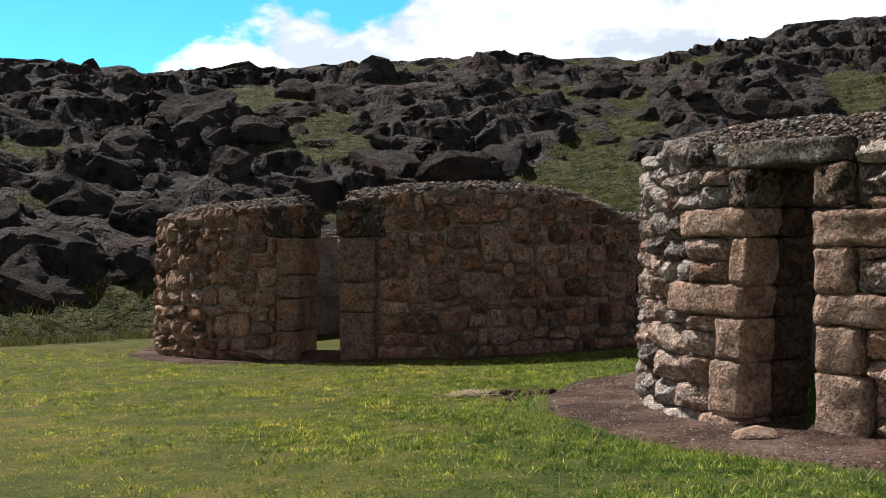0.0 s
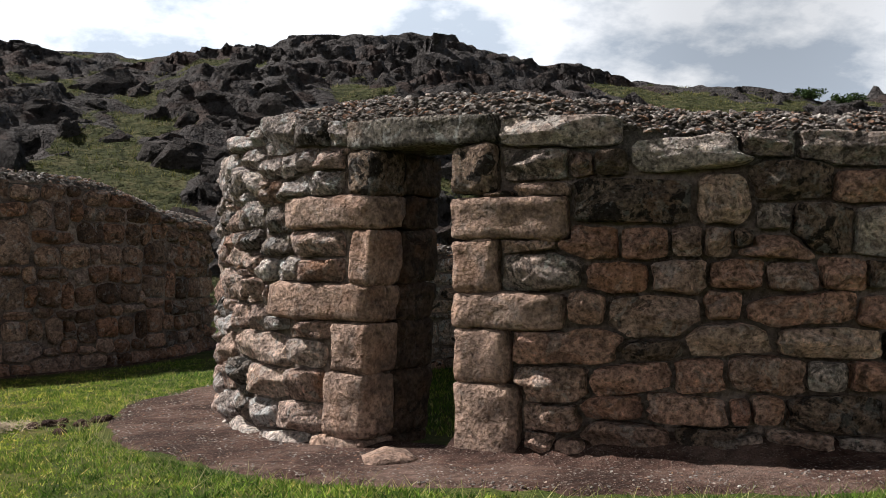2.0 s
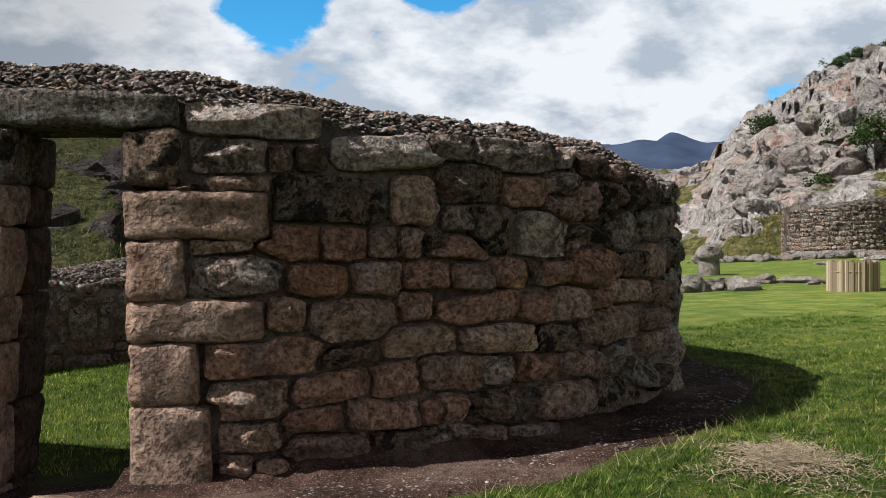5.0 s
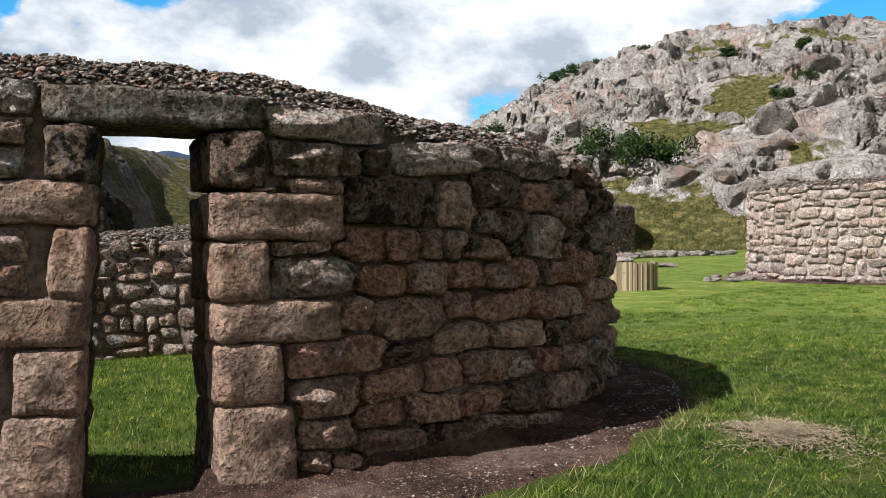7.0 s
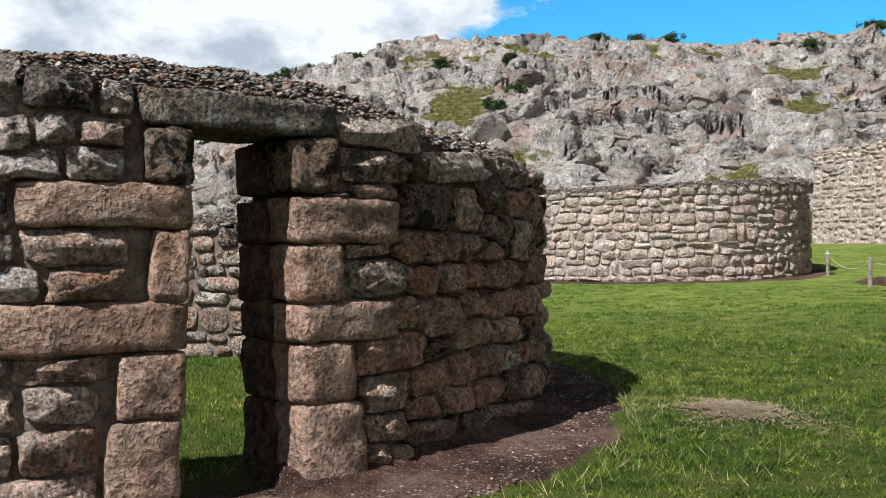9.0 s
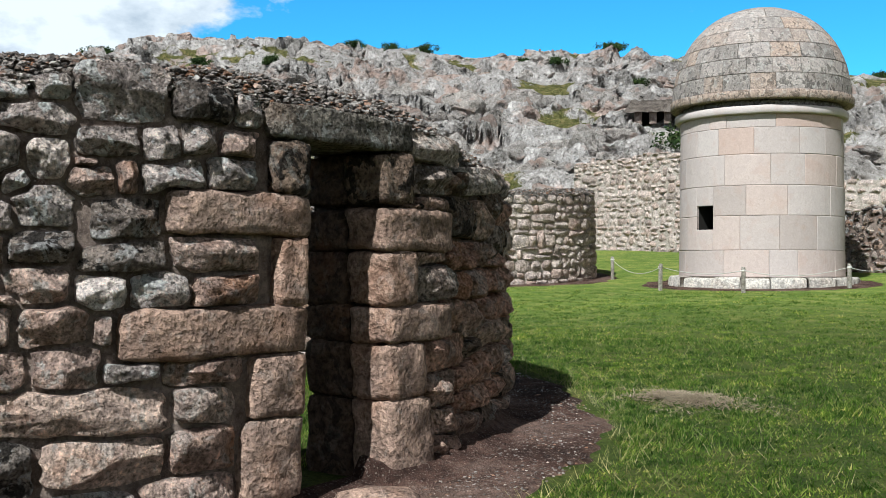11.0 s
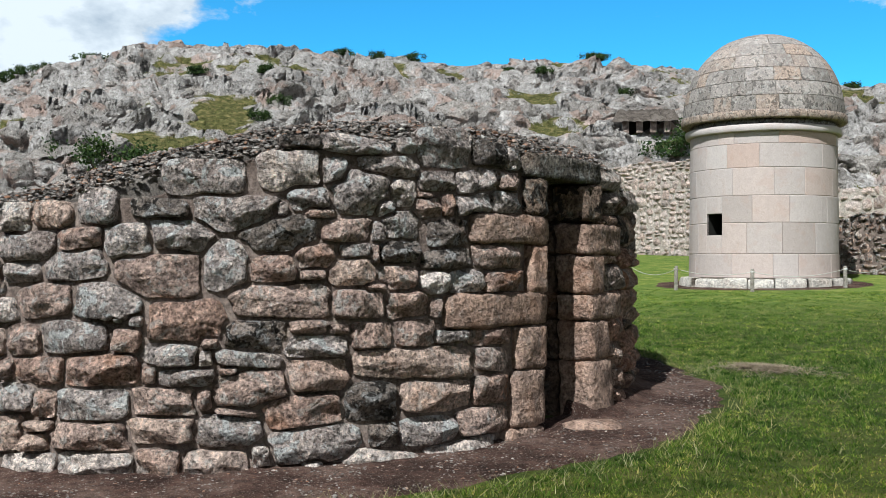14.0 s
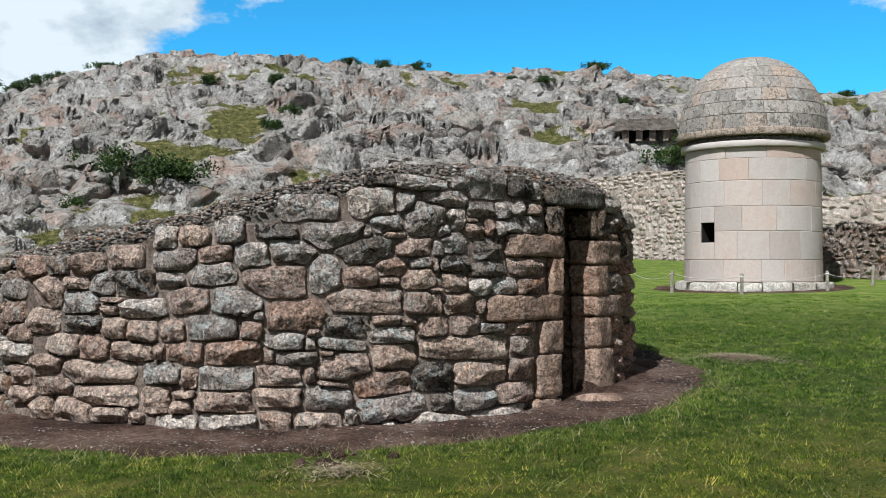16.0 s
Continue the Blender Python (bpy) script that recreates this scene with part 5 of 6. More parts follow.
def jamb_block(face, quad, rng, depth, start=0.0, mat=None):
    """A squared block with softened edges that runs through the wall from the outer face; start: how far in it begins."""
    (ax, ay), (bx, by), (ex, ey), (dx, dy) = quad
    g = 0.006
    sx, sy = rng.random() * 40, rng.random() * 40
    bm = bmesh.new()
    bmesh.ops.create_cube(bm, size=2.0)
    bmesh.ops.subdivide_edges(bm, edges=bm.edges[:], cuts=7, use_grid_fill=True)
    w, h = bx - ax - 2 * g, dy - ay - 2 * g
    rad = min(0.035, 0.3 * min(w, h))
    for v in bm.verts:
        p, q, d = v.co
        # pull the cube's edges in to a rounded block
        half = Vector((w / 2, h / 2, depth / 2))
        loc = Vector((p * half.x, q * half.y, d * half.z))
        inner = Vector((max(-half.x + rad, min(half.x - rad, loc.x)), max(-half.y + rad, min(half.y - rad, loc.y)), max(-half.z + rad, min(half.z - rad, loc.z))))
        off = loc - inner
        if off.length > 1e-6:
            loc = inner + off.normalized() * min(rad, off.length) if off.length > rad else loc
        n = noise.noise((loc.x * 6 + sx, loc.y * 6 + sy, loc.z * 6)) * 0.022 + noise.noise((loc.x * 17 + sx, loc.y * 17, loc.z * 17 + sy)) * 0.012
        loc += (loc - inner).normalized() * n if (loc - inner).length > 1e-6 else Vector()
        a, b = (loc.x / half.x + 1) / 2, (loc.y / half.y + 1) / 2
        u = ax * (1 - a) * (1 - b) + bx * a * (1 - b) + ex * a * b + dx * (1 - a) * b
        vv = ay * (1 - a) * (1 - b) + by * a * (1 - b) + ey * a * b + dy * (1 - a) * b
        v.co = face(u, vv, 0.045 - start - depth / 2 + loc.z)
    bmesh.ops.recalc_face_normals(bm, faces=bm.faces[:])
    me = bpy.data.meshes.new("jamb_block")
    bm.to_mesh(me)
    bm.free()
    me.materials.append(mat or quoin_mat)
    me.polygons.foreach_set("use_smooth", [True] * len(me.polygons))
    return me


build_house()


# ---------------------------------------------------------------- other round walls
def round_ruin(cx, cy, radius, thick, top, gaps, arc, label, mats, height=0.2, width=0.32, seed=1, limit=200, n=12, cap=6000, core=None, name="round_house_ruin", proud=(0.03, 0.06), clear=()):
    rng = random.Random(seed)
    ruin = thing(name, label, "ruin", "round stone houses")
    g = lambda a: lawn_z(cx + radius * math.cos(radians(a)), cy + radius * math.sin(radians(a)))
    ring_wall_core("wall_core", cx, cy, radius - 0.035, radius - thick, 0.03, g, lambda a: g(a) + top(a), gaps, ruin, core or mud_mat)
    um = radius * math.pi / 180
    taken = [(g0 * um, g1 * um, -9, 9) for g0, g1 in clear or gaps]
    quads = courses(arc[0] * um, arc[1] * um, lambda u: g(u / um), lambda u: g(u / um) + top(u / um), height, width, rng, taken)
    lay_stones(ruin, ring_face(cx, cy, radius, 0.03), quads, mats[0], mats[1], rng, proud, limit, n, blocks=taken)
    if cap:
        cap_bed(ruin, cx, cy, radius - 0.10, radius - thick + 0.06, lambda a: g(a) + top(a) - 0.02, gaps, 0.16)
        pebble_cap(ruin, cap_spots(cx, cy, radius - 0.05, radius - thick + 0.03, lambda a: g(a) + top(a) - 0.01, gaps, cap, seed, 0.16), rng, (0.014, 0.038))
    return ruin


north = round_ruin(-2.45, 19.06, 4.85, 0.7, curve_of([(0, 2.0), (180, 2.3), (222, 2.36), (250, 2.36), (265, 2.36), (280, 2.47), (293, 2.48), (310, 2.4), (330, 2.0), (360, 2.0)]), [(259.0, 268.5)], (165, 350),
                   "roofless round house of brown field stone, darkened for its shaded side", (north_stone_mat, north_rest_mat), 0.24, 0.34, seed=8, cap=10000, proud=(0.05, 0.11), clear=[(255.2, 274.2)], n=16)


def north_door(house):
    """Tall dressed jambs of the further house, each under a dark lintel block."""
    rng = random.Random(31)
    cx, cy, r = -2.45, 19.06, 4.85
    f, um = ring_face(cx, cy, r, 0.03), r * math.pi / 180
    g = lawn_z(cx, cy - r) - 0.03
    for a0, a1, rows, side in ((255.3, 260.0, (-0.1, 0.45, 0.95, 1.3, 1.86), -1), (267.5, 274.1, (-0.1, 0.75, 1.2, 1.86), 1)):
        for v0, v1 in zip(rows, rows[1:]):
            near = lambda v: ((a1 + 0.5 * (v - 0.8)) if side < 0 else (a0 - 0.4 * (v - 0.8))) * um
            quad = ((a0 * um, g + v0), (near(v0), g + v0), (near(v1), g + v1), (a0 * um, g + v1)) if side < 0 else ((near(v0), g + v0), (a1 * um, g + v0), (a1 * um, g + v1), (near(v1), g + v1))
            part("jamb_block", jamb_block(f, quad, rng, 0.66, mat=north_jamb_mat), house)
    for a0, a1, v1 in ((252.4, 260.7, 2.36), (266.9, 275.8, 2.42)):
        part("lintel", jamb_block(f, ((a0 * um, g + 1.87), (a1 * um, g + 1.87), (a1 * um, g + v1), (a0 * um, g + v1)), rng, 0.66, mat=dark_stone_mat), house, "black-crusted lintel block")


north_door(north)
round_ruin(26.9, 1.7, 4.05, 0.6, curve_of([(0, 2.3), (110, 2.08), (150, 2.12), (180, 2.19), (227, 2.31), (300, 2.35), (360, 2.3)]), [], (80, 300),
           "sunlit round house wall of pale rounded field stones", (pale_stone_mat, pale_rest_mat), 0.20, 0.36, 21, 260, 18, 6000, pale_mud_mat, proud=(0.04, 0.08))


def ashlar_verts(face, u0, u1, v0, v1, proud, rng, nu=7, bev=0.012):
    """A squared facing block with a narrow bevel, bent to its face."""
    p = proud + rng.uniform(-0.004, 0.004)
    bu = bev * (u1 - u0) / 0.8
    bv = bev * (v1 - v0) / 0.6
    cols = [(u0, -0.05), (u0, p - 0.008)] + [(u0 + bu + (u1 - u0 - 2 * bu) * i / (nu - 1), p) for i in range(nu)] + [(u1, p - 0.008), (u1, -0.05)]
    rows = [(v0, -0.05), (v0, p - 0.008), (v0 + bv, p), ((v0 + v1) / 2, p), (v1 - bv, p), (v1, p - 0.008), (v1, -0.05)]
    sx = rng.random() * 40
    verts = [face(u, v, min(a, b) + 0.005 * noise.noise((u * 3 + sx, v * 3, sx))) for u, a in cols for v, b in rows]
    n = len(rows)
    faces = [(i * n + j, i * n + n + j, i * n + n + j + 1, i * n + j + 1) for i in range(len(cols) - 1) for j in range(n - 1)]
    return verts, faces


# ---------------------------------------------------------------- domed tower
TX, TY, TR = 21.81, -5.12, 1.96


def build_tower():
    rng = random.Random(12)
    tower = thing("domed_tower", "pale ashlar round tower with weathered stone dome and square opening", "tower")
    gz = lawn_z(TX, TY) + 0.05

    def cyl(u, v, d):
        a = u / TR
        rr = TR - 0.012 * (v - gz) + d
        return (TX + rr * math.cos(a), TY + rr * math.sin(a), v)
    # body with the square opening left out
    win_a, win_z, win_w, win_h = 112.8, gz + 1.26, 0.52, 0.56
    half = math.degrees(win_w / 2 / TR)
    steps = sorted(set([round(3.75 * i, 3) for i in range(96)] + [win_a - half, win_a + half]))
    steps = [q for q in steps if not (1e-6 < abs(q - win_a) - half < 1.2) and not abs(q - win_a) < half - 0.01]
    levels = [gz - 0.2, win_z, win_z + win_h, gz + 4.1]
    verts, faces = [], []
    for q in steps:
        c, s_ = math.cos(radians(q)), math.sin(radians(q))
        verts += [(TX + (TR - 0.015 - 0.012 * (z - gz)) * c, TY + (TR - 0.015 - 0.012 * (z - gz)) * s_, z) for z in levels]
    n = len(steps)
    for i in range(n):
        p, q = i * 4, (i + 1) % n * 4
        for k in range(3):
            if not (k == 1 and abs(steps[i] - (win_a - half)) < 0.01):
                faces.append((p + k, q + k, q + k + 1, p + k + 1))
    i0 = min(range(n), key=lambda i: abs(steps[i] - (win_a - half)))
    i1 = (i0 + 1) % n
    # the hollow behind the opening
    o = len(verts)
    inward = Vector((-math.cos(radians(win_a)), -math.sin(radians(win_a)), 0)) * 0.9
    rim = [i0 * 4 + 1, i1 * 4 + 1, i1 * 4 + 2, i0 * 4 + 2]
    verts += [tuple(Vector(verts[q]) + inward) for q in rim]
    hollow = [verts[q] for q in rim] + verts[o:]
    del verts[o:]
    # the hollow's shade is given as a black surface colour
    part("window_hollow", mesh_from("window_hollow", hollow, [(k, (k + 1) % 4, 4 + (k + 1) % 4, 4 + k) for k in range(4)] + [(4, 5, 6, 7)], hollow_shade_mat, False), tower, "hollow of the opening, coloured black for its shade")
    part("core", mesh_from("core", verts, faces, pale_mud_mat, False), tower)
    full = 2 * math.pi * TR
    wu0, wu1 = radians(win_a - half) * TR, radians(win_a + half) * TR

    def block(u0, u1, v0, v1):
        g = 0.0025
        part("block", mesh_from("block", *ashlar_verts(cyl, u0 + g, u1 - g, v0 + g, v1 - g, 0.012, rng), ashlar_mat, False), tower)
    v = gz + 0.15
    for c, h in enumerate((0.62, 0.80, 0.70, 0.72, 0.62, 0.31)):
        u = wu1 if c in (1, 2) else wu1 + rng.uniform(0.1, 0.5)
        end = u + full
        while u < end - 0.01:
            w = rng.uniform(0.65, 1.25)
            if c in (1, 2):
                if abs(u - (wu0 + full)) < 0.02:
                    # round the opening
                    for lo, hi in ((v, min(v + h, win_z)), (max(v, win_z + win_h), v + h)):
                        if hi - lo > 0.06:
                            block(u, wu1 + full, lo, hi)
                    break
                if u + w > wu0 + full - 0.35:
                    w = wu0 + full - u
            elif u + w > end - 0.45:
                w = end - u
            block(u, u + w, v, v + h)
            u += w
        v += h
    ring = lambda r0, r1, z0, z1, nm, mat: part(nm, ring_band(TX, TY, r0, r1, z0, z1, mat, rng), tower)
    ring(TR - 0.2, TR + 0.09, v, v + 0.18, "cornice", ashlar_mat)
    ring(TR - 0.3, TR - 0.06, v + 0.18, v + 0.32, "neck", dome_mat)
    ring(TR - 0.3, TR + 0.22, v + 0.32, v + 0.52, "dome_ledge", dome_mat)
    a0 = 0.0
    while a0 < 359:
        a1 = min(360.0, a0 + rng.uniform(15, 27))
        if a1 > 350:
            a1 = 360.0
        wide, high = rng.uniform(0.24, 0.36), rng.uniform(0.10, 0.17)
        part("plinth_stone", arc_block(TX, TY, TR - 0.3, TR + wide, radians(a0 + 0.3), radians(a1 - 0.3), gz - 0.2, gz + high, plinth_mat, rng), tower, "pale worn footing stone")
        a0 = a1
    z0 = v + 0.52
    DR = TR + 0.15

    def dome(u, vv, d):
        e = vv
        a = u / DR
        r = (DR + d) * math.cos(e) ** 0.92
        return (TX + r * math.cos(a), TY + r * math.sin(a), z0 + (2.27 + d) * math.sin(e))
    edges = [0.0, 0.17, 0.34, 0.52, 0.71, 0.92, 1.16, 1.5]
    shell = []
    for e in [0.0, 0.2, 0.4, 0.6, 0.8, 1.0, 1.2, 1.4, 1.56]:
        shell += [dome(DR * 2 * math.pi * i / 64, e, -0.012) for i in range(64)]
    quads = [(k * 64 + i, k * 64 + (i + 1) % 64, k * 64 + 64 + (i + 1) % 64, k * 64 + 64 + i) for k in range(8) for i in range(64)]
    part("dome_shell", mesh_from("dome_shell", shell, quads, pale_mud_mat), tower)
    for lo, hi in zip(edges, edges[1:]):
        u, full = rng.uniform(0, 0.5), 2 * math.pi * DR
        end, g = u + full, 0.004 / max(math.cos(hi), 0.15)
        while u < end - 0.2:
            w = rng.uniform(0.4, 0.75) / max(math.cos((lo + hi) / 2), 0.25)
            if u + w > end - 0.3:
                w = end - u
            part("dome_block", mesh_from("dome_block", *ashlar_verts(dome, u + g, u + w - g, lo + 0.002, hi - 0.002, 0.018, rng), dome_mat, False), tower)
            u += w


def arc_block(cx, cy, r0, r1, a0, a1, z0, z1, mat, rng, n=7):
    """A worn curved block with softened edges."""
    prof = [(r0, z0), (r1 - 0.01, z0), (r1, z0 + 0.05), (r1 - 0.005, z1 - 0.05), (r1 - 0.05, z1), (r0, z1)]
    s, verts = rng.random() * 30, []
    for i in range(n):
        t = i / (n - 1)
        a, pull = a0 + (a1 - a0) * t, 0.03 if i in (0, n - 1) else 0.0
        for r, z in prof:
            w = 0.045 * noise.noise((s, a * 4, z * 3)) - pull if r > r0 else 0.0
            verts.append((cx + (r + w) * math.cos(a), cy + (r + w) * math.sin(a), z - (pull * 0.6 if z == z1 else 0) + 0.015 * noise.noise((a * 6, s, r * 3))))
    k = len(prof)
    faces = [(i * k + j, (i + 1) * k + j, (i + 1) * k + (j + 1) % k, i * k + (j + 1) % k) for i in range(n - 1) for j in range(k)]
    faces += [tuple(range(k))[::-1], tuple((n - 1) * k + j for j in range(k))]
    return mesh_from("plinth_stone", verts, faces, mat)


def ring_band(cx, cy, r0, r1, z0, z1, mat, rng, steps=96):
    b = 0.02
    prof = [(r0, z0), (r1 - b, z0), (r1, z0 + b), (r1, z1 - b), (r1 - b, z1), (r0, z1)]
    verts = []
    s = rng.random() * 30
    for i in range(steps):
        a = 2 * math.pi * i / steps
        for r, z in prof:
            rr = r + (0.02 * noise.noise((s, a * 5, z * 3)) if r > r0 else 0)
            verts.append((cx + rr * math.cos(a), cy + rr * math.sin(a), z + 0.012 * noise.noise((a * 4, s, 2))))
    k = len(prof)
    faces = [((i * k + j), ((i + 1) % steps * k + j), ((i + 1) % steps * k + (j + 1) % k), (i * k + (j + 1) % k)) for i in range(steps) for j in range(k)]
    return mesh_from("band", verts, faces, mat)


build_tower()


# ---------------------------------------------------------------- trodden earth round the houses
def dirt_ring(name, cx, cy, r0, width, label, seed, arc=(0, 360)):
    n, k = 360, 9
    verts = []
    for i in range(n):
        a = radians(arc[0] + (arc[1] - arc[0]) * i / n)
        edge = width(math.degrees(a)) + 0.17 * noise.noise((math.cos(a) * 7, math.sin(a) * 7, seed)) + 0.10 * noise.noise((math.cos(a) * 24, math.sin(a) * 24, seed))
        for j in range(k):
            r = r0 - 0.22 + (edge + 0.22) * j / (k - 1)
            x, y = cx + r * math.cos(a), cy + r * math.sin(a)
            bank = 1.0 if math.degrees(a) > 222 else 0.3
            lift = max(0.022, (0.15, 0.125, 0.05)[j] * bank) if j < 3 else 0.022 if j < k - 1 else -0.012
            verts.append((x, y, float(land(x, y)[0]) + lift + 0.008 * noise.noise((x * 3, y * 3, 0))))
    ob = new(name, grid_mesh(name, verts, n, k, dirt_mat, wrap=arc == (0, 360)))
    return tagged(ob, label, "ground", kind="structure")


PATH_WIDTH = [(0, 0.5), (90, 0.5), (140, 0.7), (165, 0.95), (195, 0.98), (214, 0.9), (240, 0.82), (265, 0.64), (290, 0.7), (320, 0.6), (360, 0.5)]
dirt_ring("dirt_path", HX, HY, HR, curve_of(PATH_WIDTH), "trodden red-brown earth ringing the round house", 4)
dirt_ring("dirt_path_north", -2.45, 19.06, 4.85, curve_of([(0, 0.1), (200, 0.5), (235, 0.6), (258, 0.5), (275, 0.15), (360, 0.1)]), "grey trodden earth at the wall foot", 6)


def pebbles_on_dirt():
    r = np.random.default_rng(77)
    n = 7000
    a, q = np.radians(r.uniform(140, 330, n)), r.uniform(0, 1, n) ** 1.2
    rad = HR + 0.05 + q * (np.interp(np.degrees(a), *np.array(PATH_WIDTH).T) - 0.12)
    x, y = HX + rad * np.cos(a), HY + rad * np.sin(a)
    z = land(x, y)[0] + 0.018
    ob = pebble_cap(None, np.stack([x, y, z], -1), random.Random(3), (0.003, 0.012), "path_pebbles", "small pale pebbles strewn over the earth")
    tagged(ob, category="pebbles", kind="stuff")


pebbles_on_dirt()


# ---------------------------------------------------------------- grass
def blades(name, x, y, z, height, width, mat, label, seed, lean=0.6, category="grass"):
    """Single tapered blades as one mesh of triangles."""
    r = np.random.default_rng(seed)
    n = len(x)
    a = r.uniform(0, 2 * np.pi, n)
    b = r.uniform(0, 2 * np.pi, n)
    h = height * r.uniform(0.55, 1.3, n)
    w = width * r.uniform(0.7, 1.3, n)
    ln = h * lean * r.uniform(0.2, 1.0, n)
    base = np.stack([x, y, z], -1)
    side = np.stack([np.cos(a) * w, np.sin(a) * w, np.zeros(n)], -1)
    tip = base + np.stack([np.cos(b) * ln, np.sin(b) * ln, h], -1)
    v = np.stack([base - side, base + side, tip], 1).reshape(-1, 3)
    f = np.arange(3 * n).reshape(-1, 3)
    return tagged(new(name, quad_mesh(name, v, f, mat, False)), label, category, kind="stuff")


def in_ring(x, y, cx, cy, r0, r1):
    d = np.hypot(x - cx, y - cy)
    return (d > r0) & (d < r1)


def lawn():
    r = np.random.default_rng(15)
    m, per = 32000, 20
    a, d = np.radians(r.uniform(120, 345, m)), 4.9 + 13.5 * r.uniform(0, 1, m) ** 1.4
    tx, ty = HX + d * np.cos(a), HY + d * np.sin(a)
    spread = np.repeat(0.035 + 0.06 * r.random(m) ** 2, per)
    lively = np.repeat(0.55 + 1.5 * r.random(m) ** 3, per)
    x, y = np.repeat(tx, per) + spread * r.normal(0, 1, m * per), np.repeat(ty, per) + spread * r.normal(0, 1, m * per)
    jag = 0.16 * vnoise(x * 3, y * 3, 2) + 0.16 * vnoise(x, y, 3)
    bare = curve_vec(np.degrees(np.arctan2(y - HY, x - HX)) % 360)
    d = np.hypot(x - HX, y - HY)
    keep = (d + jag > HR + bare) & ~in_ring(x, y, -2.45, 19.06, 0, 5.3) & (y < 18)
    keep &= ~(in_ring(x, y, 5.12, 3.77, 0, 0.38) & (r.random(m * per) < 0.5))
    keep &= ~(in_ring(x, y, 0.55, 9.4, 0, 0.38) & (r.random(m * per) < 0.85))
    x, y, lively = x[keep], y[keep], lively[keep]
    tall = 0.023 * lively * (1 + 0.9 * vnoise(x / 0.7, y / 0.7, 28) + 0.6 * vnoise(x / 3, y / 3, 29))
    blades("lawn_grass", x, y, land(x, y)[0] - 0.003, tall, 0.0052, blade_mat, "short grazed green grass with straw-coloured blades", 5, 1.3)
    # within the house
    m = 42000
    q, a = (HIN - 0.05) * np.sqrt(r.uniform(0, 1, m)), r.uniform(0, 2 * np.pi, m)
    x, y = HX + q * np.cos(a), HY + q * np.sin(a)
    blades("courtyard_grass", x, y, land(x, y)[0] - 0.003, 0.04 + 0 * x, 0.005, blade_mat, "green grass growing inside the round house", 6, 0.9)
    # longer stalks along the edge of the earth
    m = 7000
    a = np.radians(r.uniform(130, 335, m))
    d = HR + curve_vec(np.degrees(a) % 360) + np.where(r.random(m) < 0.3, r.exponential(0.25, m), r.uniform(0.1, 7.5, m))
    x, y = HX + d * np.cos(a), HY + d * np.sin(a)
    blades("grass_stalks", x, y, land(x, y)[0] - 0.003, 0.085 + 0 * x, 0.0026, stalk_mat, "pale seed stalks standing in the lawn", 7, 1.6)


_edge = np.array(PATH_WIDTH).T


def curve_vec(a):
    return np.interp(a, _edge[0], _edge[1])


lawn()


def straw_patch(name, cx, cy, rx, ry, turn, count, length, label, seed, mat):
    r = np.random.default_rng(seed)
    a = r.uniform(0, 2 * np.pi, count)
    q = np.minimum(np.abs(r.normal(0, 0.5, count)), 1.3) * (1 + 0.5 * np.sin(3 * a + seed) * np.cos(2 * a))
    px, py = rx * q * np.cos(a), ry * q * np.sin(a)
    x, y = cx + px * math.cos(turn) - py * math.sin(turn), cy + px * math.sin(turn) + py * math.cos(turn)
    z = land(x, y)[0] + 0.012 + 0.045 * np.clip(1 - q ** 2, 0, 1) * r.uniform(0, 1, count)
    d = r.uniform(0, 2 * np.pi, count)
    ln = length * r.uniform(0.5, 1.3, count) / 2
    ax = np.stack([np.cos(d) * ln, np.sin(d) * ln, ln * r.uniform(-0.2, 0.2, count)], -1)
    side = np.stack([-np.sin(d), np.cos(d), np.zeros(count)], -1) * 0.0026
    up = np.array([0, 0, 0.004])
    c = np.stack([x, y, z], -1)
    v = np.stack([c - ax - side, c - ax + side, c + ax + side + up, c + ax - side + up], 1).reshape(-1, 3)
    return tagged(new(name, quad_mesh(name, v, np.arange(4 * count).reshape(-1, 4), mat, False)), label, "straw", kind="stuff")


straw_patch("straw_litter", 5.12, 3.77, 0.66, 0.44, 0.5, 3600, 0.09, "dry pale straw strewn on the lawn", 4, straw_mat)
straw_patch("straw_litter", 0.06, 9.39, 0.5, 0.4, 1.6, 600, 0.08, "thin dry straw at the edge of the lawn", 9, straw_mat)


# ---------------------------------------------------------------- loose rocks
def rock_mesh(seed, level=2, facets=9, rough=0.12, flat=0.75, crack=0.0):
    r = random.Random(seed)
    bm = bmesh.new()
    bmesh.ops.create_icosphere(bm, subdivisions=level, radius=1.0)
    planes = [(Vector((r.gauss(0, 1), r.gauss(0, 1), r.gauss(0, 0.8))).normalized(), r.uniform(0.5, 0.88)) for _ in range(facets)]
    o = Vector((r.random() * 30, r.random() * 30, r.random() * 30))
    for v in bm.verts:
        p = v.co.copy()
        for n, d in planes:
            over = p.dot(n) - d
            if over > 0:
                p -= n * over * 0.92
        p *= 1 + rough * noise.noise(p * 1.7 + o) + 0.5 * rough * noise.noise(p * 4.3 + o)
        p *= 1 + crack * (2.4 * noise.noise(p * 3.3 + o) + 1.8 * noise.noise(p * 7.7 + o) + 1.0 * r.uniform(-1, 1)) - 3.5 * crack * max(0.0, 0.25 - abs(noise.noise(p * 1.6 - o)))
        v.co = (p.x, p.y, p.z * flat)
    vs, fs = np.array([v.co[:] for v in bm.verts]), np.array([[q.index for q in f.verts] for f in bm.faces])
    bm.free()
    return vs, fs


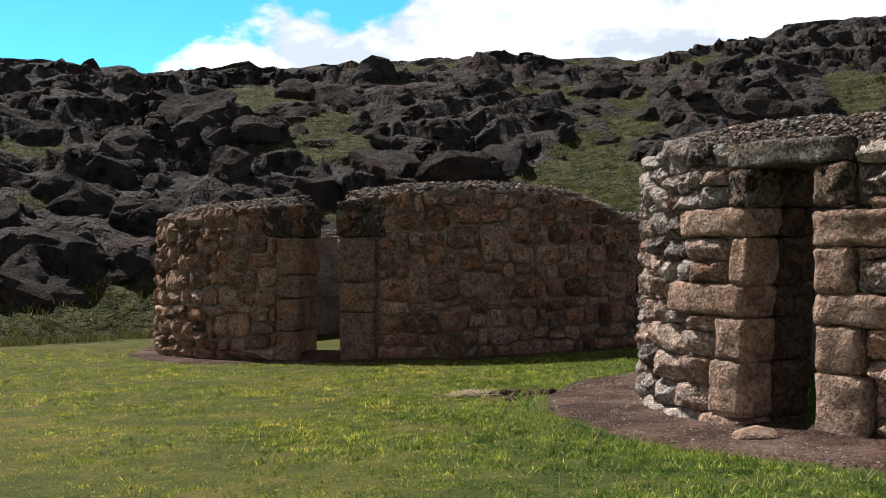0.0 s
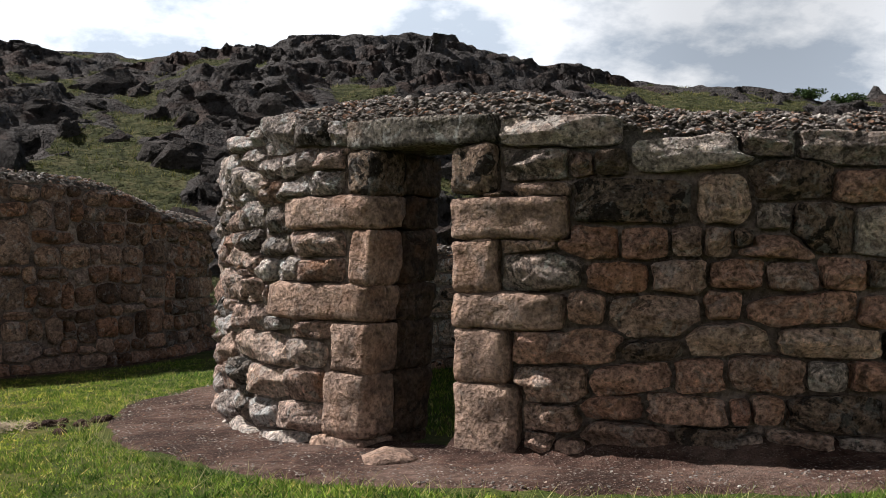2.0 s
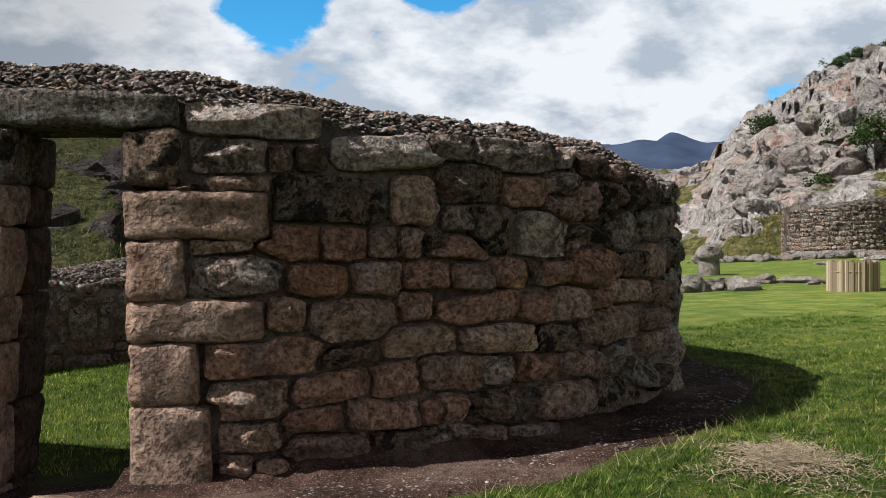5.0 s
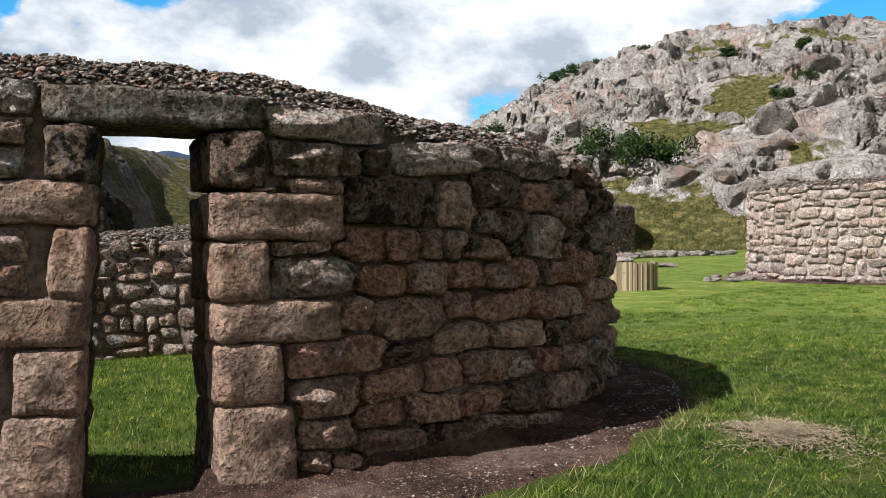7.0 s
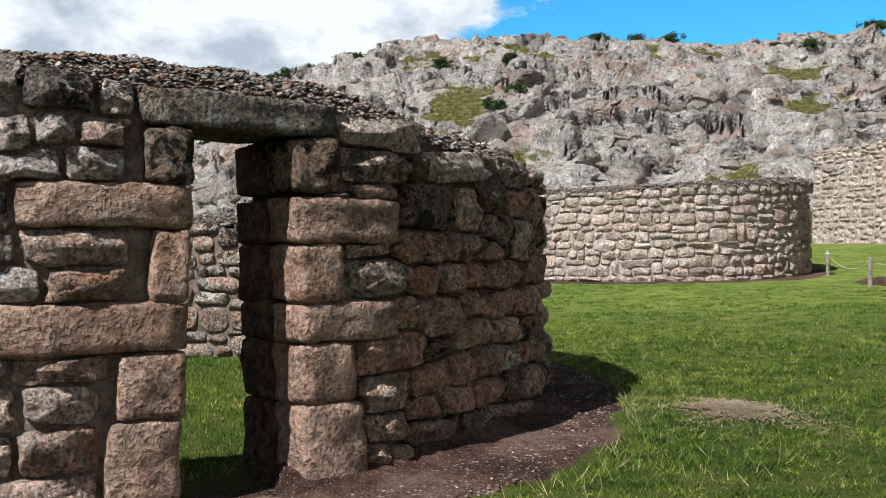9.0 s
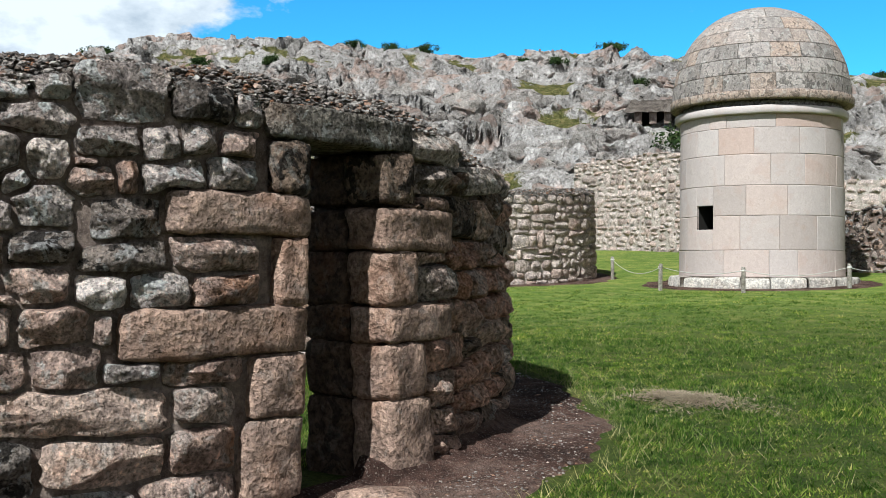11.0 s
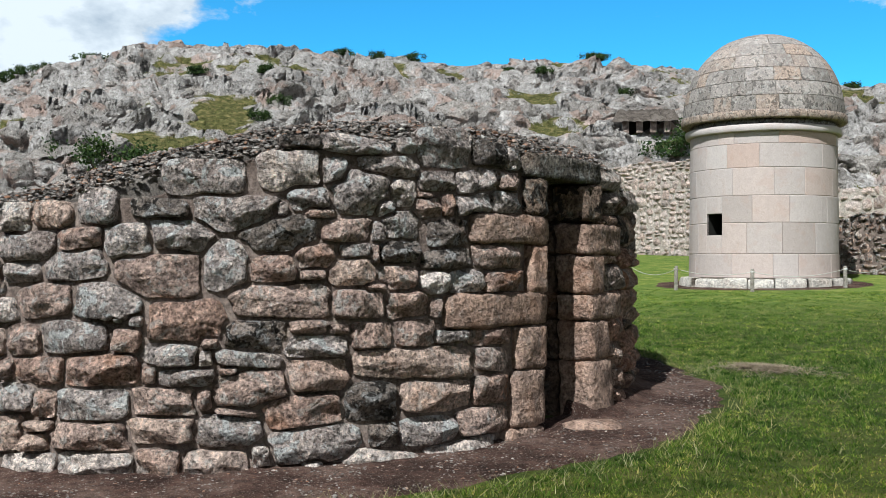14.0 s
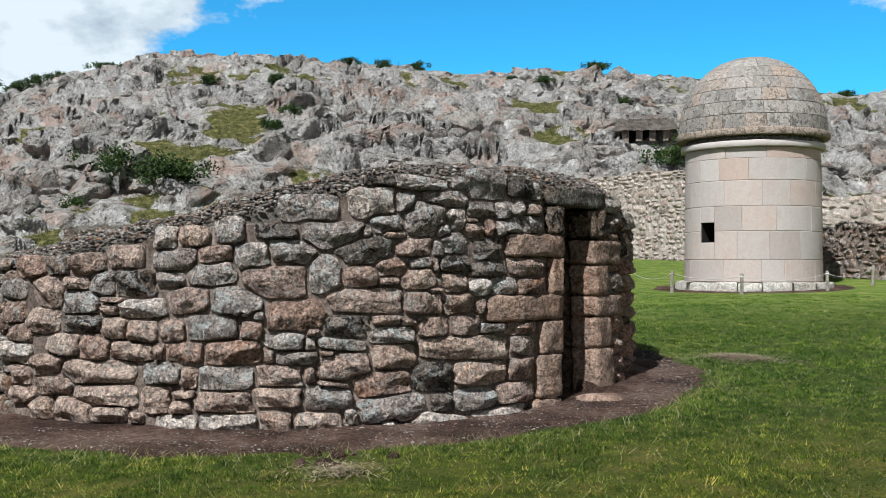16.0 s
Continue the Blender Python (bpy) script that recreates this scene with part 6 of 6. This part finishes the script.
FINE_ROCKS = [rock_mesh(s + 70, 3, 18, 0.2, 0.9, 0.04) for s in range(24)]
SMOOTH_ROCKS = [rock_mesh(s + 170, 3, 14, 0.16, 0.95, 0.025) for s in range(24)]
CHIPS = [rock_mesh(s, 2, 14, 0.25, 0.9, 0.07) for s in range(24)]
SMALL_ROCKS = [rock_mesh(40 + s, 2, 8, 0.1, 0.7) for s in range(6)]


def loose_rock(name, x, y, size, label, mat, seed, sink=0.25, group="", squash=(1, 1, 1), category="rock", shapes=None):
    v, f = (shapes or SMALL_ROCKS)[seed % len(shapes or SMALL_ROCKS)]
    r = random.Random(seed)
    a = r.uniform(0, 6.28)
    w = v * size * np.array(squash)
    w = np.stack([w[:, 0] * math.cos(a) - w[:, 1] * math.sin(a), w[:, 0] * math.sin(a) + w[:, 1] * math.cos(a), w[:, 2]], -1)
    ob = new(name, quad_mesh(name, w, f, mat, shapes is None))
    ob.location = (x, y, ground_z(x, y) + size * squash[2] * (0.7 - 2 * sink) * 0.75)
    return tagged(ob, label, category, group)


loose_rock("threshold_stone", 2.55, 6.52, 0.30, "low pale worn stone lying at the doorway foot", quoin_mat, 3, 0.4, squash=(1.15, 0.7, 0.4))
for k in range(16):
    r = random.Random(60 + k)
    loose_rock("earth_clod", 0.55 + r.gauss(0, 0.2), 9.4 + r.gauss(0, 0.2), r.uniform(0.03, 0.075), "brown clod of dug earth on the lawn", dirt_mat, 60 + k, 0.3, "clods of a small heap")
for k in range(10):
    r = random.Random(90 + k)
    a = radians(r.uniform(160, 300))
    d = HR + r.uniform(0.1, 0.5)
    loose_rock("fallen_stone", HX + d * math.cos(a), HY + d * math.sin(a), r.uniform(0.03, 0.06), "small fallen stone on the earth", stone_mat, 90 + k, 0.3, "fallen stones", (1, 1, 0.7))


# ---------------------------------------------------------------- crags on the slopes
def crags(name, yaws, count, sizes, mat, label, seed, upto=0.93, sink=0.42, shapes=FINE_ROCKS):
    r = np.random.default_rng(seed)
    yaw = r.uniform(yaws[0], yaws[1], count * 9)
    d0, d1, rocky = (np.interp(yaw, SLOPE_COLS[0], SLOPE_COLS[k]) for k in (1, 2, 4))
    d = d0 + 1.5 + (d1 * upto - d0) * r.uniform(0, 1, count * 9) ** 1.1
    a = np.radians(yaw)
    x, y = HUB[0] - np.sin(a) * d, HUB[1] + np.cos(a) * d
    z, on, bare, dark, _ = land(x, y)
    keep = np.nonzero(r.random(count * 9) < np.clip(bare * 1.3 - 0.35, 0.02, 1) * rocky)[0][:count]
    vs, fs, o = [], [], 0
    for i in keep:
        s = sizes[0] * (sizes[1] / sizes[0]) ** (r.random() ** 1.9)
        s *= 0.45 if d[i] > 0.62 * np.interp(yaw[i], SLOPE_COLS[0], SLOPE_COLS[2]) else 1.0
        v, f = (shapes if s > 0.7 else CHIPS)[r.integers(len(CHIPS))]
        t = r.uniform(0, 6.28)
        sq = r.uniform(0.75, 1.3, 3) * (1.25, 1.15, 0.85)
        w = v * s * sq
        tip = r.uniform(-0.35, 0.35)
        w = np.stack([w[:, 0] * math.cos(t) - w[:, 1] * math.sin(t), w[:, 0] * math.sin(t) + w[:, 1] * math.cos(t), w[:, 2] + w[:, 0] * tip], -1)
        vs.append(w + (x[i], y[i], z[i] - sink * s))
        fs.append(f + o)
        o += len(v)
    ob = new(name, quad_mesh(name, np.concatenate(vs), np.concatenate(fs), mat, False))
    return tagged(ob, label, "rocks", kind="stuff")


crags("grey_crags", (-136, -72), 1700, (0.3, 1.5), boulder_mat, "weathered grey boulders and ledges crowding the hillside", 5, 0.86, 0.32, SMOOTH_ROCKS)
crags("black_crags", (-54, 58), 2000, (0.25, 1.7), dark_boulder_mat, "dark volcanic boulders crowding the hillside, its shade put into their colour", 6, 0.72)


def tussocks():
    r = np.random.default_rng(8)
    n = 36000
    yaw = np.concatenate([r.uniform(-136, -74, n // 2), r.uniform(-54, 62, n // 2)])
    d0, d1 = (np.interp(yaw, SLOPE_COLS[0], SLOPE_COLS[k]) for k in (1, 2))
    d = d0 - 1.0 + (d1 - d0) * r.uniform(0, 1, n) ** 1.7
    a = np.radians(yaw)
    x, y = HUB[0] - np.sin(a) * d, HUB[1] + np.cos(a) * d
    z, on, bare, dark, _ = land(x, y)
    keep = (bare < 0.5) & (on > 0.02) & (r.random(n) > 0.45 * dark)
    x, y = x[keep], y[keep]
    k = 9
    x, y = np.repeat(x, k) + r.normal(0, 0.12, len(x) * k), np.repeat(y, k) + r.normal(0, 0.12, len(y) * k)
    blades("tussock_grass", x, y, land(x, y)[0] - 0.05, 0.21 + 0 * x, 0.02, ichu_mat, "yellow-green tussock grass between the rocks", 9, 0.8)


tussocks()


# ---------------------------------------------------------------- shrubs
def upslope(ex, ey, ez, yaw, elev):
    """Where a line of sight from a place on the lawn meets the slope; a line above the crest is lowered until it does."""
    a, d = radians(yaw), np.linspace(20, 170, 900)
    x, y = ex - math.sin(a) * d, ey + math.cos(a) * d
    z = land(x, y)[0]
    while True:
        hit = np.nonzero(z > ez + d * math.tan(radians(elev)))[0]
        if len(hit) or elev < -5:
            break
        elev -= 0.1
    i = hit[0] if len(hit) else 0
    return float(x[i]), float(y[i]), float(z[i])


def shrub(x, y, z, width, height, label, seed, name="shrub", trunk=0.0, category="shrub"):
    r = np.random.default_rng(seed)
    ob = thing(name, label, category, "shrubs on the slopes", at=(x, y, z))
    # crown of leaf clusters
    m = 26
    c = np.stack([r.normal(0, 0.30, m) * width, r.normal(0, 0.30, m) * width, trunk + height * (0.02 + 0.6 * r.random(m))], -1)
    k = 70
    p = (c[:, None, :] + r.normal(0, 1, (m, k, 3)) * np.array([0.10 * width, 0.10 * width, 0.12 * height])).reshape(-1, 3)
    p[:, 2] = np.maximum(p[:, 2], 0.02)
    n = len(p)
    u, w = r.normal(0, 1, (n, 3)), r.normal(0, 1, (n, 3))
    size = 0.035 + 0.03 * width
    u, w = u / np.linalg.norm(u, axis=1, keepdims=True) * size, w / np.linalg.norm(w, axis=1, keepdims=True) * size * 0.6
    v = np.stack([p - u, p + w, p + u, p - w], 1).reshape(-1, 3)
    part("crown", quad_mesh("crown", v, np.arange(4 * n).reshape(-1, 4), bush_mat, False), ob)
    # stems
    vs, fs = [], []
    for i in range(5):
        b = np.array([r.normal(0, 0.05) * width, r.normal(0, 0.05) * width, -0.1])
        t = c[r.integers(m)]
        o = len(vs)
        for q, rad in ((b, 0.05 + 0.02 * height), ((b * 0.4 + t * 0.6) + r.normal(0, 0.05, 3), 0.03 + 0.01 * height), (t, 0.015)):
            vs += [tuple(q + rad * np.array([math.cos(s), math.sin(s), 0])) for s in (0, 1.26, 2.51, 3.77, 5.03)]
        for ring in (0, 5):
            fs += [(o + ring + j, o + ring + (j + 1) % 5, o + ring + 5 + (j + 1) % 5, o + ring + 5 + j) for j in range(5)]
    part("stem", mesh_from("stem", vs, fs, bark_mat), ob)
    return ob


END = (-7.77, 10.23, 1.47)
SHRUBS = [(-80.2, 10.8, 2.6, 1.9), (-82, 10.6, 1.9, 1.4), (-84.4, 11.1, 3.3, 1.5), (-81, 9.9, 2.6, 1.7), (-96.6, 10.7, 2.1, 1.3), (-98.4, 10.7, 2.1, 1.7), (-100.1, 10.5, 2.1, 1.5), (-92.8, 9.6, 1.8, 1.2), (-109.3, 10.6, 1.2, 1.2), (-109.6, 10.3, 1.9, 1.2), (-105.2, 9.8, 1.1, 0.9), (-106.8, 9.4, 1.9, 1.2), (-93.6, 7.9, 1.7, 1.5), (-92.7, 7.2, 1.7, 1.4), (-85, 4.1, 2.6, 2.6), (-87.5, 4.4, 3.1, 2.1), (-82.7, 3, 1.5, 1.2), (-113.6, 4.9, 2.6, 2.5), (-110.8, 8.4, 1.9, 1.5), (-89.4, 9.4, 1.7, 1.1), (-122, 8.8, 1.9, 1.2), (-78.6, 5.6, 2.0, 1.5)]
for i, (yaw, el, w, h) in enumerate(SHRUBS):
    sx, sy, sz = upslope(*END, yaw, el)
    near = 1.0 if el < 7 else 0.68
    shrub(sx, sy, sz - 0.3, w * near, h * near, "dark green shrub growing among the grey rocks", 200 + i, trunk=0.3 if i == 14 else 0.0)
for i, (yaw, el) in enumerate([(-37.7, 8.0), (-40.7, 8.3), (-45.0, 7.8), (-35.6, 8.4)]):
    sx, sy, sz = upslope(0.2, 0.97, 1.4, yaw, el)
    shrub(sx, sy, sz - 0.25, 1.15, 0.75, "dark shrub on the far crest", 300 + i)


# ---------------------------------------------------------------- terrace walls behind the tower
def field_wall(name, x0, y0, x1, y1, z0, height, label, mats, seed, size=(0.2, 0.36), core=None, limit=220, dip=0.15):
    rng = random.Random(seed)
    ln = math.hypot(x1 - x0, y1 - y0)
    ob = thing(name, label, "stone wall")
    f = line_face(x0, y0, x1, y1, 0.04)
    top = lambda u: z0 + height + dip * noise.noise((u * 0.5, seed, 0)) + 0.5 * dip * noise.noise((u * 2.3, seed, 5))
    vs, n = [], max(8, int(ln / 0.6))
    for i in range(n + 1):
        u = ln * i / n
        vs += [f(u, z0 - 0.6, -0.02), f(u, top(u) - 0.03, -0.02), f(u, top(u) - 0.03, -0.55), f(u, z0 - 0.6, -0.6)]
    fs = [(4 * i + k, 4 * i + 4 + k, 4 * i + 5 + k, 4 * i + 1 + k) for i in range(n) for k in range(3)] + [(0, 1, 2, 3), (4 * n + 3, 4 * n + 2, 4 * n + 1, 4 * n)]
    part("wall_core", mesh_from("wall_core", vs, fs, core or pale_mud_mat, False), ob)
    patches = courses(0, ln, lambda u: z0 - 0.15, top, size[0], size[1], rng, big=0.14, uneven=0.34, gap=0.007)
    lay_stones(ob, f, patches, mats[0], mats[1], rng, (0.06, 0.12), limit, 14, 1.3)
    return ob


def polar(ex, ey, yaw, d):
    return ex - math.sin(radians(yaw)) * d, ey + math.cos(radians(yaw)) * d


A0, A1 = (45.2, -7.2), (34.0, -11.95)
field_wall("terrace_wall", *A0, *A1, 1.6, 4.3, "high sunlit terrace wall of pale rounded stones", (pale_stone_mat, pale_rest_mat), 41, (0.27, 0.42))
B0, B1 = (34.9, -12.4), (27.1, -20.8)
field_wall("terrace_wall", *B0, *B1, 1.85, 2.5, "sunlit terrace wall of pale stones beyond the tower", (pale_stone_mat, pale_rest_mat), 42, (0.25, 0.4), limit=120)
D0, D1 = (25.1, -9.1), (16.9, -11.2)
field_wall("ruined_wall", *D0, *D1, 1.05, 1.75, "dark tumbled field stone wall beside the tower", (grey_stone_mat, grey_rest_mat), 43, (0.22, 0.4), mud_mat, 120, 0.5)
round_ruin(48.6, 15.2, 2.7, 0.5, curve_of([(0, 1.95), (180, 1.95), (230, 2.15), (360, 1.95)]), [(120, 131)], (100, 290), "small round ruin of grey stone at the foot of the crags", (grey_stone_mat, grey_rest_mat), 0.2, 0.36, 51, 60, 10, 1500)
round_ruin(43.6, 25.2, 2.2, 0.5, curve_of([(0, 1.4), (360, 1.4)]), [], (100, 290), "low round ruin of grey stone on the grass", (grey_stone_mat, grey_rest_mat), 0.2, 0.36, 52, 60, 10, 1500)


# ---------------------------------------------------------------- posts, rope and small things on the far lawn
def fence_post(x, y, h, lean):
    ob = thing("fence_post", "short weathered wooden post carrying a white rope", "post", "rope fence posts", at=(x, y, ground_z(x, y)))
    vs, fs = [], []
    for k, (rad, z) in enumerate(((0.05, -0.1), (0.05, h * 0.5), (0.047, h - 0.02), (0.03, h))):
        vs += [(rad * math.cos(t) + lean * z, rad * math.sin(t), z) for t in (i * math.pi / 4 for i in range(8))]
    fs = [(8 * k + i, 8 * k + (i + 1) % 8, 8 * k + 8 + (i + 1) % 8, 8 * k + 8 + i) for k in range(3) for i in range(8)] + [tuple(range(24, 32))]
    part("shaft", mesh_from("shaft", vs, fs, wood_mat), ob)
    part("collar", ring_band(0, 0, 0.045, 0.06, h - 0.10, h - 0.06, rope_mat, random.Random(1), 12), ob, "white rope knot")
    return Vector((x + lean * h, y, ground_z(x, y) + h - 0.08))


def rope(a, b):
    vs, n = [], 14
    for i in range(n + 1):
        t = i / n
        p = a.lerp(b, t) - Vector((0, 0, 0.22 * 4 * t * (1 - t) * (a - b).length / 4))
        vs += [(p.x, p.y, p.z + 0.008), (p.x, p.y, p.z - 0.008), (p.x + 0.008, p.y + 0.005, p.z)]
    fs = [(3 * i + k, 3 * i + (k + 1) % 3, 3 * i + 3 + (k + 1) % 3, 3 * i + 3 + k) for i in range(n) for k in range(3)]
    tagged(new("rope", mesh_from("rope", vs, fs, rope_mat)), "thin white rope slung between the posts", "rope", "rope fence")


tops = [fence_post(x, y, h, l) for x, y, h, l in ((24.9, -2.36, 0.62, 0.05), (20.42, -1.98, 0.62, -0.04), (18.73, -3.21, 0.56, 0.0), (19.04, -5.88, 0.56, 0.02), (20.76, -8.36, 0.6, -0.05))]
for a, b in zip(tops, tops[1:]):
    rope(a, b)


def straw_drum(x, y, r, h):
    ob = thing("straw_drum", "squat round drum of bundled golden reeds on the lawn", "straw drum", at=(x, y, ground_z(x, y)))
    rr = random.Random(7)
    vs, fs = [], []
    for i in range(90):
        t = 2 * math.pi * i / 90
        q, w, top = r * rr.uniform(0.97, 1.03), 0.034, h * rr.uniform(0.95, 1.04)
        o = len(vs)
        for z in (-0.03, top):
            for s, e in ((-w, 0.0), (0.0, 0.025), (w, 0.0), (0, -0.05)):
                vs.append(((q + e) * math.cos(t) - s * math.sin(t), (q + e) * math.sin(t) + s * math.cos(t), z))
        fs += [(o + k, o + (k + 1) % 4, o + 4 + (k + 1) % 4, o + 4 + k) for k in range(4)] + [(o + 4, o + 5, o + 6, o + 7)]
    part("reeds", mesh_from("reeds", vs, fs, straw_mat, False), ob)
    part("lid", ring_band(0, 0, 0.0, r * 0.96, h * 0.86, h * 0.93, straw_mat, rr, 40), ob)
    part("binding", ring_band(0, 0, r * 0.9, r * 1.04, h * 0.62, h * 0.67, straw_mat, rr, 40), ob)


straw_drum(20.69, 7.49, 0.45, 0.56)
def capped_stone(x, y):
    ob = thing("capped_stone", "squat grey stone drum under a rounded cap stone", "stone pillar", at=(x, y, ground_z(x, y)))

    def turned(name, prof, seed):
        vs, n = [], 28
        for r, z in prof:
            for i in range(n):
                t = 2 * math.pi * i / n
                q = r * (1 + 0.07 * noise.noise((math.cos(t) * 1.6, math.sin(t) * 1.6, z * 3 + seed)))
                vs.append((q * math.cos(t), q * math.sin(t), z + 0.02 * noise.noise((math.cos(t) * 2, math.sin(t) * 2, seed))))
        fs = [(k * n + i, k * n + (i + 1) % n, k * n + n + (i + 1) % n, k * n + n + i) for k in range(len(prof) - 1) for i in range(n)]
        part(name, mesh_from(name, vs, fs, boulder_mat), ob)
    turned("drum", [(0.30, -0.1), (0.29, 0.12), (0.27, 0.42), (0.2, 0.46)], 1.0)
    turned("cap", [(0.1, 0.43), (0.34, 0.45), (0.385, 0.52), (0.37, 0.62), (0.30, 0.74), (0.17, 0.82), (0.0, 0.84)], 5.0)


capped_stone(27.34, 12.99)


def rubble(name, x0, y0, x1, y1, count, spread, size, label, seed):
    """A row of tumbled field stones as one heap."""
    r = np.random.default_rng(seed)
    t = r.uniform(0, 1, count)
    x = x0 + (x1 - x0) * t + r.normal(0, spread, count)
    y = y0 + (y1 - y0) * t + r.normal(0, spread, count)
    z = land(x, y)[0]
    vs, fs, o = [], [], 0
    for i in range(count):
        v, f = SMALL_ROCKS[r.integers(len(SMALL_ROCKS))]
        s, a = size * r.uniform(0.45, 1.4), r.uniform(0, 6.28)
        w = v * s * r.uniform(0.75, 1.25, 3) * (1.2, 1.0, 0.8)
        w = np.stack([w[:, 0] * math.cos(a) - w[:, 1] * math.sin(a), w[:, 0] * math.sin(a) + w[:, 1] * math.cos(a), w[:, 2]], -1)
        vs.append(w + (x[i], y[i], z[i] + 0.25 * s * (1 + (r.random() < 0.3))))
        fs.append(f + o)
        o += len(v)
    tagged(new(name, quad_mesh(name, np.concatenate(vs), np.concatenate(fs), boulder_mat)), label, "rubble", kind="stuff")


rubble("rubble_row", 38.25, 17.7, 40.8, 9.5, 240, 0.35, 0.22, "row of tumbled grey stones at the hill foot", 31)
rubble("rubble_patch", 42.0, 9.7, 41.0, 7.8, 60, 0.4, 0.16, "low patch of scattered stones on the grass", 32)
rubble("rubble_patch", 24.05, 6.26, 25.2, 5.0, 70, 0.25, 0.09, "low patch of scattered stones on the grass", 33)
for k, (x, y, s, q) in enumerate(((20.5, 10.6, 0.38, (1.1, 1, 0.9)), (21.0, 10.35, 0.32, (1.3, 0.9, 0.8)), (21.8, 10.36, 0.34, (1.2, 1, 0.8)), (21.0, 9.75, 0.36, (1.2, 1, 0.75)), (21.4, 10.0, 0.34, (1.5, 0.9, 0.8)), (20.3, 11.0, 0.38, (1.2, 1.1, 0.9)),
                                  (23.4, 10.1, 0.3, (1.5, 1, 0.6)), (23.6, 9.65, 0.28, (1.7, 1, 0.5)), (23.6, 9.2, 0.32, (1.9, 1, 0.4)), (23.0, 8.8, 0.26, (1.5, 1.1, 0.35)), (33.56, 11.41, 0.5, (1.8, 1.2, 0.3)), (36.93, 10.98, 0.45, (1.6, 1, 0.35)), (31.89, 8.53, 0.35, (1.4, 1, 0.4)))):
    loose_rock("boulder", x, y, s, "grey stone lying on the lawn", boulder_mat, 400 + k, 0.15, "stones strewn on the far lawn", q, shapes=FINE_ROCKS)


def thatched_hut(yaw, el):
    x, y, z = upslope(*END, yaw, el)
    ob = thing("thatched_hut", "low stone hut with a shaggy grey thatched roof on the slope", "hut", at=(x, y, z - 0.2))
    ob.rotation_euler = (0, 0, radians(yaw))
    def box(name, x0, x1, y0, y1, z0, z1, mat):
        bm = bmesh.new()
        bmesh.ops.create_cube(bm, size=1.0)
        for v in bm.verts:
            v.co = 0.62 * Vector((x0 + (x1 - x0) * (v.co.x + 0.5), y0 + (y1 - y0) * (v.co.y + 0.5), z0 + (z1 - z0) * (v.co.z + 0.5)))
        bmesh.ops.bevel(bm, geom=bm.edges[:], offset=0.03, segments=1, affect="EDGES")
        me = bpy.data.meshes.new(name)
        bm.to_mesh(me)
        bm.free()
        me.materials.append(mat)
        return part(name, me, ob)
    for a, b in ((-2.4, -1.7), (-1.0, -0.3), (0.4, 1.1), (1.8, 2.4)):
        box("pier", a, b, -1.2, -0.8, 0, 1.5, mud_mat)
    # black colour stands in for the shaded inside of the hut
    box("back_wall", -2.4, 2.4, 0.9, 1.3, 0, 1.5, hollow_shade_mat)
    box("side_wall", -2.45, -2.15, -0.8, 0.9, 0, 1.5, pale_mud_mat)
    box("side_wall", 2.15, 2.45, -0.8, 0.9, 0, 1.5, pale_mud_mat)
    vs = []
    rr = random.Random(2)
    for i in range(25):
        u = -3.3 + 6.6 * i / 24
        for v, hh in ((-1.9, 1.0), (-0.95, 1.85), (0.0, 2.55), (0.95, 1.85), (1.9, 1.0)):
            vs.append((0.62 * u * (1 - 0.12 * (hh - 1.3)), 0.62 * v + rr.uniform(-0.04, 0.04), 0.58 * hh + 0.1 + rr.uniform(-0.05, 0.05)))
    part("thatch", grid_mesh("thatch", vs, 25, 5, thatch_mat), ob)


thatch_mat = earth_material("grey_thatch", [(0.05, 0.04, 0.034), (0.085, 0.07, 0.06), (0.13, 0.11, 0.095)], 2.0)
thatched_hut(-112.1, 6.5)


# ---------------------------------------------------------------- far mountains
def mountains():
    keys = [(-36, 4.0), (-48, 4.8), (-55, 5.4), (-60.3, 6.2), (-62.5, 6.25), (-64.5, 6.3), (-65.5, 6.3), (-66.4, 6.5), (-67.4, 6.35), (-69.3, 6.25), (-73, 5.9), (-82, 4.6)]
    ys, es = zip(*sorted(keys))
    vs, n, k = [], 240, 12
    for i in range(n):
        yaw = -84 + 50 * i / (n - 1)
        e = np.interp(yaw, ys, es)
        for j in range(k):
            f = j / (k - 1)
            d = 2300 + 900 * f
            x, y = polar(0, 4, yaw, d)
            h = math.tan(radians(e)) * 3200 * f ** 0.8 + 60 * f * (noise.noise((x / 260, y / 260, 0)) + 0.5 * noise.noise((x / 90, y / 90, 3)))
            vs.append((x, y, h - 20))
    tagged(new("far_mountains", grid_mesh("far_mountains", vs, n, k, mountain_mat)), "hazy blue mountain ridge beyond the valley", "mountains", kind="structure")


mountains()


dirt_ring("dirt_path_east", 26.9, 1.7, 4.05, curve_of([(0, 0.5), (360, 0.5)]), "trodden earth at the foot of the pale round wall", 12)
dirt_ring("dirt_path_tower", TX, TY, TR + 0.25, curve_of([(0, 0.5), (90, 0.75), (140, 0.6), (200, 0.8), (270, 0.5), (360, 0.5)]), "trodden earth round the foot of the tower", 14)
